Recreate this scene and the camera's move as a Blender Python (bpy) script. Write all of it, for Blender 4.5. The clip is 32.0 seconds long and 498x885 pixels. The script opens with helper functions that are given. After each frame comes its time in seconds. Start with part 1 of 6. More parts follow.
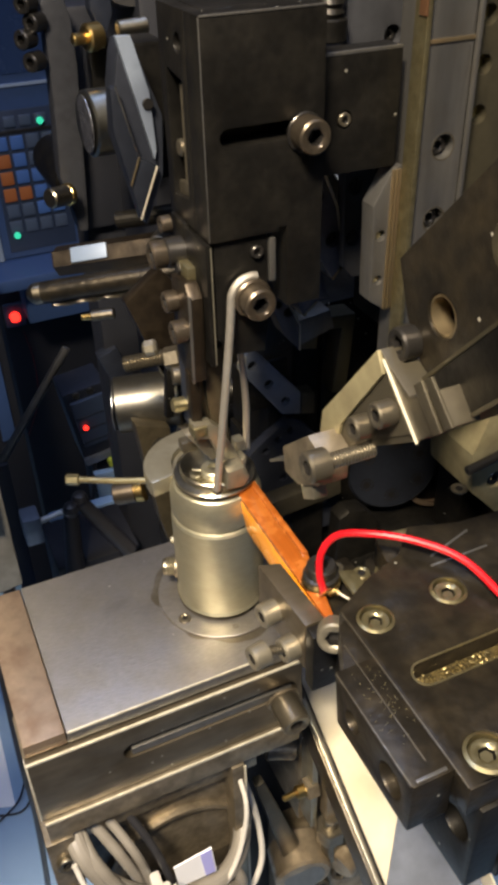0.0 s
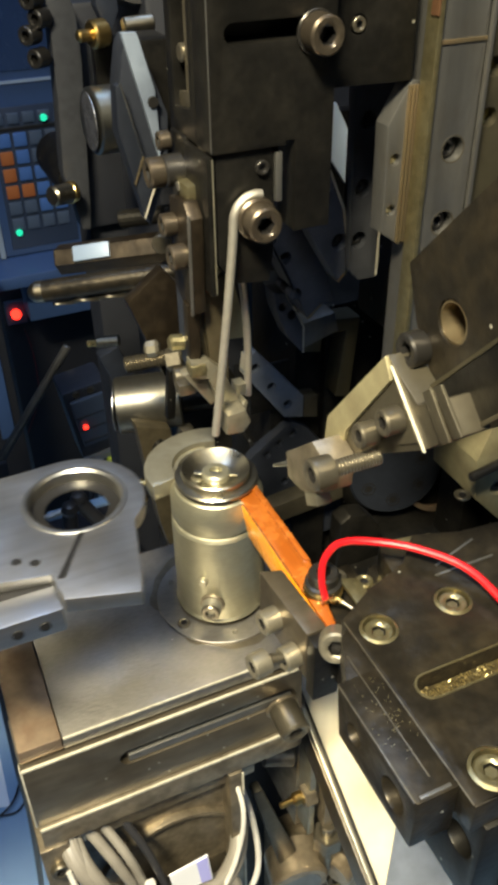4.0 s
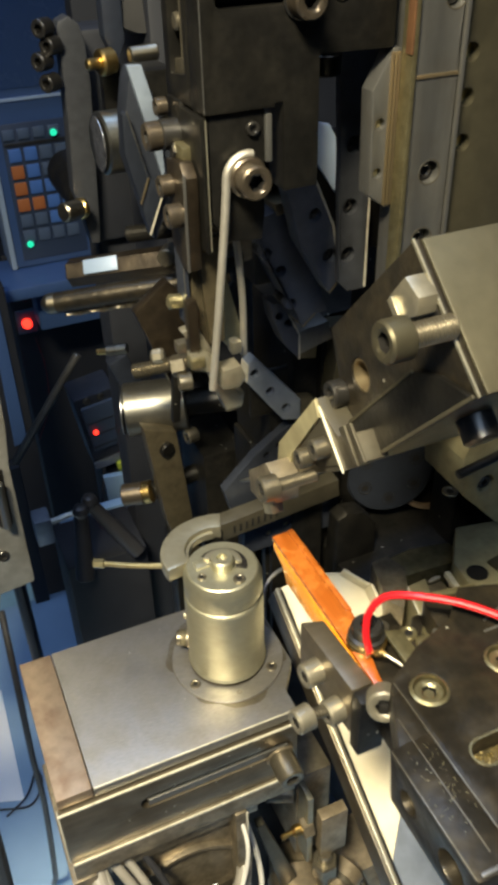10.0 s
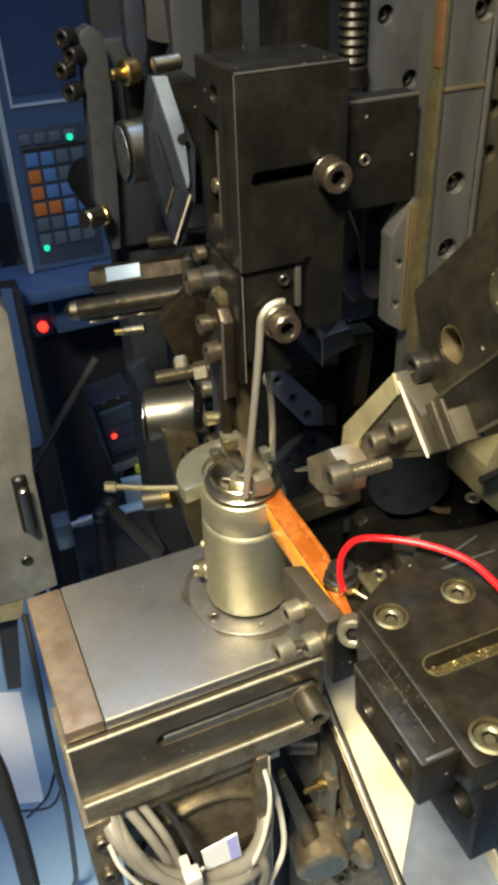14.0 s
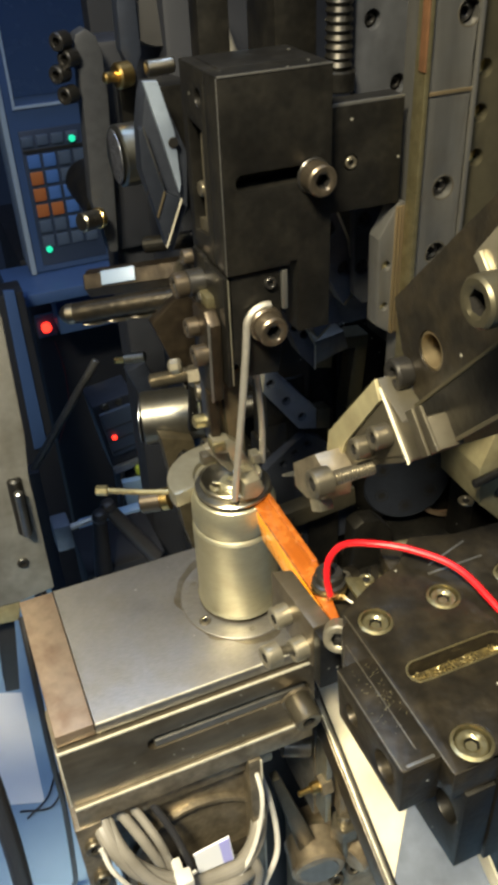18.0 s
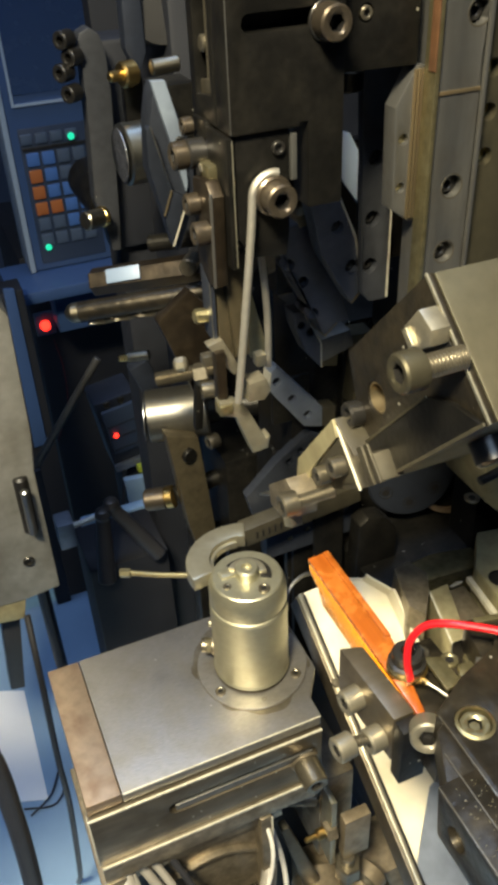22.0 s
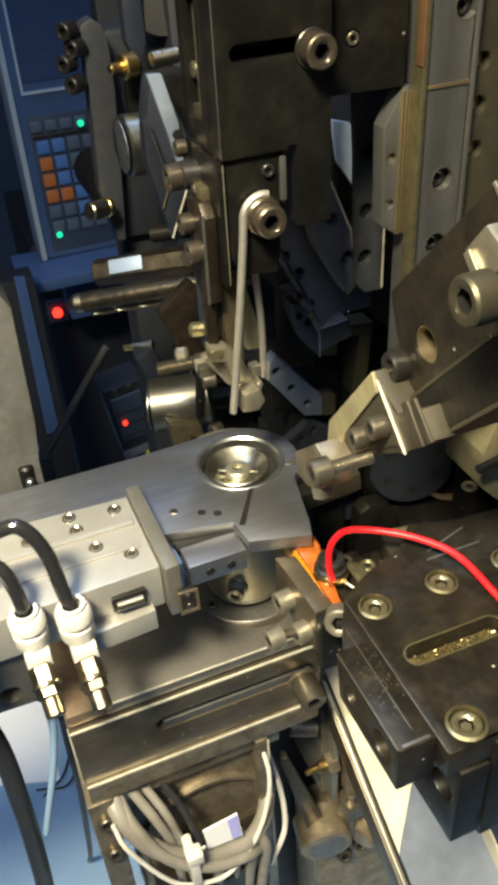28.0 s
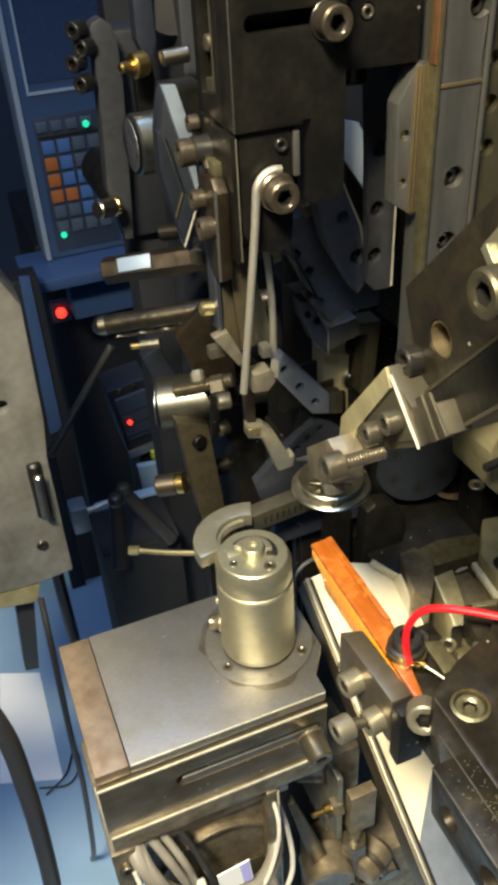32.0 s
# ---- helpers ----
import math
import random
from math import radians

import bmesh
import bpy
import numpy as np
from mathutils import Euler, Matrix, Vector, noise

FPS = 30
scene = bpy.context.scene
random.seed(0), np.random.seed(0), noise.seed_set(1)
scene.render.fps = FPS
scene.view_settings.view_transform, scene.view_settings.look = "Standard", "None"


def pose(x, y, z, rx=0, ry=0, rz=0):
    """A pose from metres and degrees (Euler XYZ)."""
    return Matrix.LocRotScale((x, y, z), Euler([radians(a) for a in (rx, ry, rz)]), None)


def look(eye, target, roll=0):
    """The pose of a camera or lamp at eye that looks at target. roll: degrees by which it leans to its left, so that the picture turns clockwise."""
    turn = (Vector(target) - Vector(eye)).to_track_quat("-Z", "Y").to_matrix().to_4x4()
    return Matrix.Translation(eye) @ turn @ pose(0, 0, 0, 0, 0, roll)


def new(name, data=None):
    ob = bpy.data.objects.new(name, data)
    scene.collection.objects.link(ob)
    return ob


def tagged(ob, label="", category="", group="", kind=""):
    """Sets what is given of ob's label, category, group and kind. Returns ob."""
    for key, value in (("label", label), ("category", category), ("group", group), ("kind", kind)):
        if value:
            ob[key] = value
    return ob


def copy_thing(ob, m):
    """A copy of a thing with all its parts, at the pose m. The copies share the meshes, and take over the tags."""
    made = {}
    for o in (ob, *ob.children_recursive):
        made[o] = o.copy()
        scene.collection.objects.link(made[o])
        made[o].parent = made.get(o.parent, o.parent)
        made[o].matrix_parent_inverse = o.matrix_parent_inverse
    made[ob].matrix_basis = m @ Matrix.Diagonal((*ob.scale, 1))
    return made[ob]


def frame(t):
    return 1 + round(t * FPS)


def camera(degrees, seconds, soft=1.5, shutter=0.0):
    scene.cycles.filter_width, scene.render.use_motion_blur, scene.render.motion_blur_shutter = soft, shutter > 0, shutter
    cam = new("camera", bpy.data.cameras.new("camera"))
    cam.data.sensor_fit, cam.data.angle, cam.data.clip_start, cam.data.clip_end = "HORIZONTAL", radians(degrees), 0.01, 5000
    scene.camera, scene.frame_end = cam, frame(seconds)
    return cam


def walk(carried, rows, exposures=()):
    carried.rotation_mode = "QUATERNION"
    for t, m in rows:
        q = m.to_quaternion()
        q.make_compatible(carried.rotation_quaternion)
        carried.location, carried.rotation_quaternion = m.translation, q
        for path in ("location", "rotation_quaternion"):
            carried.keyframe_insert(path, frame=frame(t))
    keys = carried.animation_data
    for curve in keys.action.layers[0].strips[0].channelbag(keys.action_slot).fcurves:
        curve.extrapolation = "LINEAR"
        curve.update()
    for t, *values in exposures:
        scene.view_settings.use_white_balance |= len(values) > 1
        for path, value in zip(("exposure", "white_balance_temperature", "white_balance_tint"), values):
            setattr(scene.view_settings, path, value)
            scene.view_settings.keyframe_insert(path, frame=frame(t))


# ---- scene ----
cam = camera(33.39, 32.0, 4.4, 0.22)
walk(cam, [
    (0, pose(-0.0725, -0.1956, 0.2146, 54.15, 1.37, -24.41)),
    (0.5, pose(-0.0719, -0.1934, 0.2089, 54.14, 1.14, -24.47)),
    (1, pose(-0.0725, -0.1939, 0.2120, 54.15, 1.07, -24.40)),
    (1.5, pose(-0.0700, -0.1921, 0.2110, 54.17, 0.97, -24.31)),
    (2, pose(-0.0691, -0.1914, 0.2113, 54.14, 0.90, -24.20)),
    (2.5, pose(-0.0724, -0.1917, 0.2103, 54.13, 0.82, -24.13)),
    (3, pose(-0.0746, -0.1926, 0.2136, 54.10, 0.89, -24.15)),
    (3.5, pose(-0.0729, -0.1929, 0.2137, 54.15, 0.80, -24.07)),
    (4, pose(-0.0719, -0.1920, 0.2136, 54.15, 0.75, -24.01)),
    (4.5, pose(-0.0685, -0.1926, 0.2143, 54.21, 0.79, -24.00)),
    (6.5, pose(-0.0682, -0.1923, 0.2168, 54.19, 1.11, -23.75)),
    (7, pose(-0.0716, -0.1976, 0.2180, 54.38, 0.99, -23.62)),
    (7.5, pose(-0.0716, -0.1988, 0.2183, 54.33, 1.24, -23.56)),
    (8, pose(-0.0717, -0.2031, 0.2181, 54.33, 1.27, -23.53)),
    (8.5, pose(-0.0725, -0.2102, 0.2208, 54.38, 1.15, -23.65)),
    (9, pose(-0.0748, -0.2119, 0.2226, 54.47, 1.13, -23.69)),
    (9.5, pose(-0.0744, -0.2108, 0.2236, 54.56, 1.26, -23.65)),
    (10, pose(-0.0758, -0.2106, 0.2239, 54.63, 1.41, -23.68)),
    (10.5, pose(-0.0772, -0.2115, 0.2250, 54.67, 1.43, -23.64)),
    (11, pose(-0.0773, -0.2100, 0.2257, 54.69, 1.57, -23.55)),
    (11.5, pose(-0.0766, -0.2104, 0.2257, 54.70, 1.68, -23.44)),
    (12, pose(-0.0791, -0.2094, 0.2258, 54.70, 1.77, -23.34)),
    (12.5, pose(-0.0792, -0.2087, 0.2266, 54.68, 1.85, -23.22)),
    (13, pose(-0.0793, -0.2081, 0.2263, 54.67, 1.90, -23.19)),
    (13.5, pose(-0.0797, -0.2080, 0.2274, 54.66, 1.93, -23.14)),
    (14, pose(-0.0803, -0.2092, 0.2275, 54.68, 1.93, -23.06)),
    (14.5, pose(-0.0808, -0.2106, 0.2285, 54.67, 1.96, -22.99)),
    (16.5, pose(-0.0782, -0.2127, 0.2292, 54.69, 2.10, -22.84)),
    (17, pose(-0.0773, -0.2119, 0.2287, 54.63, 2.15, -22.78)),
    (17.5, pose(-0.0757, -0.2114, 0.2295, 54.62, 2.23, -22.74)),
    (18, pose(-0.0746, -0.2107, 0.2287, 54.64, 2.27, -22.71)),
    (18.5, pose(-0.0747, -0.2095, 0.2287, 54.58, 2.30, -22.76)),
    (19, pose(-0.0755, -0.2102, 0.2295, 54.59, 2.25, -22.77)),
    (19.5, pose(-0.0763, -0.2095, 0.2292, 54.54, 2.31, -22.77)),
    (20, pose(-0.0779, -0.2093, 0.2293, 54.55, 2.26, -22.81)),
    (20.5, pose(-0.0758, -0.2080, 0.2286, 54.55, 2.25, -22.79)),
    (21, pose(-0.0761, -0.2081, 0.2284, 54.42, 1.99, -22.97)),
    (21.5, pose(-0.0769, -0.2105, 0.2305, 54.52, 2.27, -22.96)),
    (22, pose(-0.0786, -0.2099, 0.2298, 54.44, 2.30, -23.00)),
    (22.5, pose(-0.0770, -0.2087, 0.2278, 54.23, 2.33, -22.86)),
    (23, pose(-0.0771, -0.2084, 0.2275, 53.95, 2.44, -22.78)),
    (23.5, pose(-0.0761, -0.2073, 0.2273, 53.77, 2.56, -22.71)),
    (24, pose(-0.0748, -0.2070, 0.2274, 53.61, 2.67, -22.62)),
    (24.5, pose(-0.0741, -0.2079, 0.2285, 53.52, 2.76, -22.57)),
    (25, pose(-0.0745, -0.2078, 0.2280, 53.46, 2.79, -22.51)),
    (25.5, pose(-0.0741, -0.2101, 0.2307, 53.36, 2.82, -22.44)),
    (27.5, pose(-0.0742, -0.2139, 0.2321, 53.39, 2.99, -22.26)),
    (28, pose(-0.0731, -0.2149, 0.2336, 53.43, 3.05, -22.19)),
    (28.5, pose(-0.0723, -0.2146, 0.2334, 53.48, 3.08, -22.17)),
    (29, pose(-0.0723, -0.2144, 0.2327, 53.50, 3.08, -22.11)),
    (29.5, pose(-0.0736, -0.2129, 0.2333, 53.47, 3.12, -22.09)),
    (30, pose(-0.0746, -0.2109, 0.2319, 53.48, 3.06, -22.03)),
    (30.5, pose(-0.0744, -0.2119, 0.2316, 53.44, 3.05, -22.06)),
    (31, pose(-0.0752, -0.2140, 0.2330, 53.48, 3.04, -22.09)),
    (31.5, pose(-0.0774, -0.2134, 0.2334, 53.48, 3.07, -22.05)),
    (32, pose(-0.0770, -0.2157, 0.2330, 53.59, 2.83, -21.99)),
], [(0, -0.20, 6500, 22), (1.0, 0.0, 6500, 14), (2.0, 0.06, 6500, 2), (3.5, 0.08, 6500, 10), (32, 0.07, 6500, 10)])

# ---------------------------------------------------------------- light
world = bpy.data.worlds.new("hall")
scene.world = world
world.use_nodes = True
wn = world.node_tree.nodes
wn["Background"].inputs[0].default_value = (0.35, 0.45, 0.70, 1)
wn["Background"].inputs[1].default_value = 0.042


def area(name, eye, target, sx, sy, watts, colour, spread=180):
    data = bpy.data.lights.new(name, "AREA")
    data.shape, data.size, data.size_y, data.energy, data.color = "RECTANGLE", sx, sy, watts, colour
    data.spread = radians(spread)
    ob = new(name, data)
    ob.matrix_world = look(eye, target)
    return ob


area("machine_lamp", (-0.28, -0.35, 0.68), (0.02, -0.03, 0.02), 0.16, 0.10, 4.95, (1.0, 0.895, 0.63), 80)
# three bluish fill lamps, added out of view to brighten metal and background
area("blue_fill_top", (-0.05, 0.42, 1.66), (0.0, 0.05, 0.0), 1.3, 0.22, 12.0, (0.44, 0.62, 1.0))
area("blue_fill_middle", (0.35, -0.42, 1.75), (0.0, 0.0, 0.0), 1.2, 0.20, 2.8, (0.66, 0.79, 1.0))
area("blue_fill_rear", (-0.5, -1.3, 1.5), (0, 0, 0), 1.2, 0.25, 12.5, (0.52, 0.70, 1.0))


# ---------------------------------------------------------------- materials
def mat(name, colour, metal=0.0, rough=0.5, grain=0.0, scale=400.0, bump=0.0, stain=None, stain_amount=0.0,
        stain_scale=60.0, stretch=(1, 1, 1), rvar=0.12, coat=0.0, emit=None, power=0.0, speck=0.0):
    m = bpy.data.materials.new(name)
    m.use_nodes = True
    nt = m.node_tree
    b = nt.nodes["Principled BSDF"]
    b.inputs["Metallic"].default_value, b.inputs["Roughness"].default_value = metal, rough
    b.inputs["Base Color"].default_value = (*colour, 1)
    b.inputs["Coat Weight"].default_value = coat
    if emit:
        b.inputs["Emission Color"].default_value = (*emit, 1)
        b.inputs["Emission Strength"].default_value = power
        return m
    tc = nt.nodes.new("ShaderNodeTexCoord")
    mp = nt.nodes.new("ShaderNodeMapping")
    mp.inputs["Scale"].default_value = stretch
    nt.links.new(tc.outputs["Object"], mp.inputs[0])
    fine = nt.nodes.new("ShaderNodeTexNoise")
    fine.inputs["Scale"].default_value, fine.inputs["Detail"].default_value = scale, 6
    nt.links.new(mp.outputs[0], fine.inputs["Vector"])
    big = nt.nodes.new("ShaderNodeTexNoise")
    big.inputs["Scale"].default_value, big.inputs["Detail"].default_value = stain_scale, 4
    nt.links.new(tc.outputs["Object"], big.inputs["Vector"])
    ramp = nt.nodes.new("ShaderNodeMapRange")
    ramp.inputs[1].default_value, ramp.inputs[2].default_value = 0.42, 0.72
    nt.links.new(big.outputs[0], ramp.inputs[0])
    amt = nt.nodes.new("ShaderNodeMath")
    amt.operation = "MULTIPLY"
    amt.inputs[1].default_value = stain_amount
    nt.links.new(ramp.outputs[0], amt.inputs[0])
    mix = nt.nodes.new("ShaderNodeMix")
    mix.data_type = "RGBA"
    mix.inputs[6].default_value = (*colour, 1)
    mix.inputs[7].default_value = (*(stain or colour), 1)
    nt.links.new(amt.outputs[0], mix.inputs[0])
    shade = nt.nodes.new("ShaderNodeMapRange")
    shade.inputs[3].default_value, shade.inputs[4].default_value = 1 - grain, 1 + grain
    nt.links.new(fine.outputs[0], shade.inputs[0])
    mul = nt.nodes.new("ShaderNodeMix")
    mul.data_type, mul.blend_type = "RGBA", "MULTIPLY"
    mul.inputs[0].default_value = 1
    nt.links.new(mix.outputs[2], mul.inputs[6])
    nt.links.new(shade.outputs[0], mul.inputs[7])
    out = mul.outputs[2]
    if speck:
        dots = nt.nodes.new("ShaderNodeTexVoronoi")
        dots.inputs["Scale"].default_value = 260
        nt.links.new(tc.outputs["Object"], dots.inputs["Vector"])
        near = nt.nodes.new("ShaderNodeMapRange")
        near.inputs[1].default_value, near.inputs[2].default_value = 0.13, 0.08
        nt.links.new(dots.outputs[0], near.inputs[0])
        few = nt.nodes.new("ShaderNodeMath")
        few.operation = "GREATER_THAN"
        few.inputs[1].default_value = 0.78
        nt.links.new(dots.outputs["Color"], few.inputs[0])
        both = nt.nodes.new("ShaderNodeMath")
        both.operation = "MULTIPLY"
        nt.links.new(near.outputs[0], both.inputs[0])
        nt.links.new(few.outputs[0], both.inputs[1])
        half = nt.nodes.new("ShaderNodeMath")
        half.operation = "MULTIPLY"
        half.inputs[1].default_value = speck
        nt.links.new(both.outputs[0], half.inputs[0])
        sm = nt.nodes.new("ShaderNodeMix")
        sm.data_type = "RGBA"
        sm.inputs[7].default_value = (0.75, 0.72, 0.6, 1)
        nt.links.new(half.outputs[0], sm.inputs[0])
        nt.links.new(out, sm.inputs[6])
        out = sm.outputs[2]
    nt.links.new(out, b.inputs["Base Color"])
    rr = nt.nodes.new("ShaderNodeMapRange")
    rr.inputs[3].default_value, rr.inputs[4].default_value = max(0.03, rough - rvar), min(1, rough + rvar)
    nt.links.new(big.outputs[0], rr.inputs[0])
    nt.links.new(rr.outputs[0], b.inputs["Roughness"])
    if bump:
        bp = nt.nodes.new("ShaderNodeBump")
        bp.inputs["Strength"].default_value, bp.inputs["Distance"].default_value = bump, 0.0004
        nt.links.new(fine.outputs[0], bp.inputs["Height"])
        nt.links.new(bp.outputs[0], b.inputs["Normal"])
    return m


TURNED = mat("turned_steel", (0.40, 0.378, 0.272), 0.88, 0.40, 0.18, 320, 0.2, (0.29, 0.265, 0.18), 0.35, 140, (1, 1, 9))
DISH = mat("lathed_ring_steel", (0.44, 0.41, 0.32), 1, 0.30, 0.2, 420, 0.15, (0.2, 0.18, 0.14), 0.5, 160)
RUST = mat("rust_streak", (0.085, 0.040, 0.017), 0.2, 0.6, 0.4, 300, 0.3, (0.14, 0.06, 0.02), 0.7, 120)
WORN = mat("worn_steel", (0.37, 0.345, 0.26), 0.85, 0.38, 0.2, 260, 0.25, (0.28, 0.25, 0.18), 0.6, 110)
DULL = mat("dull_lathed_steel", (0.30, 0.285, 0.24), 1, 0.40, 0.16, 300, 0.2, (0.16, 0.14, 0.10), 0.7, 90)
LINKBROWN = mat("brown_oiled_steel", (0.27, 0.22, 0.15), 0.65, 0.40, 0.35, 320, 0.3, (0.11, 0.08, 0.045), 0.75, 110)
# pale strip colour: rubbed metal plus the light line painted along an edge
EDGE = mat("rubbed_edge_glint", (0.52, 0.49, 0.39), 0.35, 0.40, 0.2, 500, 0.2, (0.25, 0.22, 0.16), 0.6, 220)
MILLED = mat("milled_olive_steel", (0.115, 0.102, 0.066), 0.85, 0.42, 0.2, 260, 0.2, (0.07, 0.06, 0.036), 0.7, 40)
OLIVEDARK = mat("olive_dark_steel", (0.085, 0.075, 0.052), 0.7, 0.44, 0.2, 260, 0.2, (0.05, 0.042, 0.028), 0.6, 90)
DARKALU = mat("grimy_aluminium", (0.18, 0.165, 0.14), 0.8, 0.45, 0.15, 200, 0.15, (0.06, 0.052, 0.042), 0.7, 30)
GROUND = mat("ground_steel", (0.250, 0.236, 0.215), 0.92, 0.46, 0.28, 420, 0.25, (0.165, 0.145, 0.115), 0.5, 90, (1, 4, 1), speck=1.0)
COPPERY = mat("rust_tinted_steel", (0.25, 0.185, 0.125), 0.7, 0.45, 0.25, 300, 0.2, (0.15, 0.095, 0.06), 0.8, 140)
FACE = mat("oily_steel", (0.235, 0.198, 0.140), 0.75, 0.40, 0.40, 420, 0.35, (0.075, 0.060, 0.040), 0.75, 110)
FRONTFACE = mat("oil_darkened_steel", (0.150, 0.125, 0.088), 0.8, 0.36, 0.3, 380, 0.25, (0.065, 0.052, 0.034), 0.7, 55, (0.25, 1, 1), speck=0.5)
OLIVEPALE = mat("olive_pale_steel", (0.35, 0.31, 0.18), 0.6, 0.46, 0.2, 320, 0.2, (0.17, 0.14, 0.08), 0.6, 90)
OXIDE = mat("black_oxide", (0.019, 0.018, 0.016), 0.8, 0.40, 0.40, 500, 0.25, (0.040, 0.036, 0.028), 0.5, 110, speck=0.6)
OXIDE_OIL = mat("oiled_black_oxide", (0.030, 0.026, 0.020), 0.75, 0.33, 0.45, 420, 0.45, (0.068, 0.053, 0.031), 0.6, 150, speck=1.0)
RAIL = mat("rail_steel", (0.19, 0.187, 0.175), 0.85, 0.38, 0.22, 420, 0.15, (0.13, 0.118, 0.098), 0.5, 110, (1, 1, 0.15))
GOLD = mat("brass_strip", (0.31, 0.25, 0.15), 0.9, 0.40, 0.15, 240, 0.1, (0.28, 0.18, 0.09), 0.6, 60, (1, 1, 0.1))
BRASS = mat("brass", (0.72, 0.50, 0.18), 1, 0.28, 0.1, 300, 0.1, (0.35, 0.23, 0.09), 0.5, 90)
SCREW = mat("screw_steel", (0.175, 0.155, 0.115), 0.85, 0.34, 0.25, 420, 0.2, (0.10, 0.086, 0.06), 0.7, 220)
BLACKSCREW = mat("black_screw", (0.05, 0.047, 0.043), 0.8, 0.33, 0.12, 420, 0.1)
POLISH = mat("polished_steel", (0.37, 0.365, 0.34), 1, 0.36, 0.15, 300, 0.05, (0.45, 0.43, 0.4), 0.4, 60)
WIRE = mat("spring_wire", (0.52, 0.49, 0.42), 0.85, 0.44, 0.15, 400, 0.15, (0.33, 0.30, 0.24), 0.5, 90)
# same resin as the flange; brighter base colour holds light glowing through the web
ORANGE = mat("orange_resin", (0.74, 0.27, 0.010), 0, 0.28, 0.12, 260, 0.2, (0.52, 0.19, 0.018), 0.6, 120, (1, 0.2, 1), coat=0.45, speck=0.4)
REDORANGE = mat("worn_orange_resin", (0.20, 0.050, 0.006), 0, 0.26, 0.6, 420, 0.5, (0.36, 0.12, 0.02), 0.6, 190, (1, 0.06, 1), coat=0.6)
OLIVE = mat("oil_filmed_screw", (0.30, 0.265, 0.15), 0.9, 0.34, 0.3, 500, 0.3, (0.16, 0.13, 0.06), 0.7, 260)
RED = mat("red_wire", (0.40, 0.006, 0.010), 0, 0.32, 0.04, 300, 0.0, coat=0.2)
CREAM = mat("cream_paint", (0.54, 0.50, 0.385), 0, 0.42, 0.08, 200, 0.08, (0.42, 0.355, 0.22), 0.7, 34)
ALU = mat("anodised_aluminium", (0.36, 0.345, 0.305), 0.6, 0.42, 0.08, 500, 0.08, (0.5, 0.47, 0.4), 0.4, 50)
ALUPLATE = mat("aluminium_plate", (0.33, 0.335, 0.345), 1, 0.45, 0.22, 240, 0.15, (0.19, 0.17, 0.14), 0.7, 38, (0.12, 2, 2))
WHITE = mat("white_plastic", (0.47, 0.455, 0.42), 0, 0.34, 0.06, 200, 0.0, (0.34, 0.31, 0.25), 0.5, 80)
LEAD = mat("greyed_white_lead", (0.50, 0.48, 0.43), 0, 0.4, 0.1, 200, 0.0, (0.32, 0.29, 0.24), 0.5, 90)
BLACK = mat("black_plastic", (0.018, 0.018, 0.020), 0, 0.38, 0.2, 300, 0.1)
TUBE = mat("black_tube", (0.015, 0.015, 0.016), 0, 0.24, 0.1, 300, 0.0)
GREYCABLE = mat("grey_cable", (0.19, 0.175, 0.15), 0, 0.42, 0.15, 200, 0.05, (0.10, 0.088, 0.066), 0.6, 60)
FLOORBLUE = mat("painted_floor", (0.20, 0.36, 0.50), 0, 0.40, 0.08, 60, 0.05, (0.12, 0.2, 0.28), 0.6, 9)
PANEL = mat("control_panel", (0.042, 0.082, 0.190), 0, 0.42, 0.06, 60, 0.02, (0.032, 0.06, 0.13), 0.5, 8)
PALEBLUE = mat("pale_blue_sheet", (0.20, 0.31, 0.45), 0, 0.45, 0.05, 60, 0.02, (0.25, 0.36, 0.5), 0.5, 14)
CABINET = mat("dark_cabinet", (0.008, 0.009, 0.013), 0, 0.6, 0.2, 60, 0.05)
WALL = mat("hall_wall", (0.08, 0.095, 0.13), 0, 0.7, 0.1, 6, 0.0, (0.05, 0.06, 0.09), 0.5, 2)
KEYBLUE = mat("blue_key", (0.060, 0.14, 0.36), 0, 0.4, 0.06, 80)
KEYORANGE = mat("orange_key", (0.36, 0.115, 0.035), 0, 0.4, 0.06, 80)
KEYGREY = mat("grey_key", (0.06, 0.085, 0.13), 0, 0.45, 0.06, 80)
PALELINE = mat("pale_line", (0.28, 0.35, 0.44), 0, 0.5, 0.04, 80)
# near-black colour paints the shade in bores, slots and pockets; also the cam drum
HOLE = mat("bore_shade", (0.012, 0.011, 0.010), 0.4, 0.45, 0.1, 300)
GREEN = mat("green_lamp", (0.0, 0.4, 0.2), emit=(0.02, 0.72, 0.40), power=1.0)
REDLAMP = mat("red_lamp", (0.5, 0.0, 0.0), emit=(1.0, 0.03, 0.015), power=3.5)
LIME = mat("lime_plastic", (0.30, 0.36, 0.03), 0, 0.5, 0.1, 80)
NICKEL = mat("nickel_plate", (0.34, 0.30, 0.22), 1, 0.32, 0.2, 400, 0.1, (0.20, 0.17, 0.12), 0.5, 160)
DIMRED = mat("dark_red_cable", (0.085, 0.004, 0.006), 0, 0.45, 0.05, 300)
DARKDISC = mat("blue_black_steel", (0.036, 0.041, 0.054), 0.55, 0.42, 0.25, 300, 0.15, (0.02, 0.023, 0.031), 0.5, 70)
DUSKALU = mat("dusky_aluminium", (0.15, 0.145, 0.13), 0.75, 0.42, 0.22, 220, 0.2, (0.06, 0.055, 0.045), 0.7, 45)
LABEL = mat("paper_label", (0.72, 0.73, 0.75), 0, 0.5, 0.03, 90)
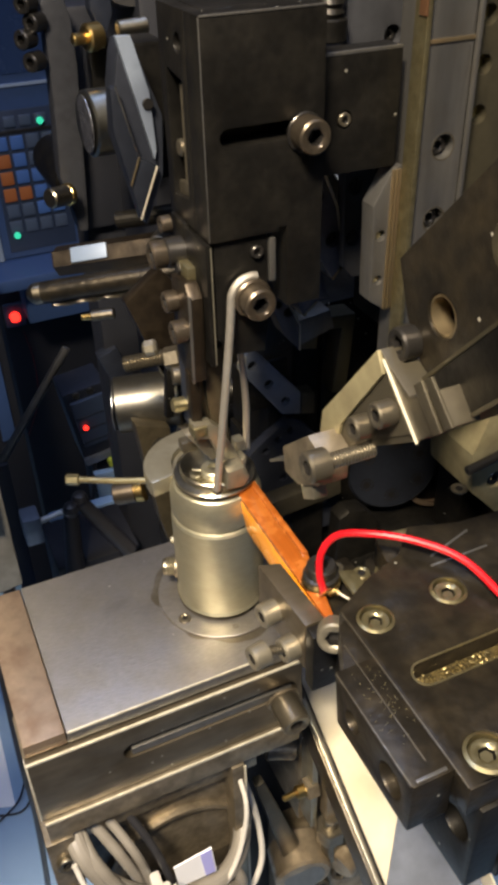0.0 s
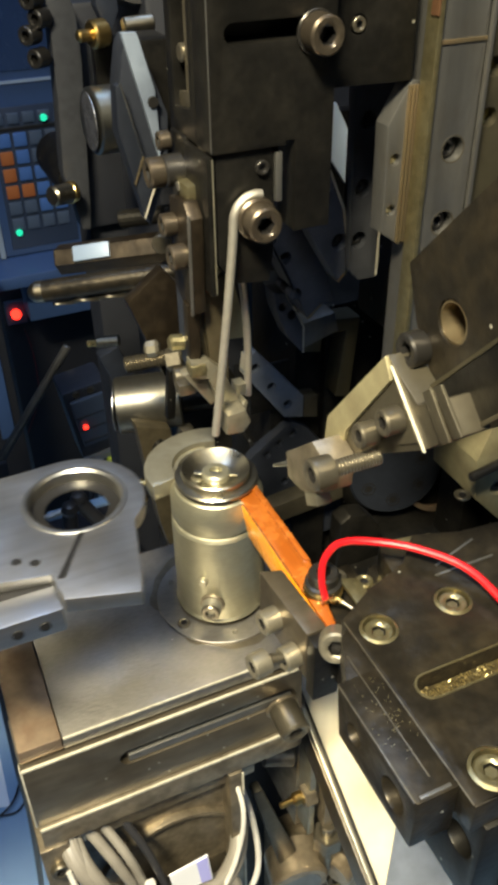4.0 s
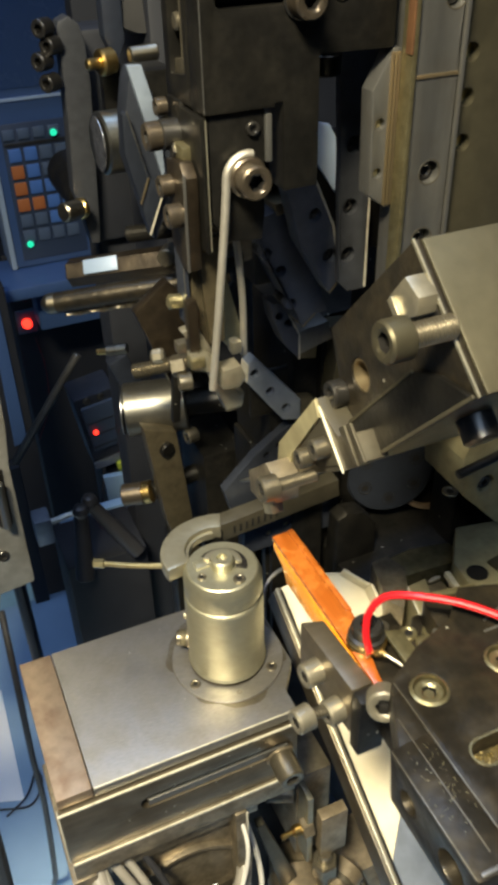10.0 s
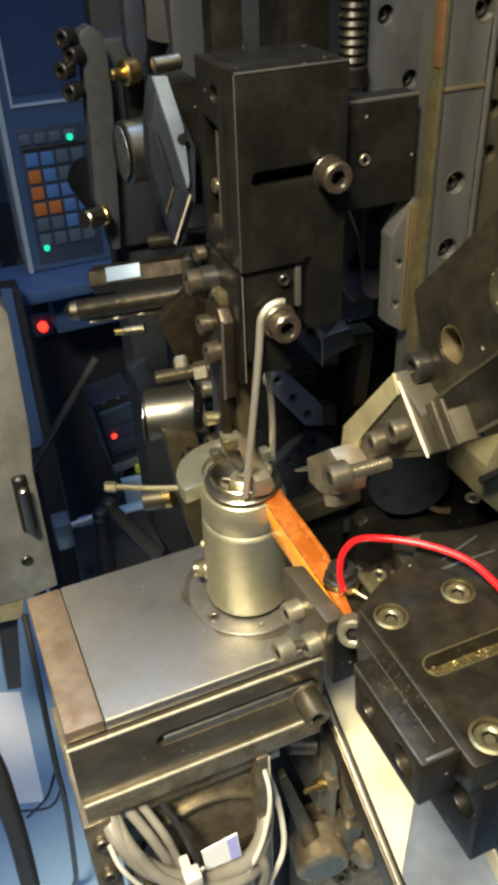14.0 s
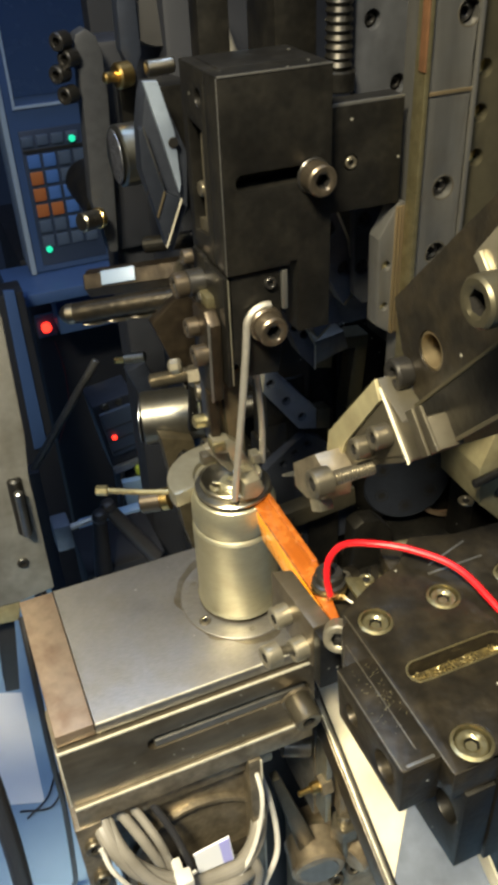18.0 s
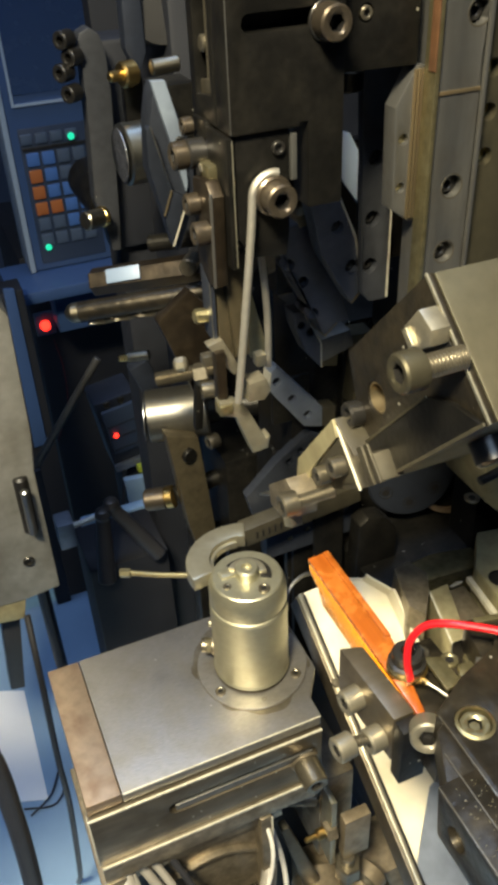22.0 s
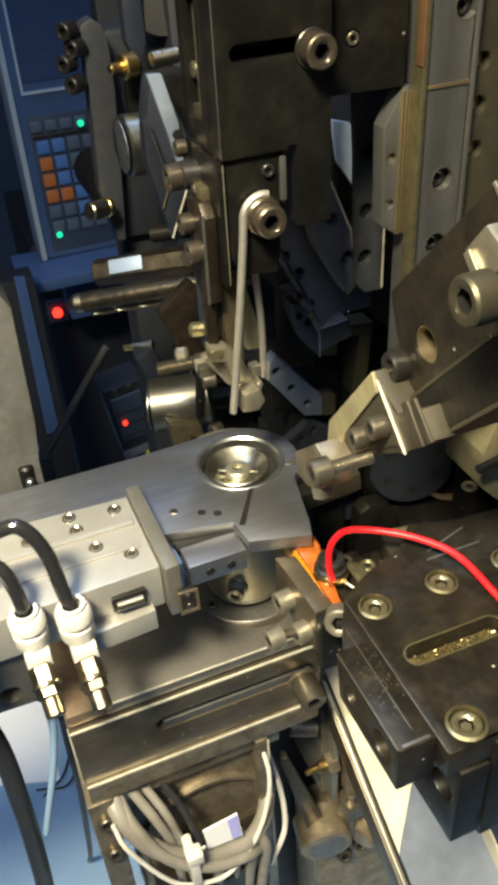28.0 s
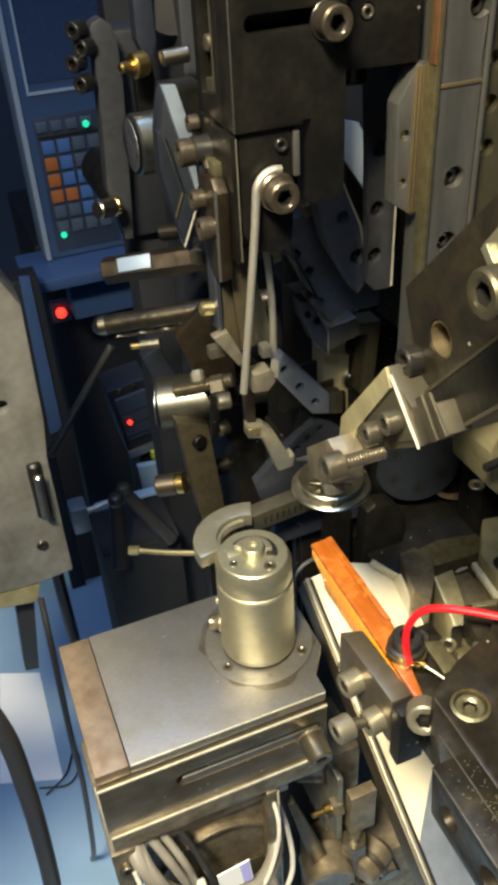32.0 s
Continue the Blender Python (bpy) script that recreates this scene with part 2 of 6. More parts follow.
LILAC = mat("lilac_print", (0.36, 0.36, 0.72), 0, 0.5, 0.03, 90)
CHIPS = mat("metal_chips", (0.36, 0.29, 0.13), 0.9, 0.34, 0.3, 900, 0.0, (0.20, 0.16, 0.08), 0.5, 300)
PALESHEET = mat("pale_sheet", (0.17, 0.225, 0.31), 0.1, 0.45, 0.1, 120, 0.05, (0.11, 0.15, 0.21), 0.5, 30)
DULLALU = mat("dull_aluminium", (0.21, 0.20, 0.17), 0.7, 0.38, 0.12, 400, 0.1, (0.12, 0.11, 0.085), 0.5, 70)
DIRT = mat("brass_chips", (0.085, 0.064, 0.024), 0.5, 0.4, 0.9, 900, 1.0, (0.02, 0.016, 0.008), 0.9, 330, speck=1.0)
SPOTTED = mat("spotted_face", (0.42, 0.42, 0.43), 0.9, 0.3, 0.9, 500, 0.8, (0.08, 0.08, 0.09), 0.9, 220)
DARKBLUE = mat("dark_blue_steel", (0.030, 0.036, 0.052), 0.5, 0.42, 0.25, 300, 0.15, (0.018, 0.021, 0.03), 0.5, 90)
# pale blue base colour holds the light reflected by the bracket's face
SHEENSTEEL = mat("blue_sheen_steel", (0.21, 0.25, 0.31), 0.4, 0.5, 0.35, 240, 0.25, (0.09, 0.11, 0.15), 0.8, 60)
BLUESTEEL = mat("blue_grey_steel", (0.19, 0.215, 0.26), 0.5, 0.40, 0.14, 200, 0.1, (0.08, 0.09, 0.11), 0.6, 60)
BROWNDARK = mat("dark_brown_oiled_steel", (0.024, 0.018, 0.012), 0.7, 0.38, 0.35, 380, 0.3, (0.055, 0.041, 0.025), 0.5, 150)
TAN = mat("tan_stained_steel", (0.095, 0.078, 0.047), 0.7, 0.42, 0.3, 380, 0.25, (0.045, 0.034, 0.02), 0.6, 130)
DRUM = mat("satin_drum_steel", (0.165, 0.158, 0.135), 0.95, 0.38, 0.2, 300, 0.15, (0.09, 0.085, 0.068), 0.6, 90)
SCREEN = mat("dim_screen", (0.03, 0.055, 0.12), 0, 0.25, 0.02, 20)
KEYFIELD = mat("key_field", (0.03, 0.045, 0.08), 0, 0.4, 0.05, 60)

SLATE = mat("slate_blue_steel", (0.068, 0.074, 0.092), 0.25, 0.46, 0.3, 260, 0.2, (0.036, 0.04, 0.05), 0.6, 80)
CLAMPSTEEL = mat("warm_clamp_steel", (0.30, 0.272, 0.205), 0.8, 0.38, 0.25, 380, 0.2, (0.17, 0.15, 0.105), 0.6, 160)
BROWNSCREW = mat("brown_oiled_screw", (0.120, 0.098, 0.072), 0.85, 0.34, 0.25, 420, 0.15, (0.065, 0.05, 0.034), 0.6, 220)
SPOOLSTEEL = mat("bright_spool_steel", (0.33, 0.32, 0.27), 1, 0.33, 0.25, 300, 0.15, (0.19, 0.18, 0.14), 0.6, 90)
# pale colour stands for light coming through a gap
PALEGAP = mat("gap_light_paint", (0.55, 0.66, 0.82), 0, 0.5, 0.06, 120, 0.03, (0.40, 0.49, 0.62), 0.5, 30)
REARPLATE = mat("dark_grey_rear_plate", (0.044, 0.046, 0.051), 0.3, 0.44, 0.3, 300, 0.2, (0.026, 0.027, 0.031), 0.6, 80)
GOLDPLATE = mat("gold_tinted_oily_steel", (0.44, 0.36, 0.18), 0.1, 0.42, 0.3, 300, 0.25, (0.16, 0.12, 0.05), 0.6, 110)
# brown colour for oil and for the shade round the spindle foot
OILSHADE = mat("oil_and_shade_steel", (0.150, 0.130, 0.094), 0.88, 0.40, 0.3, 380, 0.25, (0.20, 0.18, 0.145), 0.6, 120, speck=0.8)
COVERDARK = mat("dark_cover_steel", (0.022, 0.026, 0.036), 0.5, 0.40, 0.25, 300, 0.15, (0.012, 0.014, 0.02), 0.5, 70)
COLUMNGREY = mat("worn_column_aluminium", (0.22, 0.215, 0.195), 0.5, 0.45, 0.25, 220, 0.2, (0.10, 0.093, 0.075), 0.8, 45)

# ---------------------------------------------------------------- building helpers (millimetres)
MM = 0.001
BASE = {}


def thing(name, base, label, category, group="", kind=""):
    ob = new(name)
    ob.location = Vector(base) * MM
    ob.empty_display_size = 0.01
    BASE[name_of(ob)] = Vector(base)
    return tagged(ob, label, category, group, kind)


def name_of(ob):
    return ob.name


def origin(ob):
    p = Vector((0, 0, 0))
    while ob is not None:
        p = p + BASE.get(ob.name, Vector((0, 0, 0)))
        ob = ob.parent
    return p


def part(name, bm, material, parent, label=""):
    """One mesh under a thing, from a bmesh in place (mm)."""
    o = origin(parent)
    bmesh.ops.translate(bm, verts=bm.verts, vec=-o)
    bmesh.ops.scale(bm, verts=bm.verts, vec=(MM, MM, MM))
    bmesh.ops.recalc_face_normals(bm, faces=bm.faces)
    me = bpy.data.meshes.new(name)
    bm.to_mesh(me)
    bm.free()
    me.materials.append(material)
    ob = new(name, me)
    ob.parent = parent
    smooth(ob, 19)
    if label:
        tagged(ob, label)
    return ob


def solo(name, bm, material, base, label, category, group="", kind=""):
    """A thing that is one mesh."""
    b = Vector(base)
    bmesh.ops.translate(bm, verts=bm.verts, vec=-b)
    bmesh.ops.scale(bm, verts=bm.verts, vec=(MM, MM, MM))
    bmesh.ops.recalc_face_normals(bm, faces=bm.faces)
    me = bpy.data.meshes.new(name)
    bm.to_mesh(me)
    bm.free()
    me.materials.append(material)
    ob = new(name, me)
    ob.location = b * MM
    BASE[ob.name] = b
    return tagged(ob, label, category, group, kind)


def smooth(ob, angle=35):
    me = ob.data
    me.shade_smooth()
    for e in me.edges:
        e.use_edge_sharp = False
    bm = bmesh.new()
    bm.from_mesh(me)
    lim = radians(angle)
    for e in bm.edges:
        e.smooth = len(e.link_faces) == 2 and e.calc_face_angle(0) < lim
    bm.to_mesh(me)
    bm.free()
    return ob


def box(x0, x1, y0, y1, z0, z1, bevel=0.5, seg=2, bm=None):
    own = bm is None
    one = bmesh.new()
    bmesh.ops.create_cube(one, size=1)
    bmesh.ops.scale(one, verts=one.verts, vec=(x1 - x0, y1 - y0, z1 - z0))
    bmesh.ops.translate(one, verts=one.verts, vec=((x0 + x1) / 2, (y0 + y1) / 2, (z0 + z1) / 2))
    if bevel:
        bmesh.ops.bevel(one, geom=one.edges[:], offset=bevel, segments=seg, profile=0.6, affect="EDGES")
    if own:
        return one
    join(bm, one)
    return bm


def join(bm, other):
    me = bpy.data.meshes.new("t")
    other.to_mesh(me)
    other.free()
    bm.from_mesh(me)
    bpy.data.meshes.remove(me)
    return bm


def turn(bm, m):
    bmesh.ops.transform(bm, verts=bm.verts, matrix=m)
    return bm


def axis_matrix(pos, way):
    """z axis onto way, at pos."""
    q = Vector(way).normalized().to_track_quat("Z", "Y")
    return Matrix.Translation(Vector(pos)) @ q.to_matrix().to_4x4()


def lathe(profile, n=48, close=False):
    """Turned about z: profile of (r, z)."""
    bm = bmesh.new()
    rings = []
    for r, z in profile:
        if r < 1e-6:
            rings.append([bm.verts.new((0, 0, z))])
        else:
            rings.append([bm.verts.new((r * math.cos(2 * math.pi * i / n), r * math.sin(2 * math.pi * i / n), z)) for i in range(n)])
    pairs = list(zip(rings, rings[1:]))
    if close:
        pairs.append((rings[-1], rings[0]))
    for a, b in pairs:
        for i in range(n):
            j = (i + 1) % n
            if len(a) == 1 and len(b) == 1:
                continue
            if len(a) == 1:
                bm.faces.new((a[0], b[j], b[i]))
            elif len(b) == 1:
                bm.faces.new((a[i], a[j], b[0]))
            else:
                bm.faces.new((a[i], a[j], b[j], b[i]))
    return bm


def rod(a, b, r, n=24, bevel=0.4, r2=None):
    """A capped round bar from a to b."""
    a, b = Vector(a), Vector(b)
    h = (b - a).length
    q = r if r2 is None else r2
    c = min(bevel, r * 0.4, h * 0.3)
    return turn(lathe([(0, 0), (r - c, 0), (r, c), (q, h - c), (q - c, h), (0, h)], n), axis_matrix(a, b - a))


def prism(outline, depth, holes=(), bevel=0.0, m=None):
    """A flat plate in x, y with through holes ((x, y, r) or lists of points), from z = 0 to depth."""
    bm = bmesh.new()

    def loop(pts):
        vs = [bm.verts.new((x, y, 0)) for x, y in pts]
        return [bm.edges.new((vs[i], vs[(i + 1) % len(vs)])) for i in range(len(vs))]

    edges = loop(outline)
    for h in holes:
        if len(h) == 3 and not isinstance(h[0], (tuple, list)):
            pts = [(h[0] + h[2] * math.cos(2 * math.pi * i / 20), h[1] + h[2] * math.sin(2 * math.pi * i / 20)) for i in range(20)]
        else:
            pts = h
        edges += loop(pts)
    bmesh.ops.triangle_fill(bm, use_beauty=True, use_dissolve=False, edges=edges)
    faces = bm.faces[:]
    r = bmesh.ops.extrude_face_region(bm, geom=faces)
    vs = [v for v in r["geom"] if isinstance(v, bmesh.types.BMVert)]
    bmesh.ops.translate(bm, verts=vs, vec=(0, 0, depth))
    bmesh.ops.recalc_face_normals(bm, faces=bm.faces)
    if bevel:
        es = [e for e in bm.edges if len(e.link_faces) == 2 and e.calc_face_angle(0) > 0.6]
        bmesh.ops.bevel(bm, geom=es, offset=bevel, segments=2, profile=0.6, affect="EDGES")
    if m is not None:
        turn(bm, m)
    return bm


def stadium(cx, cy, length, width, n=8):
    """A slot outline along x."""
    r, a = width / 2, length / 2 - width / 2
    out = [(cx + a + r * math.cos(math.pi * (i / n - 0.5)), cy + r * math.sin(math.pi * (i / n - 0.5))) for i in range(n + 1)]
    out += [(cx - a + r * math.cos(math.pi * (i / n + 0.5)), cy + r * math.sin(math.pi * (i / n + 0.5))) for i in range(n + 1)]
    return out


FRONT = Matrix(((1, 0, 0, 0), (0, 0, -1, 0), (0, 1, 0, 0), (0, 0, 0, 1)))   # plate x, y -> world x, z; depth towards the front (-y)
SIDE = Matrix(((0, 0, -1, 0), (1, 0, 0, 0), (0, 1, 0, 0), (0, 0, 0, 1)))    # plate x, y -> world y, z; depth towards -x


def front(y):
    return Matrix.Translation((0, y, 0)) @ FRONT


def side(x):
    return Matrix.Translation((x, 0, 0)) @ SIDE


def spline(points, n=8):
    """Points along a smooth curve."""
    p = [Vector(q) for q in points]
    p = [p[0] * 2 - p[1]] + p + [p[-1] * 2 - p[-2]]
    out = []
    for i in range(1, len(p) - 2):
        for k in range(n):
            t = k / n
            a, b, c, d = p[i - 1], p[i], p[i + 1], p[i + 2]
            out.append(0.5 * ((2 * b) + (c - a) * t + (2 * a - 5 * b + 4 * c - d) * t * t + (3 * b - a - 3 * c + d) * t ** 3))
    out.append(p[-2])
    return out


def cable(points, r, n=8, sides=12, straight=False):
    """A round cable along points."""
    pts = [Vector(q) for q in points] if straight else spline(points, n)
    bm = bmesh.new()
    rings = []
    up = Vector((0.13, 0.27, 0.95))
    for i, q in enumerate(pts):
        d = (pts[min(i + 1, len(pts) - 1)] - pts[max(i - 1, 0)]).normalized()
        u = d.cross(up).normalized()
        up = u.cross(d).normalized()
        rings.append([bm.verts.new(q + r * (u * math.cos(2 * math.pi * k / sides) + up * math.sin(2 * math.pi * k / sides))) for k in range(sides)])
    for a, b in zip(rings, rings[1:]):
        for k in range(sides):
            bm.faces.new((a[k], a[(k + 1) % sides], b[(k + 1) % sides], b[k]))
    bm.faces.new(rings[0][::-1])
    bm.faces.new(rings[-1])
    return bm


SHARED = {}


def shared(key, build, material):
    if key not in SHARED:
        bm = build()
        bmesh.ops.scale(bm, verts=bm.verts, vec=(MM, MM, MM))
        bmesh.ops.recalc_face_normals(bm, faces=bm.faces)
        me = bpy.data.meshes.new(key[0])
        bm.to_mesh(me)
        bm.free()
        me.materials.append(material)
        me.materials.append(HOLE)
        tmp = bpy.data.objects.new("t", me)
        smooth(tmp)
        bpy.data.objects.remove(tmp)
        SHARED[key] = me
    return SHARED[key]


def cap_head(r, h):
    """A socket head: its seat at z = 0, fine knurling round it, the dark hexagon socket in its top."""
    s = r * 0.50
    n = 36
    bm = lathe([(0, 0), (r * 0.97, 0), (r, 0.06 * r), (r, h - 0.20 * r), (r * 0.985, h - 0.13 * r), (r * 0.88, h), (s * 1.22, h)], n)
    for v in bm.verts:
        q = v.co.xy.length
        if q > r * 0.99 and int(round(math.atan2(v.co.y, v.co.x) / (2 * math.pi / n))) % 2:
            v.co.x *= 0.972
            v.co.y *= 0.972
    rim = [v for v in bm.verts if abs(v.co.z - h) < 1e-6 and v.co.xy.length < s * 1.3]
    rim.sort(key=lambda v: math.atan2(v.co.y, v.co.x))
    top = [bm.verts.new((s * math.cos(math.pi / 3 * k), s * math.sin(math.pi / 3 * k), h - 0.10 * r)) for k in range(6)]
    low = [bm.verts.new((s * math.cos(math.pi / 3 * k), s * math.sin(math.pi / 3 * k), h * 0.30)) for k in range(6)]
    near = [min(range(6), key=lambda k: (top[k].co.xy - v.co.xy).length) for v in rim]
    for i in range(n):
        j = (i + 1) % n
        if near[i] == near[j]:
            bm.faces.new((rim[i], rim[j], top[near[i]]))
        else:
            bm.faces.new((rim[i], rim[j], top[near[j]], top[near[i]]))
    for k in range(6):
        j = (k + 1) % 6
        bm.faces.new((top[k], top[j], low[j], low[k])).material_index = 1
    bm.faces.new(low).material_index = 1
    return bm


def screw(parent, pos, way, r=4.4, h=5.0, material=None, name="cap_screw", label=""):
    """A socket cap screw: pos is the middle of its seat, way its axis outwards."""
    material = material or SCREW
    me = shared((name, r, h, material.name), lambda: cap_head(r, h), material)
    return placed(name, me, parent, pos, way, label)


def placed(name, me, parent, pos, way, label=""):
    ob = new(name, me)
    ob.parent = parent
    m = axis_matrix(Vector(pos) - origin(parent), way)
    m.translation = m.translation * MM
    ob.matrix_local = m
    if label:
        tagged(ob, label)
    return ob


def hole(parent, pos, way, r, material=None, name="screw_hole", depth=3.0, screwed=True):
    """A counterbore with a sunk screw in it, standing 0.25 mm proud of its face."""
    def build():
        bm = lathe([(r * 1.12, 0), (r * 1.12, 0.18), (r, 0.25), (r * 0.97, -depth * 0.02), (r * 0.55, -depth * 0.03 + 0.1), (r * 0.5, 0.02), (0, 0.02)], 24)
        return bm
    me = shared((name, r, depth), build, material or HOLE)
    ob = placed(name, me, parent, pos, way)
    if screwed:
        screw(ob, Vector(pos), way, r * 0.78, 0.2, SCREW, "sunk_screw")
    return ob


def thread(a, b, r, pitch=1.0):
    """A threaded rod."""
    a, b = Vector(a), Vector(b)
    h = (b - a).length
    n = max(2, int(h / pitch))
    prof = [(0, 0)]
    for i in range(n):
        prof += [(r * 0.82, i * pitch), (r, (i + 0.5) * pitch)]
    prof += [(r * 0.82, n * pitch), (0, n * pitch)]
    return turn(lathe(prof, 18), axis_matrix(a, b - a))

# ---------------------------------------------------------------- the hall
def setting():
    fl = solo("floor", box(-2500, 2500, -2500, 2500, -960, -900, 0), FLOORBLUE, (0, 0, -960), "pale blue painted workshop floor", "floor", kind="structure")
    for n, b in (("wall_north", (-2500, 2500, 2440, 2500, -900, 2100)), ("wall_south", (-2500, 2500, -2500, -2440, -900, 2100)),
                 ("wall_west", (-2500, -2440, -2440, 2440, -900, 2100)), ("wall_east", (2440, 2500, -2440, 2440, -900, 2100))):
        solo(n, box(*b, 0), WALL, ((b[0] + b[1]) / 2, (b[2] + b[3]) / 2, -900), "dim blue-grey painted workshop wall", "wall", kind="structure")
    solo("ceiling", box(-2500, 2500, -2500, 2500, 2100, 2160, 0), WALL, (0, 0, 2100), "dim workshop ceiling", "ceiling", kind="structure")


# ---------------------------------------------------------------- work table
def work_table():
    t = thing("work_table", (-20, 0, -45), "ground steel machine table with a slotted oily front face", "machine table")
    R = 14.5
    part("top_plate", prism([(-64.8, -33.5), (R, -33.5), (R, -24), (22.8, -12), (22.8, 32), (-64.8, 32)], 5.5, (), 0.3, Matrix.Translation((0, 0, -5.5))), GROUND, t, "ground steel top plate with fine specks")
    stain = []
    for k in range(60):
        a = k * math.tau / 60
        r = 24.2 + 1.6 * math.sin(3 * a + 0.6) + 0.9 * math.sin(7 * a) + 0.5 * math.sin(13 * a + 1)
        stain.append((min(r * math.cos(a) + 0.8, 13.9 if math.sin(a) < -0.5 else 22.2), r * math.sin(a) + 1.0))
    # thin patch paints oil together with the spindle's shade on the table
    part("oil_and_shade", prism(stain, 0.05, (), 0, Matrix.Translation((0, 0, 0.02))), OILSHADE, t, "dark brown ring round the spindle foot, oil with shade painted in")
    part("end_strip", box(-78, -65.1, -33.5, 32, -5.5, 0, 0.6), COPPERY, t, "rust-tinted end strip")
    part("plate_edge", box(-64.6, R - 0.2, -33.85, -33.4, -0.95, -0.1, 0.1), EDGE, t, "rubbed edge with a light line painted on")
    part("edge_rail", box(-78, R, -31.6, 30, -7.2, -5.6, 0.1), OXIDE, t)
    body = prism([(-78.6, -37.4), (R, -37.4), (R, -7.3), (-78.6, -7.3)], 3.2, [stadium(-18.6, -19.8, 61.6, 6.8)], 0.3, front(-31.4))
    part("front_plate", body, FRONTFACE, t, "oily steel front plate with a long slot")
    part("front_edge", box(-78.4, R, -34.95, -34.2, -8.1, -7.1, 0.12), EDGE, t, "rubbed edge with a light line painted on")
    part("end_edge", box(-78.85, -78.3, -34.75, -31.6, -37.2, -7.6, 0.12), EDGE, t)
    part("core", box(-77, R - 1, -31.3, 29, -39.5, -7.3, 0.4), FACE, t)
    # near-black inlay paints the shade under the slot's upper lip
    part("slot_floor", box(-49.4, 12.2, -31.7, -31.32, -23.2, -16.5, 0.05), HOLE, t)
    part("slot_bar", box(-46.5, 11.0, -34.1, -31.72, -23.0, -19.6, 0.5), RAIL, t)
    part("flange", box(-78, R - 1, -35.4, 30, -49.5, -38.6, 0.5), FACE, t, "bright-edged lower flange")
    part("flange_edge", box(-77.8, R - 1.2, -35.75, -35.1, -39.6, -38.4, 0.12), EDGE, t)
    part("skirt", box(-72, -2, -31.5, 28, -61, -49.6, 0.6), FACE, t)
    part("clamp_washer", rod((7, -34.4, -23.4), (7, -35.6, -23.6), 6.0, 28, 0.2), FACE, t)
    screw(t, (7, -35.5, -23.6), (0, -1, -0.12), 5.2, 10.5, name="clamp_screw")
    return t


def drive_unit():
    """The motor and its cables below the table."""
    t = thing("drive_unit", (-30, 0, -160), "oily brown drive housing with cables hanging below the machine table", "motor housing")
    part("housing", box(-66, -4, -27, 20, -190, -61.5, 2.0), FACE, t, "stained steel housing")
    arch = [(-34 + 33 * math.cos(radians(a)), -112 + 38 * math.sin(radians(a))) for a in range(20, 161, 10)]
    arch += [(-34 + 30.5 * math.cos(radians(a)), -112 + 35.5 * math.sin(radians(a))) for a in range(160, 19, -10)]
    # near-black sheet added in place of the dark interior behind the linkage
    part("interior_shade", box(-3.8, 66, 24, 30, -330, -50.5, 1.0), CABINET, t, "dark sheet added for the shaded interior")
    part("arched_rib", prism(arch, 3.0, (), 0.4, front(-26.8)), FACE, t)
    part("motor_drum", turn(lathe([(20, 0), (26, 0), (27, 1), (27, 60), (0, 60)], 44), Matrix.Translation((-36, -22, -175))), OXIDE_OIL, t)
    side_p = part("side_plate", box(-80, -70.5, -36, 20, -170, -50.2, 0.8), FACE, t, "worn side plate")
    for z in (-62, -84):
        screw(side_p, (-75, -36, z), (0, -1, 0.1), 3.4, 2.6)
    post = part("bracket_post", box(-13.5, -8.5, -36, -27.2, -150, -50.2, 0.6), FACE, t)
    part("post_edge", box(-9.0, -8.2, -36.3, -35.7, -149, -51, 0.1), EDGE, post)
    part("cable_loom", cable([(-71, -29, -53), (-69, -39, -60), (-61.5, -45, -75), (-46, -47, -92), (-25, -46, -98), (-14, -40, -96), (-8, -30, -90)], 3.5, 8, 16), GREYCABLE, t, "thick grey cable")
    part("cable", cable([(-69, -30, -54), (-66, -42, -62), (-57, -49, -80), (-42, -51, -95), (-26, -50, -101), (-16, -44, -110)], 2.3, 8, 12), GREYCABLE, t)
    part("cable", cable([(-52, -29, -58), (-46, -38, -72), (-42, -44, -92), (-38, -46, -125)], 1.5), BLACK, t, "thin black cable")
    part("cable", cable([(-64, -29, -56), (-57, -39, -70), (-53, -41, -88), (-52, -42, -120)], 2.0), GREYCABLE, t)
    part("cable", cable([(-59, -29, -56), (-53, -39, -68), (-50, -41, -84), (-47, -42, -120)], 1.7), GREYCABLE, t)
    for k in range(4):
        x = -40 + 7 * k
        part("cable", cable([(x, -44, -96), (x + 2.5, -47, -106), (x + 1.5, -46, -122), (x - 2, -45, -150)], 2.6 - 0.3 * (k % 2)), GREYCABLE, t)
    part("white_lead", cable([(-73, -41, -58), (-70, -46, -70), (-57, -51, -95), (-44, -52, -104), (-33, -51, -105), (-20, -47, -95), (-13, -43, -81), (-10.5, -40, -66), (-11, -32, -54)], 0.95), LEAD, t, "thin white lead")
    part("white_lead", cable([(-6, -24, -72), (-4, -34, -90), (-5, -40, -112), (-14, -44, -128)], 1.2), LEAD, t)
    tie = part("cable_tie", box(-49.8, -46.0, -54.0, -41.5, -100, -82, 0.8), WHITE, t, "white cable tie")
    part("tie_lock", box(-50.6, -44.0, -54.6, -48.5, -84, -78, 1.0), WHITE, tie)
    part("tie_tail", turn(box(-0.9, 0.9, -0.4, 0.4, -8, 0, 0.3), Matrix.Translation((-42, -51, -79)) @ Euler((0, 1.1, 0)).to_matrix().to_4x4()), WHITE, tie)
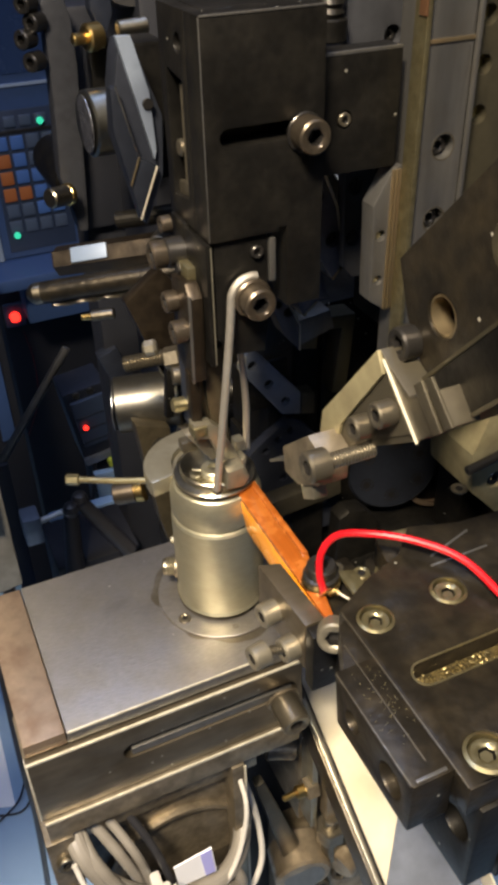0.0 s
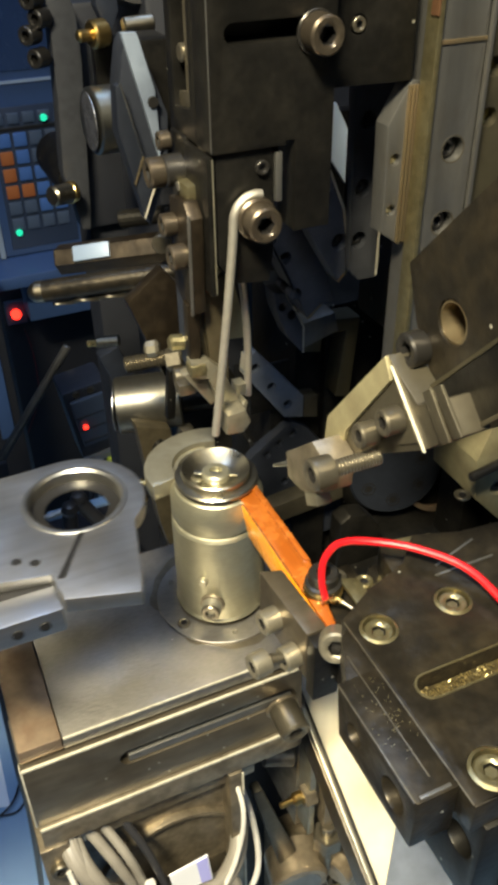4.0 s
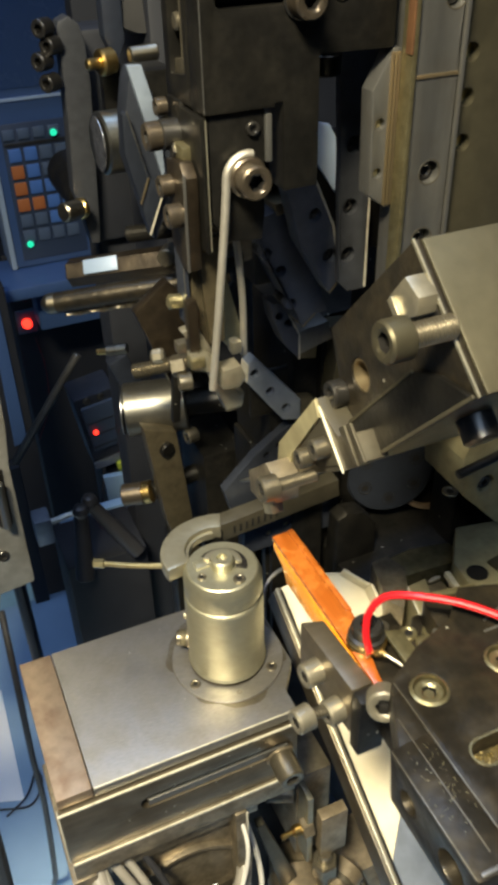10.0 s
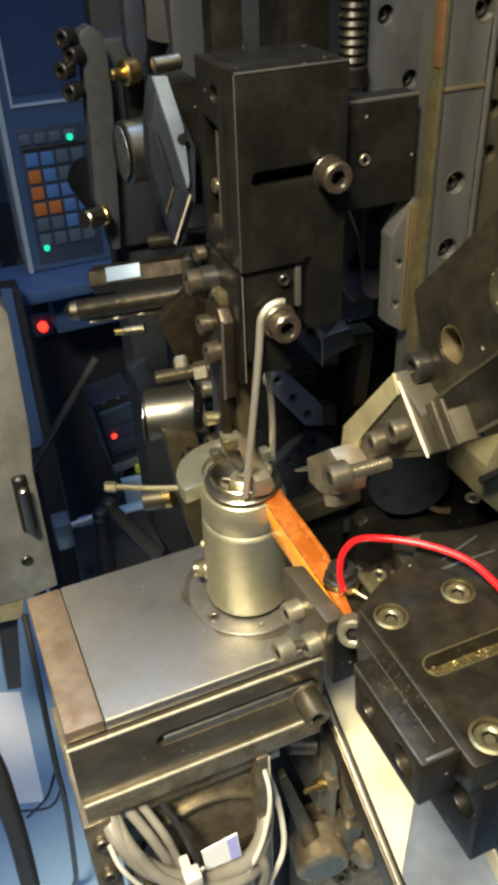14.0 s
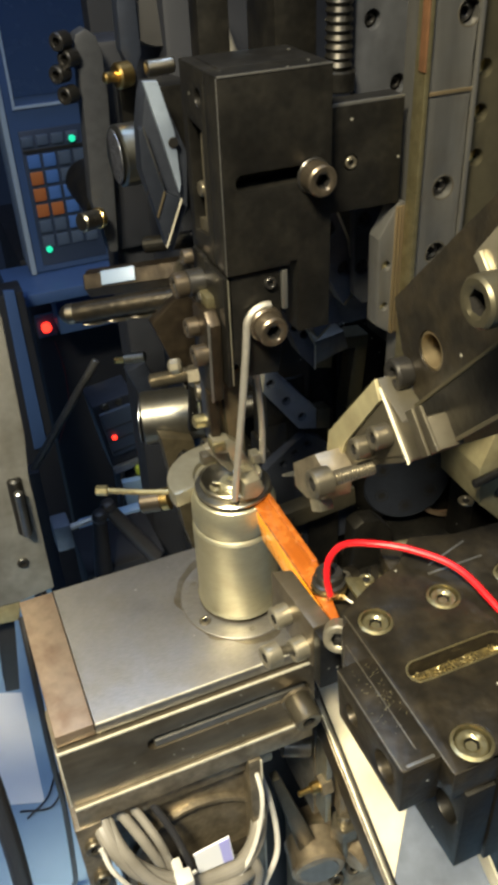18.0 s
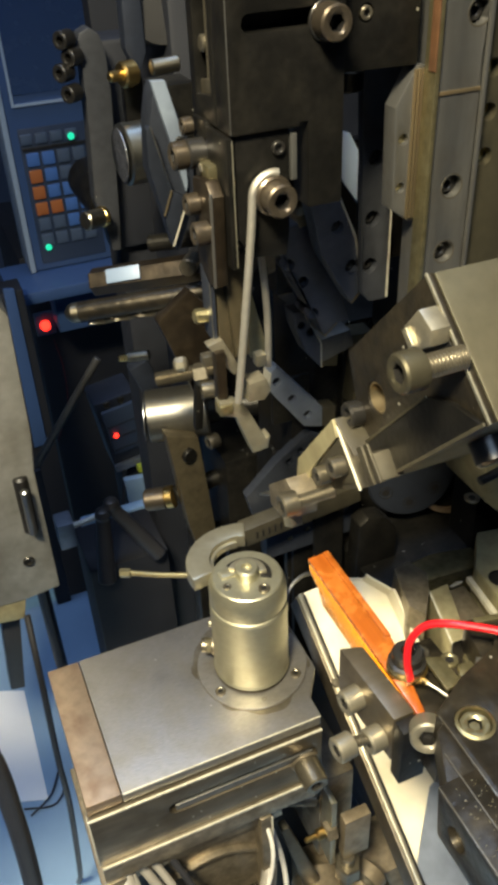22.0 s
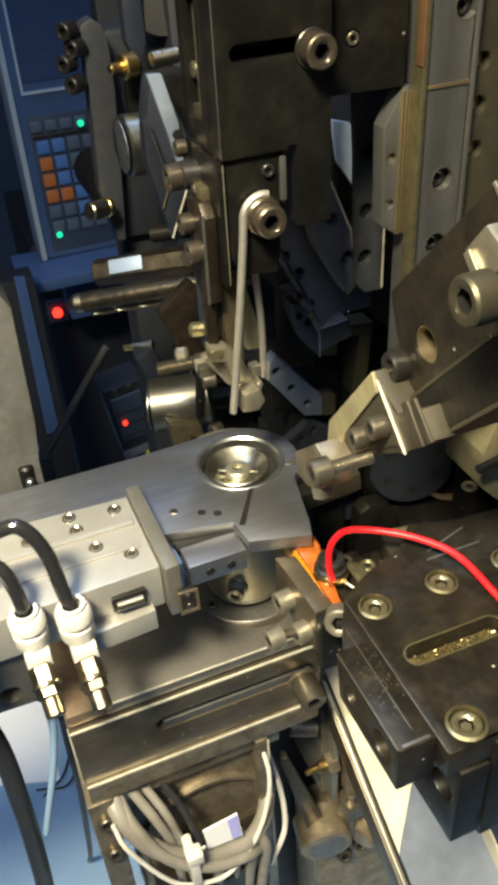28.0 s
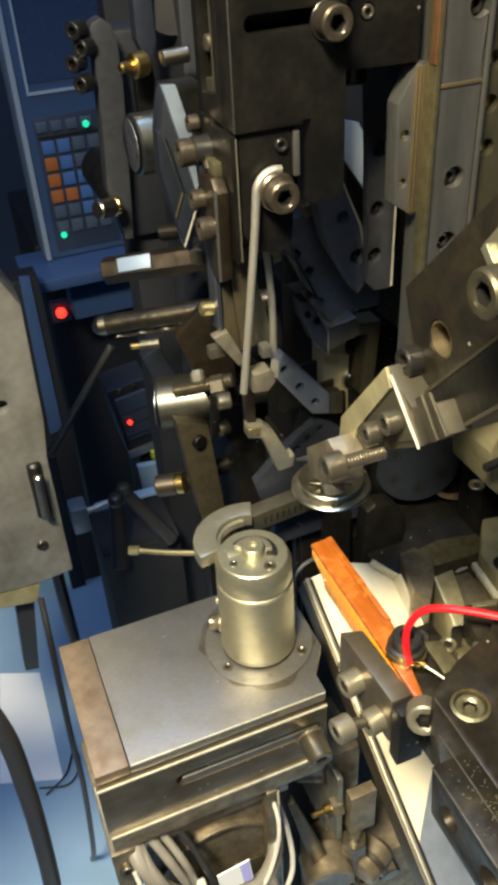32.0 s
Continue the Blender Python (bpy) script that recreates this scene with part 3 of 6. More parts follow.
    tag = part("tag", prism([(-41.5, -76.5), (-27, -74.0), (-25.8, -91.0), (-40.4, -90.5)], 0.6, (), 0, front(-46)), LABEL, t, "white paper tag")
    part("tag_print", prism([(-31.5, -75.0), (-27.4, -74.4), (-26.4, -90.4), (-30.2, -90.2)], 0.2, (), 0, front(-46.7)), LILAC, tag)
    return t


def linkage():
    """Levers and a joint under the chute."""
    t = thing("lever_linkage", (35, 0, -190), "oily steel lever linkage with a brass grease nipple", "linkage")
    part("carrier_block", box(26, 44, -12, 20, -150, -84, 1.2), FACE, t)
    part("guide_plate", box(27, 30, -22, -8, -142, -88, 0.6), WORN, t)
    part("guide_plate", box(33, 47, -25, -19, -136, -104, 0.8), LINKBROWN, t)
    part("side_rod", rod((12, -8, -92), (24, -12, -94), 4.5, 20, 0.6), FACE, t)
    nip = part("grease_nipple", rod((26, -20, -113), (20, -20, -112.4), 2.8, 16, 0.8), BRASS, t, "brass grease nipple")
    part("nipple_tip", rod((20.4, -20, -112.4), (14, -20.5, -112), 1.4, 12, 0.6), BRASS, nip)
    part("nipple_nut", rod((30, -20, -113), (24.5, -20, -113), 5.2, 6, 0.5), FACE, t)
    part("lever", prism([(2.0, -96), (6, -95), (23, -156), (15, -162)], 5.0, (), 1.0, front(-15)), OLIVEDARK, t)
    eye = part("lever_eye", rod((22, -27, -172), (25, -10, -171), 13.5, 36, 1.2), LINKBROWN, t, "round lever eye")
    part("eye_face", rod((21.9, -27.4, -172), (22.1, -26.4, -172), 9.8, 34, 0.3), RAIL, eye)
    part("jam_nut", rod((36, -24, -152), (36, -24, -142), 7.0, 6, 0.8), SCREW, t)
    part("jam_stud", rod((36, -24, -170), (36, -24, -136), 3.6, 18, 0.5), SCREW, t)
    part("knuckle", rod((38, -28, -172), (54, -20, -170), 9.0, 28, 1.0), LINKBROWN, t)
    part("knuckle_ring", rod((44, -26, -171.4), (47, -24.5, -171), 9.8, 28, 0.6), SCREW, t)
    part("lower_bolt", rod((56, -30, -186), (56, -16, -184), 6.5, 6, 0.8), SCREW, t)
    part("lower_block", box(22, 92, -18, 14, -330, -186, 1.5), LINKBROWN, t)
    for k in range(3):
        screw(t, (34 + 9 * k, -21, -196 + 5 * k), (-0.2, -1, 0.35), 4.0, 4.5)
    return t


# ---------------------------------------------------------------- spindle
def spindle():
    t = thing("spindle_sleeve", (0, 0, 0), "turned steel spindle sleeve standing on a round flange", "spindle")
    ring = part("base_flange", lathe([(15.2, 0), (22.2, 0), (22.4, 0.2), (22.4, 0.9), (22.2, 1.1), (15.2, 1.1)], 64), GROUND, t, "round steel base flange")
    smooth(ring)
    for a in (205, 262, 318, 30, 140):
        r = 18.6
        p = (r * math.cos(radians(a)), r * math.sin(radians(a)), 0.9)
        screw(t, p, (0, 0, 1), 2.2 if a in (205, 318) else 1.0, 1.0 if a in (205, 318) else 0.35, name="flange_screw")
    collar = part("collar", lathe([(0, 38), (13.7, 38), (13.7, 39.6), (14.6, 40.0), (14.75, 40.6), (14.75, 47.5), (13.4, 50.6), (12.9, 51), (0, 51)], 64), TURNED, t, "chamfered collar")
    smooth(collar, 25)
    # flat near-black plate painted as the shaded slot
    part("crescent_slot", prism([(9.4 * math.cos(radians(a)), 9.4 * math.sin(radians(a))) for a in range(-35, 130, 10)] + [(5.0 * math.cos(radians(a)), 5.0 * math.sin(radians(a))) for a in range(120, -45, -10)], 0.3, (), 0, Matrix.Translation((0, 0, 50.8))), HOLE, t)
    hook = [(7.4 * math.cos(radians(a)), 7.4 * math.sin(radians(a))) for a in range(-20, 150, 10)] + [(4.9 * math.cos(radians(a)), 4.9 * math.sin(radians(a))) for a in range(140, -30, -10)]
    part("hook_rib", prism(hook, 1.7, (), 0.35, Matrix.Translation((0, 0, 51.2))), WORN, t, "worn hook-shaped rib")
    pin = part("centre_pin", lathe([(4.4, 51), (4.4, 54.6), (3.9, 55.2), (2.0, 55.2), (1.7, 53.8), (0, 53.8)], 28), TURNED, t)
    smooth(pin)
    screw(t, (3.0, -9.2, 50.9), (0, 0, 1), 2.3, 0.9, name="face_screw")
    screw(t, (-9.0, -2.6, 50.9), (0, 0, 1), 1.6, 0.7, name="face_screw")
    part("face_ridge", box(-9.5, -3.5, 1.5, 6.0, 50.8, 51.8, 0.4), TURNED, t)
    return t


def spindle_body():
    t = solo("rotating_sleeve", lathe([(14.2, 2.5), (15.2, 2.6), (15.4, 3.4), (15.0, 4.0), (15.0, 37.6), (14.5, 38.5), (13.5, 39), (12, 39)], 72), TURNED, (0, 0, 2.5), "satin turned steel sleeve with a side screw", "sleeve")
    smooth(t, 25)
    part("screw_seat", rod((-14.2, 0, 11.5), (-15.6, 0, 11.5), 4.0, 22, 0.2), FACE, t)
    part("knob_thread", thread((-15.4, 0, 11.5), (-18.6, 0, 11.5), 3.4, 0.8), WORN, t)
    part("upper_stud", rod((-14.4, 2.4, 21.5), (-16.6, 2.8, 21.5), 1.5, 14, 0.3), WORN, t)
    screw(t, (-17.6, 0, 11.5), (-1, 0, 0), 3.1, 2.2, name="side_screw")
    return t


def crescent():
    cx, cy = 2.0, 11.0
    out = [(cx + 21.5 * math.cos(radians(a)), cy + 19.5 * math.sin(radians(a))) for a in range(66, 200, 8)]
    inn = [(cx + 12.0 * math.cos(radians(a)), cy + 11.5 * math.sin(radians(a))) for a in range(196, 58, -8)]
    t = thing("crescent_guide", (-14, 14, 42), "worn steel crescent guide plate beside the spindle top", "guide plate")
    part("plate", prism(out + inn, 6.0, (), 0.7, Matrix.Translation((0, 0, 44.5))), WORN, t)
    inn2 = [(cx + 14.2 * math.cos(radians(a)), cy + 13.6 * math.sin(radians(a))) for a in range(80, 184, 8)]
    inn3 = [(cx + 10.6 * math.cos(radians(a)), cy + 10.2 * math.sin(radians(a))) for a in range(180, 72, -8)]
    part("inner_lip", prism(inn2 + inn3, 3.0, (), 0.4, Matrix.Translation((0, 0, 45.2))), WORN, t)
    part("stem", cable([(-18, 14, 46), (-28, 20, 45), (-38, 27, 44)], 1.1), OLIVE, t, "thin brassy stem")
    part("stem_nut", rod((-38, 27, 44), (-42, 29, 44), 1.9, 6, 0.4), OLIVE, t)
    part("support", box(2, 10, 24, 29, 3, 44.6, 0.8), OXIDE, t)
    return t


# ---------------------------------------------------------------- contact carriage (platform, clamp, orange strip, red lead)
def carriage():
    t = thing("contact_carriage", (20, -95, 30), "black oxide carriage with sunk screws and a clamped side bar", "carriage")
    seats = ((5.8, -85.8, 4.5), (26.2, -85.6, 4.5), (7.4, -125.2, 4.9), (47, -86, 4.5))
    top = prism([(-0.6, -130.6), (110, -130.6), (110, -72), (42, -66), (30, -62), (22, -70), (10, -74), (-0.6, -80)], 9.0,
                [*seats, stadium(18.3, -104, 27.6, 5.8)], 0.5, Matrix.Translation((0, 0, 59)))
    part("top_plate", top, OXIDE_OIL, t, "oiled black top plate with chips in its slot")
    part("under_plate", box(11.3, 110, -127.6, -76, 40, 58.8, 0.8), OXIDE, t)
    part("slot_dirt", prism(stadium(18.3, -104, 27.2, 5.5), 4.0, (), 0, Matrix.Translation((0, 0, 59.2))), DIRT, t, "brass chips and oil in the slot")
    chips = bmesh.new()
    dice = random.Random(5)
    for k in range(230):
        u, v = dice.uniform(5.6, 31.0), dice.uniform(-106.4, -101.6)
        q = dice.uniform(0.12, 0.42)
        one = box(-q, q, -q * 0.5, q * 0.5, -0.08, 0.10, 0)
        turn(one, Matrix.Translation((u, v, 63.3 + dice.uniform(0, 0.9))) @ Euler((dice.uniform(-1, 1), dice.uniform(-1, 1), dice.uniform(0, 6))).to_matrix().to_4x4())
        join(chips, one)
    part("metal_chips", chips, CHIPS, t, "scattered bright metal chips")
    part("slot_lip", prism(stadium(18.3, -104, 28.6, 6.8), 0.25, [stadium(18.3, -104, 27.7, 5.9)], 0, Matrix.Translation((0, 0, 67.95))), OLIVE, t, "rubbed slot rim")
    part("bar_nose", prism([(-9.4, -97.6), (-0.9, -97.6), (-0.9, -83.0), (-3.2, -84.5)], 9, (), 0.6, Matrix.Translation((0, 0, 59.4))), OXIDE_OIL, t)
    part("bar_groove", box(-5.2, -4.9, -122, -90, 68.5, 68.68, 0.05), SCREW, t, "scored line along the side bar")
    part("bar_edge", box(-10.75, -10.35, -125.4, -96, 68.1, 68.75, 0.1), SCREW, t, "rubbed edge of the side bar")
    part("plate_edge_line", box(-0.75, -0.35, -130, -81, 67.75, 68.12, 0.1), SCREW, t, "rubbed edge of the top plate")
    grit = bmesh.new()
    for k in range(70):
        u, v, q = dice.uniform(-9.6, -1.8), dice.gauss(-106, 6), dice.uniform(0.05, 0.13)
        if not -124 < v < -97:
            continue
        join(grit, turn(box(-q, q, -q, q, -0.05, 0.08, 0), Matrix.Translation((u, v, 68.66)) @ Euler((0, 0, dice.uniform(0, 3))).to_matrix().to_4x4()))
    part("bar_grit", grit, OLIVE, t, "fine swarf stuck in oil")
    for x, y, r in seats:
        part("seat_ring", turn(lathe([(r * 1.0, 0), (r * 1.0, 6.6), (r * 0.84, 6.9), (r * 0.84, 0)], 28), Matrix.Translation((x, y, 61.2))), OLIVE, t)
        screw(t, (x, y, 61.2), (0, 0, 1), r * 0.78, 6.2, OLIVE)
        part("socket_oil", rod((x, y, 62.6), (x, y, 66.4), r * 0.30, 6, 0.05), OLIVE, t)
    bar = prism([(-126, 53.2), (-97.5, 53.2), (-95.5, 68.6), (-126, 68.6)], 9.9, [(-103.5, 60.6, 2.7), (-118.6, 60.8, 3.9)], 0.8, side(-0.7))
    part("side_bar", bar, OXIDE_OIL, t, "black side bar with cross holes")
    part("bar_plug", rod((-6, -103.5, 60.6), (-9.0, -103.5, 60.6), 2.6, 20, 0.4), SCREW, t)
    part("bar_bore", rod((-0.9, -118.6, 60.8), (-3.0, -118.6, 60.8), 3.8, 20, 0.1), HOLE, t)
    # paler strip paints the highlight on the bar's top end edge
    part("bar_end_glint", box(-9.2, -2.2, -125.4, -124.6, 68.2, 68.8, 0.2), RAIL, t, "end edge with its highlight painted in")
    lower = prism([(-131.4, 29), (-104, 29), (-104, 58.6), (-131.4, 58.6)], 8, [(-125.0, 45.6, 4.2)], 0.7, side(11))
    part("end_block", lower, OXIDE, t, "black end block with a cross bore")
    part("end_bore", rod((10.8, -125.0, 45.6), (8.8, -125.0, 45.6), 4.1, 20, 0.1), HOLE, t)
    part("end_plate", box(11.4, 100, -131.8, -128, 27, 66.0, 0.6), OXIDE, t)
    # clamp that holds the strip
    part("clamp_block", prism([(-4.6, -42.5), (1.4, -44.5), (2.9, -68), (-3.0, -68)], 17, (), 0.5, Matrix.Translation((0, 0, 34.5))), FRONTFACE, t, "steel clamp block")
    # black block added; its colour is the shade on the clamp's front face
    part("clamp_end_shade", box(-2.9, 4.6, -72.4, -68.1, 30, 51, 0.5), OXIDE, t, "black block for the shaded end of the clamp")
    part("clamp_back", box(4.0, 22, -78, -46, 34, 47, 0.6), OXIDE_OIL, t)
    part("rear_block", prism([(14, -66), (40, -66), (44, -56), (23, -54)], 20, (), 1.2, Matrix.Translation((0, 0, 33))), OXIDE_OIL, t)
    part("rear_ridge", prism([(26, -58), (38, -60.6), (38.6, -58.6), (26.6, -56.4)], 0.8, (), 0.3, Matrix.Translation((0, 0, 61.8))), OLIVE, t)
    part("oily_pad", prism([(12.6, -56), (17.0, -57.9), (17.4, -66.8), (12.4, -67.5)], 1.2, (), 0.4, Matrix.Translation((0, 0, 52.9))), OLIVE, t, "gold-tinted oily pad")
    part("rear_step", prism([(24.7, -55.6), (41.8, -59.4), (46.0, -70), (33.0, -70.4), (21.2, -69.6), (23.0, -59.2)], 9, (), 0.8, Matrix.Translation((0, 0, 52.9))), OXIDE_OIL, t)
    part("step_scratch", prism([(29, -74.5), (43, -70.4), (43, -69.8), (29, -73.9)], 0.3, (), 0, Matrix.Translation((0, 0, 67.9))), RAIL, t)
    part("swarf_lump", prism([(17, -66), (22, -69), (25, -66.5), (23, -63), (18.5, -62.5)], 2.6, (), 0.9, Matrix.Translation((0, 0, 53))), OLIVE, t, "lump of oily swarf")
    screw(t, (18.5, -59.5, 53), (0, 0, 1), 2.4, 1.0, OLIVE)
    part("rear_lug", prism([(16, -72), (24, -76), (27, -72), (19, -68)], 4, (), 0.6, Matrix.Translation((0, 0, 60))), RAIL, t)
    part("scribe", box(27, 44, -77.4, -76.8, 67.9, 68.3, 0.1), RAIL, t)
    screw(t, (14.5, -52.5, 47), (0, 0.1, 1), 2.6, 4.0, SCREW)
    screw(t, (24, -62, 53), (0, 0, 1), 2.6, 1.6, OLIVE)
    screw(t, (-3.0, -52.5, 43.0), (-1, -0.12, 0), 3.5, 6.0, CLAMPSTEEL)
    screw(t, (-3.4, -63.4, 39.6), (-1, -0.12, 0), 3.5, 4.5, CLAMPSTEEL)
    screw(t, (-11.5, -62.4, 39.8), (-1, -0.12, 0), 3.5, 4.8, CLAMPSTEEL)
    part("adjusting_stud", thread((-3.2, -63.4, 39.6), (-11.5, -62.4, 39.8), 1.6, 0.8), SCREW, t)
    screw(t, (1.0, -75.6, 56.0), (-0.45, -0.75, 0.3), 4.2, 5.0, CLAMPSTEEL)
    return t


def contact_strip():
    t = thing("contact_strip", (6, -40, 44), "orange resin strip with a ring terminal and red lead", "insulating strip")
    part("strip_web", prism([(-9, 50.0), (-9, 47.5), (-15, 45.5), (-18, 41.0), (-40, 41.0), (-72, 46.5), (-72, 50.0)], 1.6, (), 0.2, side(4.6)), ORANGE, t, "orange resin web, brightened for light glowing through it")
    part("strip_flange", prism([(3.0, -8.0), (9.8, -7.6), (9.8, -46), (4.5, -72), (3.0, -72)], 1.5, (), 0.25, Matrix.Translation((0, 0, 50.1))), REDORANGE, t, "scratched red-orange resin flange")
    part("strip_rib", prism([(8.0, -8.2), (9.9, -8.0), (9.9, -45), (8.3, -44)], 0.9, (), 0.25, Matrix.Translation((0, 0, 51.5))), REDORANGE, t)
    boss = part("terminal_boss", turn(lathe([(0, 0), (4.7, 0), (5.0, 0.5), (5.0, 2.4), (4.1, 2.8), (4.1, 5.4), (3.6, 6.0), (1.9, 6.0), (1.9, 3), (0, 3)], 28), Matrix.Translation((8.4, -55.2, 51.6))), BLACKSCREW, t, "black terminal screw")
    smooth(boss)
    part("lug", turn(lathe([(2.4, 0), (5.4, 0), (5.4, 0.8), (2.4, 0.8)], 26), Matrix.Translation((8.2, -55.6, 51.4))), BRASS, t, "copper ring lug")
    part("lug_tail", prism([(4.6, -61.6), (8.8, -61.0), (9.2, -58.8), (5.0, -59.2)], 1.0, (), 0.25, Matrix.Translation((0, 0, 51.8))), BRASS, t)
    part("red_lead", cable([(6.4, -60.2, 53.0), (6.0, -58.6, 58.0), (7.0, -57.6, 64.5), (10.6, -59.0, 70.0), (16.4, -64.5, 72.8), (25, -72.5, 73.5), (32, -83, 73.0), (35, -97, 70), (38, -112, 66), (46, -126, 63)], 1.0, 8, 14), RED, t, "glossy red lead")
    part("drain_wire", cable([(9.0, -61.5, 53.0), (11.5, -66, 52.4), (14, -72, 52)], 0.4), WIRE, t)
    for k in range(6):
        part("copper_strand", cable([(6.2 + 0.4 * k, -60.6, 53.2), (7.0 + 0.5 * k, -61.8 - 0.3 * (k % 3), 53.6 + 0.25 * (k % 2)), (7.4 + 0.6 * k, -62.6 - 0.2 * k, 52.6)], 0.16, 4, 6), BRASS, t, "copper strand")
    return t


# ---------------------------------------------------------------- chute
def chute():
    """Built level along y, then tipped down towards the front about its rear end."""
    t = thing("chute", (18, -31, -12), "cream-painted sheet chute with a folded steel rim", "chute")
    tip = Matrix.Translation((18, -31, -12)) @ Matrix.Rotation(math.atan(0.57), 4, "X")
    L = -170
    # blue-grey colour paints the shade over the cream sheet's lower end
    part("shaded_floor", prism([(1.5, L), (38, L), (38, -84.3), (20, -91.3), (3.2, -113.3), (1.5, -117)], 1.2, (), 0, tip @ Matrix.Translation((0, 0, -4.4))), BLUESTEEL, t, "lower end of the cream sheet, blue shade painted in")
    part("chute_floor", prism([(1.5, -116.7), (3.2, -113), (20, -91), (38, -84), (38, -12), (30, -2), (20, 1.5), (1.5, 0)], 1.2, (), 0, tip @ Matrix.Translation((0, 0, -4.4))), CREAM, t)
    part("near_wall", turn(box(0.6, 1.5, L, 0, -4.4, -0.6, 0.2), tip), OXIDE, t)
    part("rim", turn(box(-1.9, -0.2, L, 0.6, 0, 1.2, 0.4), tip), WORN, t, "folded bright rim")
    part("rim_side", turn(box(-2.9, 0.5, L, 0, -13, -0.1, 0.3), tip), FRONTFACE, t)
    part("far_wall", turn(box(38, 39.2, L, -12, -4.4, 6, 0.25), tip), CREAM, t)
    part("corner_wall", prism([(30, -2), (38, -12), (39, -11.4), (30.6, -1.2)], 8, (), 0.2, tip @ Matrix.Translation((0, 0, -4.4))), CREAM, t)
    part("end_wall", prism([(1.5, 0), (20, 1.5), (30, -2), (30.4, -1.2), (20, 2.4), (1.5, 0.9)], 2.0, (), 0.2, tip @ Matrix.Translation((0, 0, -4.4))), CREAM, t)
    part("floor_fold", turn(box(27.4, 27.8, -60, -4, -3.3, -3.0, 0.05), tip), LEAD, t, "bend line in the sheet")
    part("rivet", turn(turn(lathe([(0, 1.2), (1.6, 1.0), (2.0, 0)], 14), Matrix.Translation((-1.4, -40, 1.2))), tip), SCREW, t)
    return t


# ---------------------------------------------------------------- head
def head():
    t = thing("press_head", (14, 2, 128), "black oxide press head block with a slotted face and spring wires", "press head")
    prof = [(-2, 133.6), (17.2, 133.6), (17.2, 134.6), (19.5, 134.6), (19.5, 112), (29.6, 112), (29.6, 185), (-2, 185)]
    part("block_face", prism(prof, 9.5, [stadium(12.5, 158.6, 21, 4.2)], 0.45, front(-2.5)), OXIDE, t, "black block face with a slot")
    part("block_core", box(2.2, 29.6, -2.5, 15.8, 133.6, 185, 0.4), OXIDE, t)
    part("block_cheek", prism([(-2.5, 133.6), (15.8, 133.6), (15.8, 185), (-2.5, 185)], 4.0, [[(1.0, 141), (11.5, 139.5), (11.5, 171), (1.0, 169.5)], (2.6, 177.5, 2.3)], 0.4, side(2.0)), OXIDE, t, "side cheek with a window")
    part("cheek_bore", rod((0.4, 2.6, 177.5), (0.0, 2.6, 177.5), 2.6, 20, 0.05), GOLD, t)
    part("window_rod", rod((1.2, 6, 141), (1.2, 6, 168), 1.8, 12, 0.2), SCREW, t)
    screw(t, (24.0, -12.0, 157.6), (0, -1, 0), 4.3, 6.4, BROWNSCREW)
    part("washer", rod((24.0, -12.0, 157.6), (24.0, -12.9, 157.6), 4.8, 28, 0.2), BLACKSCREW, t)
    part("top_edge", box(-1.8, 29.4, -12.2, -11.75, 184.6, 185.1, 0.1), RAIL, t, "rubbed bright top edge")
    part("window_shelf", prism([(1.0, 141), (11.5, 139.5), (11.5, 143), (1.0, 144.5)], 1.6, (), 0.2, side(0.9)), SCREW, t)
    part("window_cam", rod((0.8, 8.6, 152), (-1.2, 8.6, 152), 2.2, 16, 0.4), SCREW, t)
    part("corner_line", box(-2.15, -1.85, -12.15, -11.85, 134, 184.6, 0.1), RAIL, t, "rubbed bright corner")
    # slide plate to the rail
    part("slide_plate", prism([(29.8, 143.5), (55.0, 143), (55.0, 173), (29.8, 173)], 8.0, [(38.8, 157.0, 2.2)], 0.4, front(2.2)), OXIDE, t)
    part("plate_top_edge", box(30, 55, -5.9, -5.2, 172.3, 173.2, 0.2), RAIL, t)
    screw(t, (38.8, -4.6, 157.0), (0, -1, 0), 1.8, 1.6, SCREW)
    part("tongue", prism([(49.8, 103.8), (55.6, 99.6), (57.6, 99.4), (57.6, 142.8), (55.0, 142.8), (49.2, 132.5)], 6.2, [(52.2, 123.7, 1.5), (52.2, 110.0, 1.4)], 0.4, front(0.4)), RAIL, t, "worn steel slide tongue")
    for k in range(3):
        part("guide_rib", box(54.2 + 1.1 * k, 54.9 + 1.1 * k, -6.4, -5.6, 100.5, 142, 0.12), GOLD, t)
    for x, z in ((52.2, 123.7), (52.2, 110.0)):
        part("bore", rod((x, -2, z), (x, -4, z), 1.8, 16, 0.05), OLIVE, t)
    # lower neck with the wire screw
    part("neck", prism([(-0.6, 106), (3.5, 100), (13.5, 99), (14.5, 106), (14.5, 134), (-0.6, 134)], 7.0, (), 0.5, front(-3.6)), OXIDE, t)
    part("neck_edge", box(-3.0, -1.4, -11.2, 4, 98, 133, 0.3), OXIDE, t)
    part("neck_line", box(-1.75, -1.4, -11.4, -11.1, 98.5, 132.5, 0.1), WORN, t)
    part("neck_tab", box(14.8, 16.6, -11.2, -9.6, 120, 132, 0.3), RAIL, t)
    screw(t, (11.2, -10.6, 129), (0, -1, 0), 1.8, 1.2, BLACKSCREW)
    screw(t, (8.6, -12.4, 117.6), (0, -1, 0), 4.5, 7.0, BROWNSCREW)
    part("spring_washer", rod((8.6, -10.6, 117.6), (8.6, -14.4, 117.6), 5.3, 28, 0.6), BROWNSCREW, t)
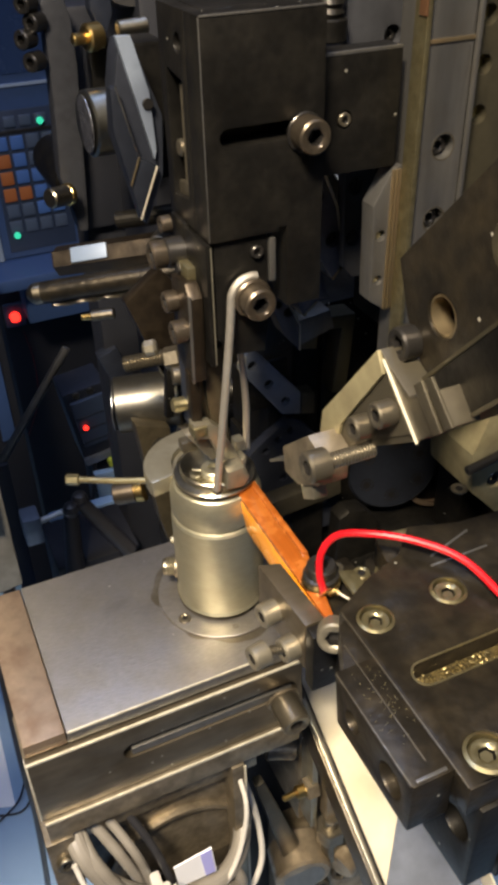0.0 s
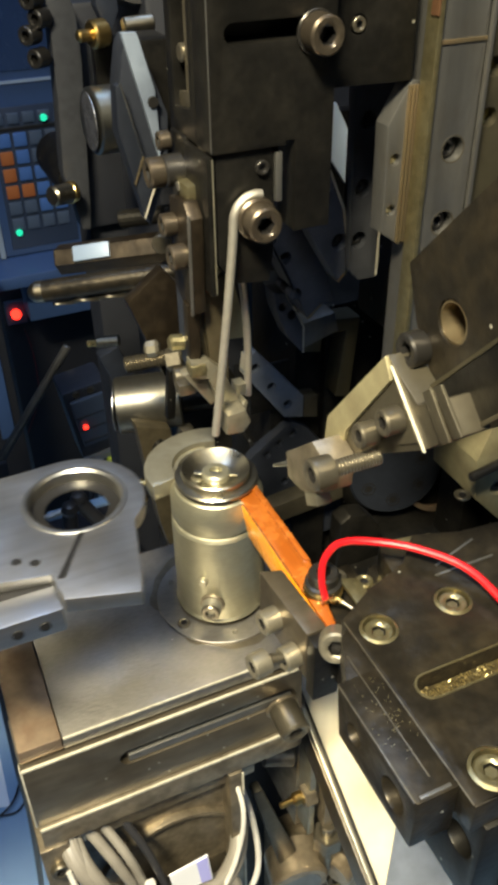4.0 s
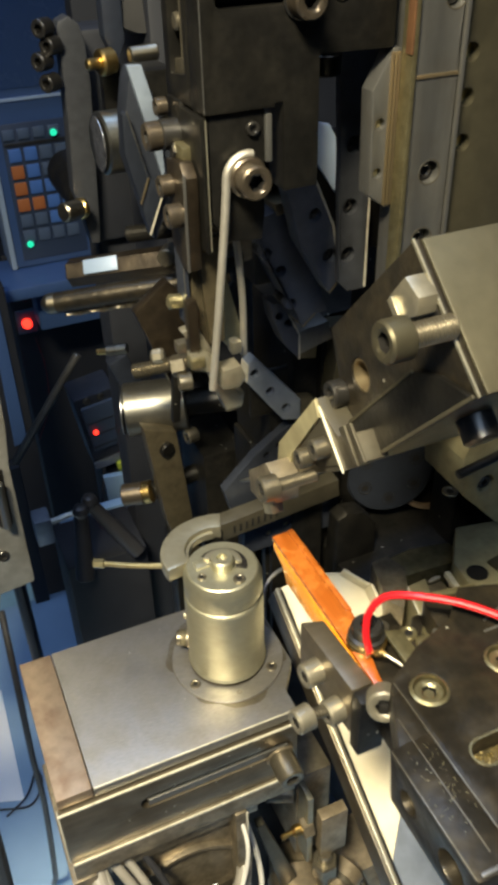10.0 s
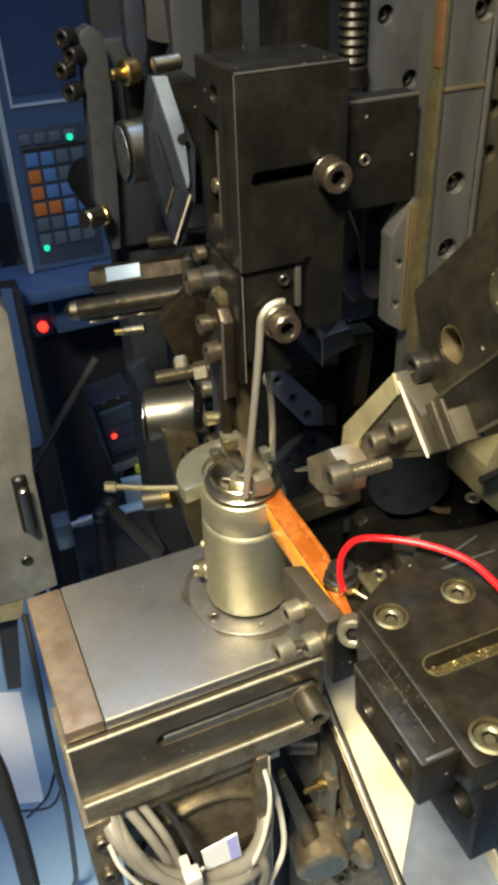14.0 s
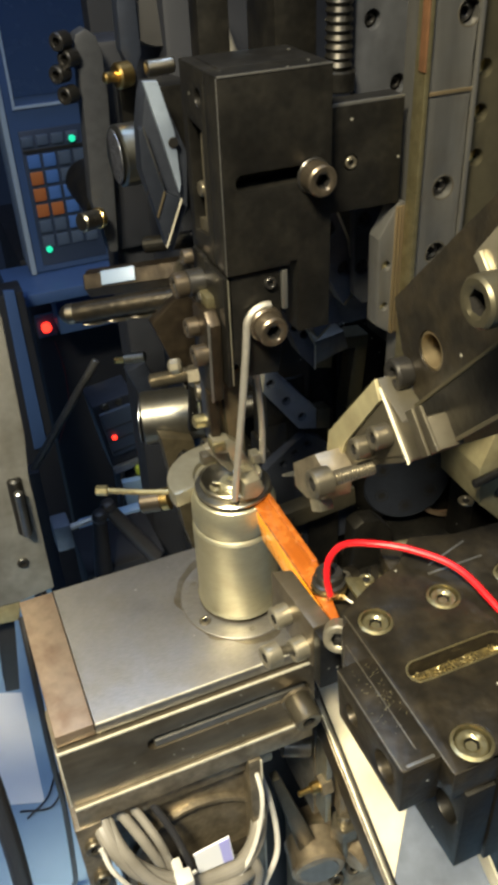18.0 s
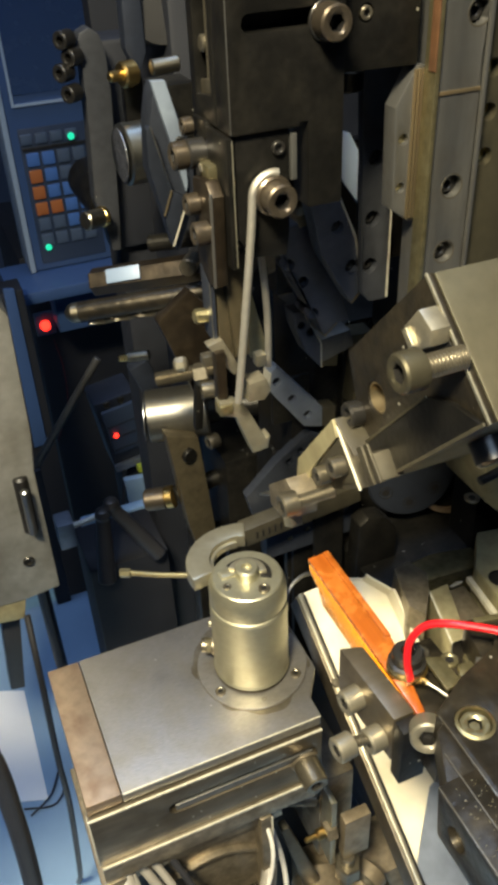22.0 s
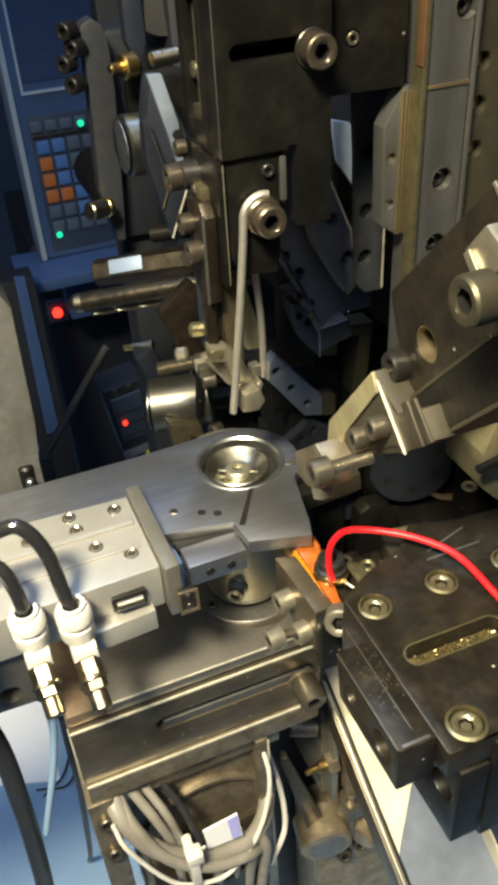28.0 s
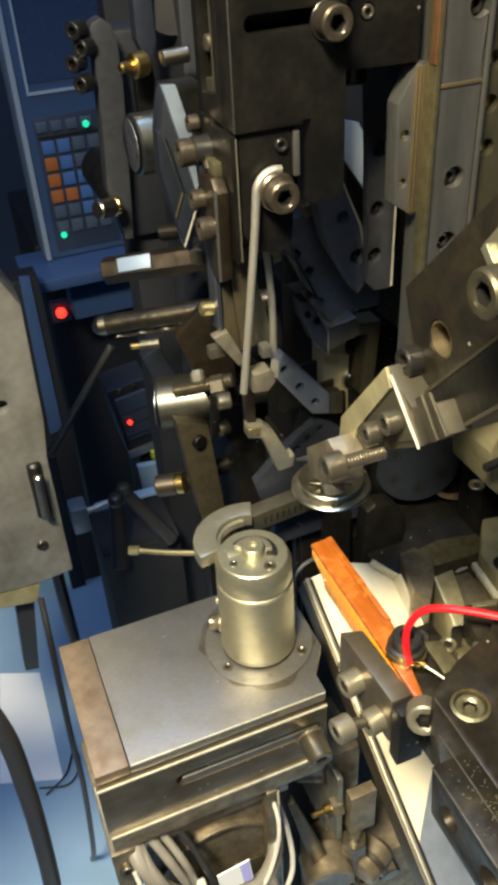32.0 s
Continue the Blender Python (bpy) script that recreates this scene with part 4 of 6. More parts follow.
    loop = [(8.6 + 5.9 * math.cos(radians(a)), -13.0, 117.6 + 5.9 * math.sin(radians(a))) for a in range(75, 181, 15)]
    part("spring_wire", cable(loop + [(2.0, -13.2, 110), (0.5, -13.1, 96), (-1.7, -12.6, 76), (-4.0, -12.0, 56)], 1.15, 5, 12), WIRE, t, "pale bent spring wire")
    part("spring_wire", cable([(10.0, 3, 100), (11.4, 2.4, 92), (12.4, 2, 74), (12.2, 2, 57)], 1.1, 6, 12), WIRE, t, "pale bent spring wire")
    # finger bar with jaw tips
    part("finger_bar", prism([(-5.0, 66), (3.4, 63), (4.6, 80), (3.0, 100), (-4.2, 100)], 4.2, (), 0.4, front(3.4)), TAN, t, "tan-stained finger bar")
    part("finger_edge", box(-6.6, -5.2, -1, 6.5, 72, 98, 0.3), DARKBLUE, t, "dark blue ground edge")
    part("jaw_tip", prism([(-1.2, 55.6), (4.2, 55.0), (6.6, 58.0), (5.0, 62.6), (-0.6, 62.0)], 6.0, (), 0.6, front(-7.2)), CLAMPSTEEL, t, "polished jaw tip")
    part("jaw_tip", prism([(6.4, 60.5), (9.6, 60.5), (9.6, 64.5), (6.4, 64.5)], 4.0, (), 0.4, front(1.0)), WORN, t)
    part("finger_rim", box(-6.8, -6.5, -1.3, -0.9, 72.3, 97.7, 0.1), RAIL, t, "rubbed bright corner")
    part("neck_blade", prism([(-3.2, 100.5), (0.8, 98), (4.2, 100), (4.2, 66), (-0.5, 66)], 2.0, (), 0.3, front(-1.0)), TAN, t)
    part("jaw_rear", box(-9, -3.5, 3, 7, 61, 64.8, 0.6), SCREW, t)
    part("jaw_wedge", prism([(-9.5, 72), (-1.6, 60), (1.0, 61.5), (-4.5, 73)], 3.6, (), 0.4, front(0.5)), CLAMPSTEEL, t)
    part("jaw_button", rod((-10.6, 4, 79), (-5.8, 4, 78.4), 2.3, 12, 0.6), OLIVE, t)
    # screw plate on the flank
    part("flank_plate", prism([(-8.5, 118), (-5.0, 121.5), (6, 120), (6, 96), (-2, 91), (-7.5, 92)], 4.0, (), 0.9, side(-3.2)), BROWNDARK, t, "brown oil-stained flank plate")
    part("flank_cap", box(-5.4, -1.6, -3, 4, 120.4, 124.4, 0.8), OLIVE, t, "gold-tinted clamp cap")
    part("flank_edge", prism([(-8.7, 119), (-8.35, 119.1), (-7.35, 92.2), (-7.7, 92)], 0.8, (), 0.1, side(-6.8)), RAIL, t)
    part("flank_nut", rod((-6, 4, 122), (-3, 4, 122), 2.2, 6, 0.4), BLACKSCREW, t)
    screw(t, (-7.2, 2.4, 113.5), (-1, 0, 0), 3.0, 3.6, BROWNSCREW)
    screw(t, (-7.2, -4.4, 107.5), (-1, 0, 0), 3.3, 4.2, BROWNSCREW)
    part("flank_stud", rod((-2, 7.0, 125.5), (-8, 7.0, 125.5), 4.0, 22, 0.5), BLACKSCREW, t)
    screw(t, (-8, 7.0, 125.5), (-1, 0, 0), 3.8, 4.0, BROWNSCREW)
    screw(t, (-4, 12.0, 131.5), (-1, 0, 0), 2.4, 3.0, BROWNSCREW)
    part("flank_arm", box(-3, 1, 4, 14, 105, 134, 0.7), OXIDE, t)
    f = part("gripper_finger", prism([(-8.3, 68), (-2.8, 67), (0.5, 63.7), (6.6, 50.4), (7.6, 51.6), (8.2, 50.8), (7.2, 46.3), (1.9, 45.8), (-3.4, 61.6), (-8.3, 63)], 4.4, (), 0.4, front(-3)), WORN, t, "hooked steel gripper finger")
    part("finger_pivot", box(-8.7, -4.2, -8.1, -3.4, 63.4, 66.8, 0.6), OLIVE, f, "brass-toned pivot block")
    part("finger_stem", box(-7.8, -4.6, -5.2, -1.4, 64.5, 84, 0.5), BROWNDARK, f, "dark oiled stem")
    FINGERS.append(f)
    return t


FINGERS = []


def rail():
    t = thing("guide_column", (66, 0, 60), "tall steel guide column with counterbored screws", "guide column")
    holes = [(66.5, 147.6), (66.0, 127.6), (69.8, 193.0), (66.0, 108.0)]
    part("rail_plate", prism([(58.2, 70), (72.6, 70), (72.6, 240), (58.2, 240)], 12, [(x, z, 3.3) for x, z in holes], 0.4, front(1.2)), RAIL, t)
    for x, z in holes:
        part("bore", rod((x, -4, z), (x, -6.0, z), 3.6, 20, 0.1), HOLE, t)
        screw(t, (x, -6.2, z), (0, -1, 0), 2.6, 2.2, BLACKSCREW)
        part("bore_rim", turn(lathe([(3.25, 0), (3.6, 0.12), (3.75, 0.05), (3.75, -0.3)], 26), axis_matrix((x, -10.75, z), (0, -1, 0))), SCREW, t, "rubbed bore rim")
    part("wiper_strip", box(56.5, 58.1, -12.4, -7.0, 60, 240, 0.3), OLIVE, t, "brass-coloured wiper strip")
    part("rust_streak", box(56.1, 56.7, -12.55, -9.4, 180, 239, 0.15), RUST, t, "rusty streak")
    part("plate_joint", box(58.4, 72.5, -11.2, -10.7, 173.4, 174.4, 0.1), GOLD, t)
    part("edge_strip", box(72.7, 74.0, -12.0, 0, 60, 240, 0.4), RAIL, t)
    rh = [(77.9, 166.5), (78.2, 154.0), (77.9, 178.2)]
    part("flank_plate", prism([(74.2, 70), (120, 70), (120, 240), (74.2, 240)], 14, [(x, z, 2.5) for x, z in rh], 0.4, front(5)), MILLED, t)
    for x, z in rh:
        part("bore", rod((x, -4, z), (x, -5.2, z), 2.7, 20, 0.1), OLIVE, t)
    rp = [(60.7, 127.8), (61.2, 147.7), (60.5, 111.2), (70.2, 169.5), (60.5, 188.0)]
    part("rear_plate", prism([(57.6, 101.5), (61, 97.5), (67.5, 97.3), (67.5, 136), (80, 150), (80, 240), (54.6, 240), (55.2, 165), (56.2, 146)], 3.2, [(x, z, 2.7) for x, z in rp], 0.4, front(26.2)), REARPLATE, t)
    for x, z in rp:
        part("bore", rod((x, 27.4, z), (x, 26.3, z), 2.9, 20, 0.1), HOLE, t)
        screw(t, (x, 26.2, z), (0, -1, 0), 2.0, 1.2, BLACKSCREW)
    part("rear_edge", box(67.4, 68.0, 22.7, 26, 98, 130, 0.1), EDGE, t)
    part("rear_web", box(64, 80, 27.6, 40, 110, 240, 0.5), OXIDE, t)
    part("column_back", box(84, 160, 16, 60, 66, 240, 2), OXIDE, t)
    part("column_foot", box(150, 190, 16, 60, -260, 240, 1.0), OXIDE, t)
    part("tension_spring", thread((49, 22, 176), (49, 22, 215), 4.2, 2.4), OXIDE, t)
    part("spring_cap", rod((49, 22, 170), (49, 22, 176), 5.0, 20, 0.5), OXIDE, t)
    return t


# ---------------------------------------------------------------- inclined arm
def arm():
    t = thing("inclined_arm", (20, -95, 140), "inclined black arm carrying a steel clamp and long screw", "clamp arm")
    blk = [(-98, 182), (-125, 159.6), (-87.5, 118.5), (-77.7, 125), (-69.5, 135.5), (-65, 146.5), (-78, 160.5)]
    bores = [(-80.6, 140.6, 4.5)]
    part("arm_block", prism(blk, 1.6, bores, 0.5, side(19.6)), OXIDE_OIL, t, "black arm face with a through bore")
    part("arm_body", prism(blk, 74.4, [(-80.6, 140.6, 4.5)], 0.6, side(94.2)), MILLED, t, "broad milled arm body")
    part("body_seam", prism([(-98.3, 176.2), (-98.9, 175.7), (-98.5, 175.3), (-97.9, 175.8)], 60, (), 0, side(92)), HOLE, t)
    for y, z, r in bores[:1]:
        # gold lining added; its colour is warm light on the inner wall
        part("lit_bore_wall", turn(lathe([(r - 0.05, 0.6), (r - 0.7, 0.4), (r - 0.7, 13.0), (r - 0.05, 13.0)], 28), axis_matrix((18, y, z), (1, 0, 0))), GOLD, t, "gold lining that paints warm light on the bore wall")
    # flat near-black disc painted as a shaded bore
    part("bore_shade", rod((17.9, -107.2, 168.6), (17.75, -107.2, 168.6), 2.6, 20, 0.05), HOLE, t)
    part("arm_step", prism([(-78.2, 125.4), (-104, 154.6), (-113, 158.2), (-124.2, 159.2), (-87.6, 119.0)], 1.6, (), 0.4, side(17.95)), OXIDE, t)
    part("step_edge", prism([(-77.9, 125.4), (-104, 155.2), (-104.6, 154.6), (-78.6, 124.9)], 0.5, (), 0.1, side(16.6)), MILLED, t)
    part("arm_edge", prism([(-98.0, 182.2), (-125.2, 159.7), (-124.6, 159.0), (-97.4, 181.5)], 0.5, (), 0.1, side(18.1)), WORN, t, "rubbed edge with a light line painted on")
    part("lower_edge", prism([(-125.2, 159.7), (-87.6, 118.2), (-87.0, 118.9), (-124.5, 160.2)], 0.5, (), 0.1, side(16.6)), OLIVEDARK, t)
    screw(t, (18.0, -72.5, 131.4), (-1, 0, 0), 3.7, 4.0, BLACKSCREW)
    screw(t, (7.0, -114.2, 170.0), (-1, 0, 0), 4.5, 5.4, MILLED, "bore_screw")
    part("bore_stud", thread((7.0, -114.2, 170.0), (17.9, -114.2, 170.0), 2.7, 0.9), SCREW, t)
    pad = [(-97.5, 170), (-102, 166), (-108.5, 170.5), (-108.5, 174.5), (-103, 177)]
    part("stop_pad", prism(pad, 5, (), 0.7, side(18)), CLAMPSTEEL, t, "bright stop pad")
    part("pad_face", prism([(-98.6, 170), (-102, 167), (-103.4, 168.4), (-100.0, 171.4)], 0.8, (), 0.1, side(13)), WORN, t)
    yoke = [(-70.8, 130.4), (-49.2, 103.2), (-48.2, 94.5), (-57, 95.5), (-86.0, 116.8), (-96.0, 126.4), (-90.5, 131.6), (-82.5, 125.4), (-75.6, 128.0)]
    part("yoke", prism(yoke, 7.0, (), 0.5, side(18.2)), OLIVEDARK, t, "olive-toned steel yoke plate")
    part("yoke_inset", prism([(-75.2, 125.8), (-60.4, 106.6), (-59.6, 103.2), (-66, 104.4), (-84.6, 117.8)], 0.5, (), 0.1, side(11.3)), OLIVEDARK, t)
    part("yoke_frame", prism([(-71.2, 130.6), (-49.6, 103.0), (-48.6, 95.0), (-56.6, 97.4), (-58.4, 104.4), (-73.8, 126.2)], 1.0, (), 0.25, side(11.25)), OLIVEPALE, t, "olive-bright yoke rim")
    part("yoke_fin", prism([(-72.8, 129.2), (-74.0, 128.2), (-87.0, 117.0), (-86.6, 117.5)], 0.7, (), 0.1, side(11.2)), EDGE, t, "thin bright fin")
    part("yoke_rib", prism([(-86.5, 131.6), (-94.2, 124.3), (-92.0, 122.2), (-84.2, 129.4)], 0.8, (), 0.2, side(11.2)), OLIVEDARK, t)
    part("yoke_rib", prism([(-89.3, 134.0), (-97.2, 127.4), (-95.2, 125.4), (-87.4, 132.4)], 0.8, (), 0.2, side(11.2)), OLIVEDARK, t)
    part("clamp_jaw", prism([(-42.0, 89.5), (-43.5, 82.5), (-51, 83.5), (-61.5, 90.5), (-62, 99.5), (-55.5, 101.5)], 8.0, (), 0.5, side(11.2)), FACE, t, "blocky steel clamp jaw")
    part("jaw_tooth", prism([(-50.5, 83.8), (-52.5, 79.6), (-58.0, 83.4), (-56.5, 87.4)], 4.0, (), 0.4, side(8)), WORN, t)
    part("blade", prism([(-44.5, 86.4), (-33.0, 78.2), (-32.6, 78.8), (-44.3, 87.2)], 6.0, (), 0.1, side(10)), POLISH, t, "thin steel blade")
    part("long_stud", thread((-1.0, -70.5, 104.9), (12, -70.5, 104.9), 2.0, 0.8), SCREW, t)
    screw(t, (-0.2, -70.5, 104.9), (-1, 0, 0), 3.7, 5.0, SCREW, "long_screw")
    for p in ((10.6, -77.8, 119.5), (10.6, -69.5, 111.0)):
        screw(t, p, (-1, 0, 0), 2.9, 4.2, SCREW)
    part("under_bolt", rod((31, -104, 146), (31, -113.5, 137.5), 4.4, 26, 0.8), BLACKSCREW, t, "black socket bolt")
    part("under_bolt_collar", rod((31, -105, 145), (31, -108, 142.4), 5.2, 26, 0.6), BLACKSCREW, t)
    return t


# ---------------------------------------------------------------- loader
def loader():
    t = thing("loader_gripper", (-40, -10, 52), "aluminium pick-up gripper with a ring plate on a pneumatic slide", "gripper")
    ring_out = [(1 + 20.5 * math.cos(radians(a)), -0.5 + 20.5 * math.sin(radians(a))) for a in range(-40, 100, 7)]
    outline = ring_out + [(-30, 18.6), (-170, 18.6), (-170, -15), (-60, -22), (-32, -24.5), (-12.5, -28), (-11.4, -38.4), (7.6, -44), (9.6, -38), (14.6, -15.5)]
    hole_pts = [(1 + 14.2 * math.cos(radians(a)), 0.0 + 14.2 * math.sin(radians(a))) for a in range(0, 360, 9)]
    part("ring_plate", prism(outline, 5.0, [hole_pts], 0.5, Matrix.Translation((0, 0, 52.5))), ALUPLATE, t, "brushed aluminium ring plate")
    part("ring_lip", turn(lathe([(13.4, 52.6), (13.4, 57.2), (14.1, 57.9), (15.2, 57.9), (15.6, 57.4)], 56), Matrix.Translation((1, 0, 0))), POLISH, t)
    part("ring_seat", turn(lathe([(9.5, 53.0), (13.5, 53.0), (13.5, 53.8), (9.5, 53.4)], 48), Matrix.Translation((1, 0, 0))), BLACKSCREW, t, "dark inner seat")
    part("joint_gap", prism([(-1.2, -14.2), (0.6, -14.4), (-3.4, -20.5), (-9.4, -31.0), (-11.4, -30.4), (-5.0, -20.5)], 0.3, (), 0, Matrix.Translation((0, 0, 57.35))), HOLE, t, "dark joint between ring plate and jaw")
    part("plate_recess", prism([(-32, -24.8), (-12.6, -28.2), (-12.0, -33), (-31.5, -30)], 2.2, (), 0.2, Matrix.Translation((0, 0, 52.0))), HOLE, t)
    for x, y in ((-28, -15), (-20, -19.5), (-15.5, -22)):
        part("plate_bore", rod((x, y, 57.3), (x, y, 57.65), 1.4, 18, 0.1), NICKEL if x < -25 else HOLE, t)
    arm_ = part("jaw_carrier", box(-31, -12.2, -38.4, -29, 46.5, 54.4, 0.5), ALUPLATE, t)
    for x in (-24.5, -17.5):
        part("bore", rod((x, -38.2, 50.2), (x, -38.7, 50.2), 1.5, 18, 0.05), HOLE, arm_)
    body = prism([(-95, -41), (-39.9, -39.5), (-40.4, -4), (-95, -1)], 16, (), 0.8, Matrix.Translation((0, 0, 44)))
    part("slide_body", body, ALU, t, "pale anodised slide body")
    part("slide_rib", box(-95, -42, -18.5, -15.5, 60, 61.2, 0.3), ALU, t)
    part("slide_groove", box(-95, -42, -15.4, -14.6, 60, 60.25, 0.05), HOLE, t)
    part("slide_rib", box(-95, -43, -29, -27.5, 60, 60.8, 0.3), ALU, t)
    part("slide_pocket", box(-56, -45.5, -41.4, -39.4, 49, 54.5, 0.4), HOLE, t)
    part("pocket_pin", rod((-55, -41.6, 51.6), (-46.5, -41.6, 51.6), 1.5, 16, 0.4), NICKEL, t)
    for x, y in ((-45.8, -8.7), (-60.1, -6.4), (-46.2, -30.7), (-55.4, -23.4), (-59.2, -13.2), (-74, -12)):
        part("bore_rim", turn(lathe([(1.5, 0), (1.9, 0.35), (2.2, 0.3), (2.3, 0)], 20), Matrix.Translation((x, y, 60.0))), NICKEL, t)
        part("bore", rod((x, y, 60.0), (x, y, 60.2), 1.3, 16, 0.05), OLIVEDARK, t)
    part("slide_foot", prism([(-66, -45), (-44, -43.5), (-44, -39), (-66, -40)], 8, (), 0.5, Matrix.Translation((0, 0, 39))), ALU, t)
    part("front_plate", prism([(-39.6, -44), (-34.8, -43.6), (-35.6, -2.6), (-40.2, -2.4)], 20, (), 0.9, Matrix.Translation((0, 0, 42.5))), DULLALU, t, "end plate of the slide")
    part("sensor", box(-37.0, -31.6, -46.4, -44.1, 45.0, 53.4, 0.6), BLACKSCREW, t, "small dark sensor")
    part("sensor_frame", prism([(-37.4, 44.6), (-31.2, 44.6), (-31.2, 53.8), (-37.4, 53.8)], 0.5, [[(-36.6, 45.6), (-32.0, 45.6), (-32.0, 52.8), (-36.6, 52.8)]], 0, front(-46.3)), GOLD, t)
    for z in (46.4, 50.6):
        part("sensor_pin", rod((-34.3, -46.3, z + 1), (-34.3, -46.8, z + 1), 0.9, 12, 0.1), NICKEL, t)
    part("blue_pad", box(-34.2, -32.6, -37, -30, 46, 56, 0.4), PALEBLUE, t)
    for dx, dy in ((0, 0), (-12.6, 3.2)):
        fit = part("fitting", turn(lathe([(0, 0), (4.6, 0), (5.0, 0.8), (5.0, 4.6), (4.4, 5.2), (4.4, 6.0), (5.2, 6.8), (5.2, 10), (4.4, 11.2), (2.6, 11.2), (2.6, 9), (0, 9)], 30), Matrix.Translation((-67.5 + dx, -46 + dy, 50.5))), WHITE, t, "white push-in tube fitting")
        smooth(fit)
        part("elbow", box(-71 + dx, -63.5 + dx, -53 + dy, -44 + dy, 43, 50.5, 1.5), WHITE, fit)
        part("release_ring", turn(lathe([(2.7, 0), (3.9, 0), (3.9, 1.2), (2.7, 1.2)], 24), Matrix.Translation((-67.5 + dx, -46 + dy, 61.7))), LEAD, fit)
        part("needle_nut", rod((-67.5 + dx, -52 + dy, 46.5), (-67.0 + dx, -60 + dy, 41), 3.6, 6, 0.5), NICKEL, fit)
        part("needle_stem", rod((-67.1 + dx, -59 + dy, 41.7), (-66.8 + dx, -64.5 + dy, 37.8), 2.8, 18, 0.6), NICKEL, fit)
        part("lock_ring", rod((-67.2 + dx, -56.5 + dy, 43.4), (-67.1 + dx, -57.6 + dy, 42.7), 4.3, 20, 0.3), NICKEL, fit)
    part("air_tube", cable([(-67.5, -46, 60), (-68.6, -44, 66), (-70.2, -42, 80), (-74.4, -40, 89), (-80, -38, 89), (-92, -34, 82)], 2.1, 8, 14), TUBE, t, "glossy black air tube")
    part("air_tube", cable([(-80.1, -42.8, 60), (-80.6, -42, 70), (-83, -40, 78), (-90, -36, 80), (-104, -32, 76)], 2.1, 8, 14), TUBE, t)
    # carrying beam
    part("beam", box(-230, -96, -48, -4, 36, 62, 1.2), ALUPLATE, t, "worn aluminium beam")
    part("beam_plate", prism([(-230, 56), (-88, 56), (-79.9, 50.1), (-83.0, 18.6), (-96.0, 19.0), (-230, 16)], 8, [(-91.1, 25.5, 3.2)], 0.8, front(-30)), DARKALU, t)
    screw(t, (-88.6, -38, 45.7), (0, -1, 0), 3.0, 1.2, SCREW)
    part("blue_tube", cable([(-84, -28, 24), (-82, -26, 0), (-86, -24, -30), (-98, -20, -80)], 1.4), PALEBLUE, t, "thin blue air tube")
    part("beam_bore", rod((-91.1, -33, 25.5), (-91.1, -32, 25.5), 3.4, 24, 0.1), HOLE, t)
    return t


# ---------------------------------------------------------------- ring work-piece
def ring_piece():
    t = thing("bearing_ring", (0, 0, 51), "bright flanged steel ring work-piece", "ring", "work-pieces")
    r = part("flange_ring", lathe([(3.6, 51.2), (10.2, 51.2), (10.4, 51.7), (12.5, 52.2), (13.1, 52.6), (13.1, 53.2), (12.7, 53.6), (11.2, 53.8), (10.6, 54.0), (10.5, 54.8), (11.0, 55.2), (11.0, 56.0), (10.6, 56.4), (10.1, 56.1), (7.0, 53.3), (5.0, 52.8), (3.6, 52.7), (3.6, 51.2)], 64), DISH, t)
    smooth(r, 30)
    s = part("inner_sleeve", lathe([(2.4, 51.2), (3.3, 51.2), (3.3, 54.2), (3.0, 54.6), (2.6, 54.6), (2.4, 54.2), (2.4, 51.2)], 36), DULL, t)
    smooth(s)
    part("bridge", turn(box(-7.0, 7.0, -0.7, 0.7, 53.6, 54.4, 0.3), Matrix.Rotation(-0.5, 4, "Z")), DULL, t)
    return t


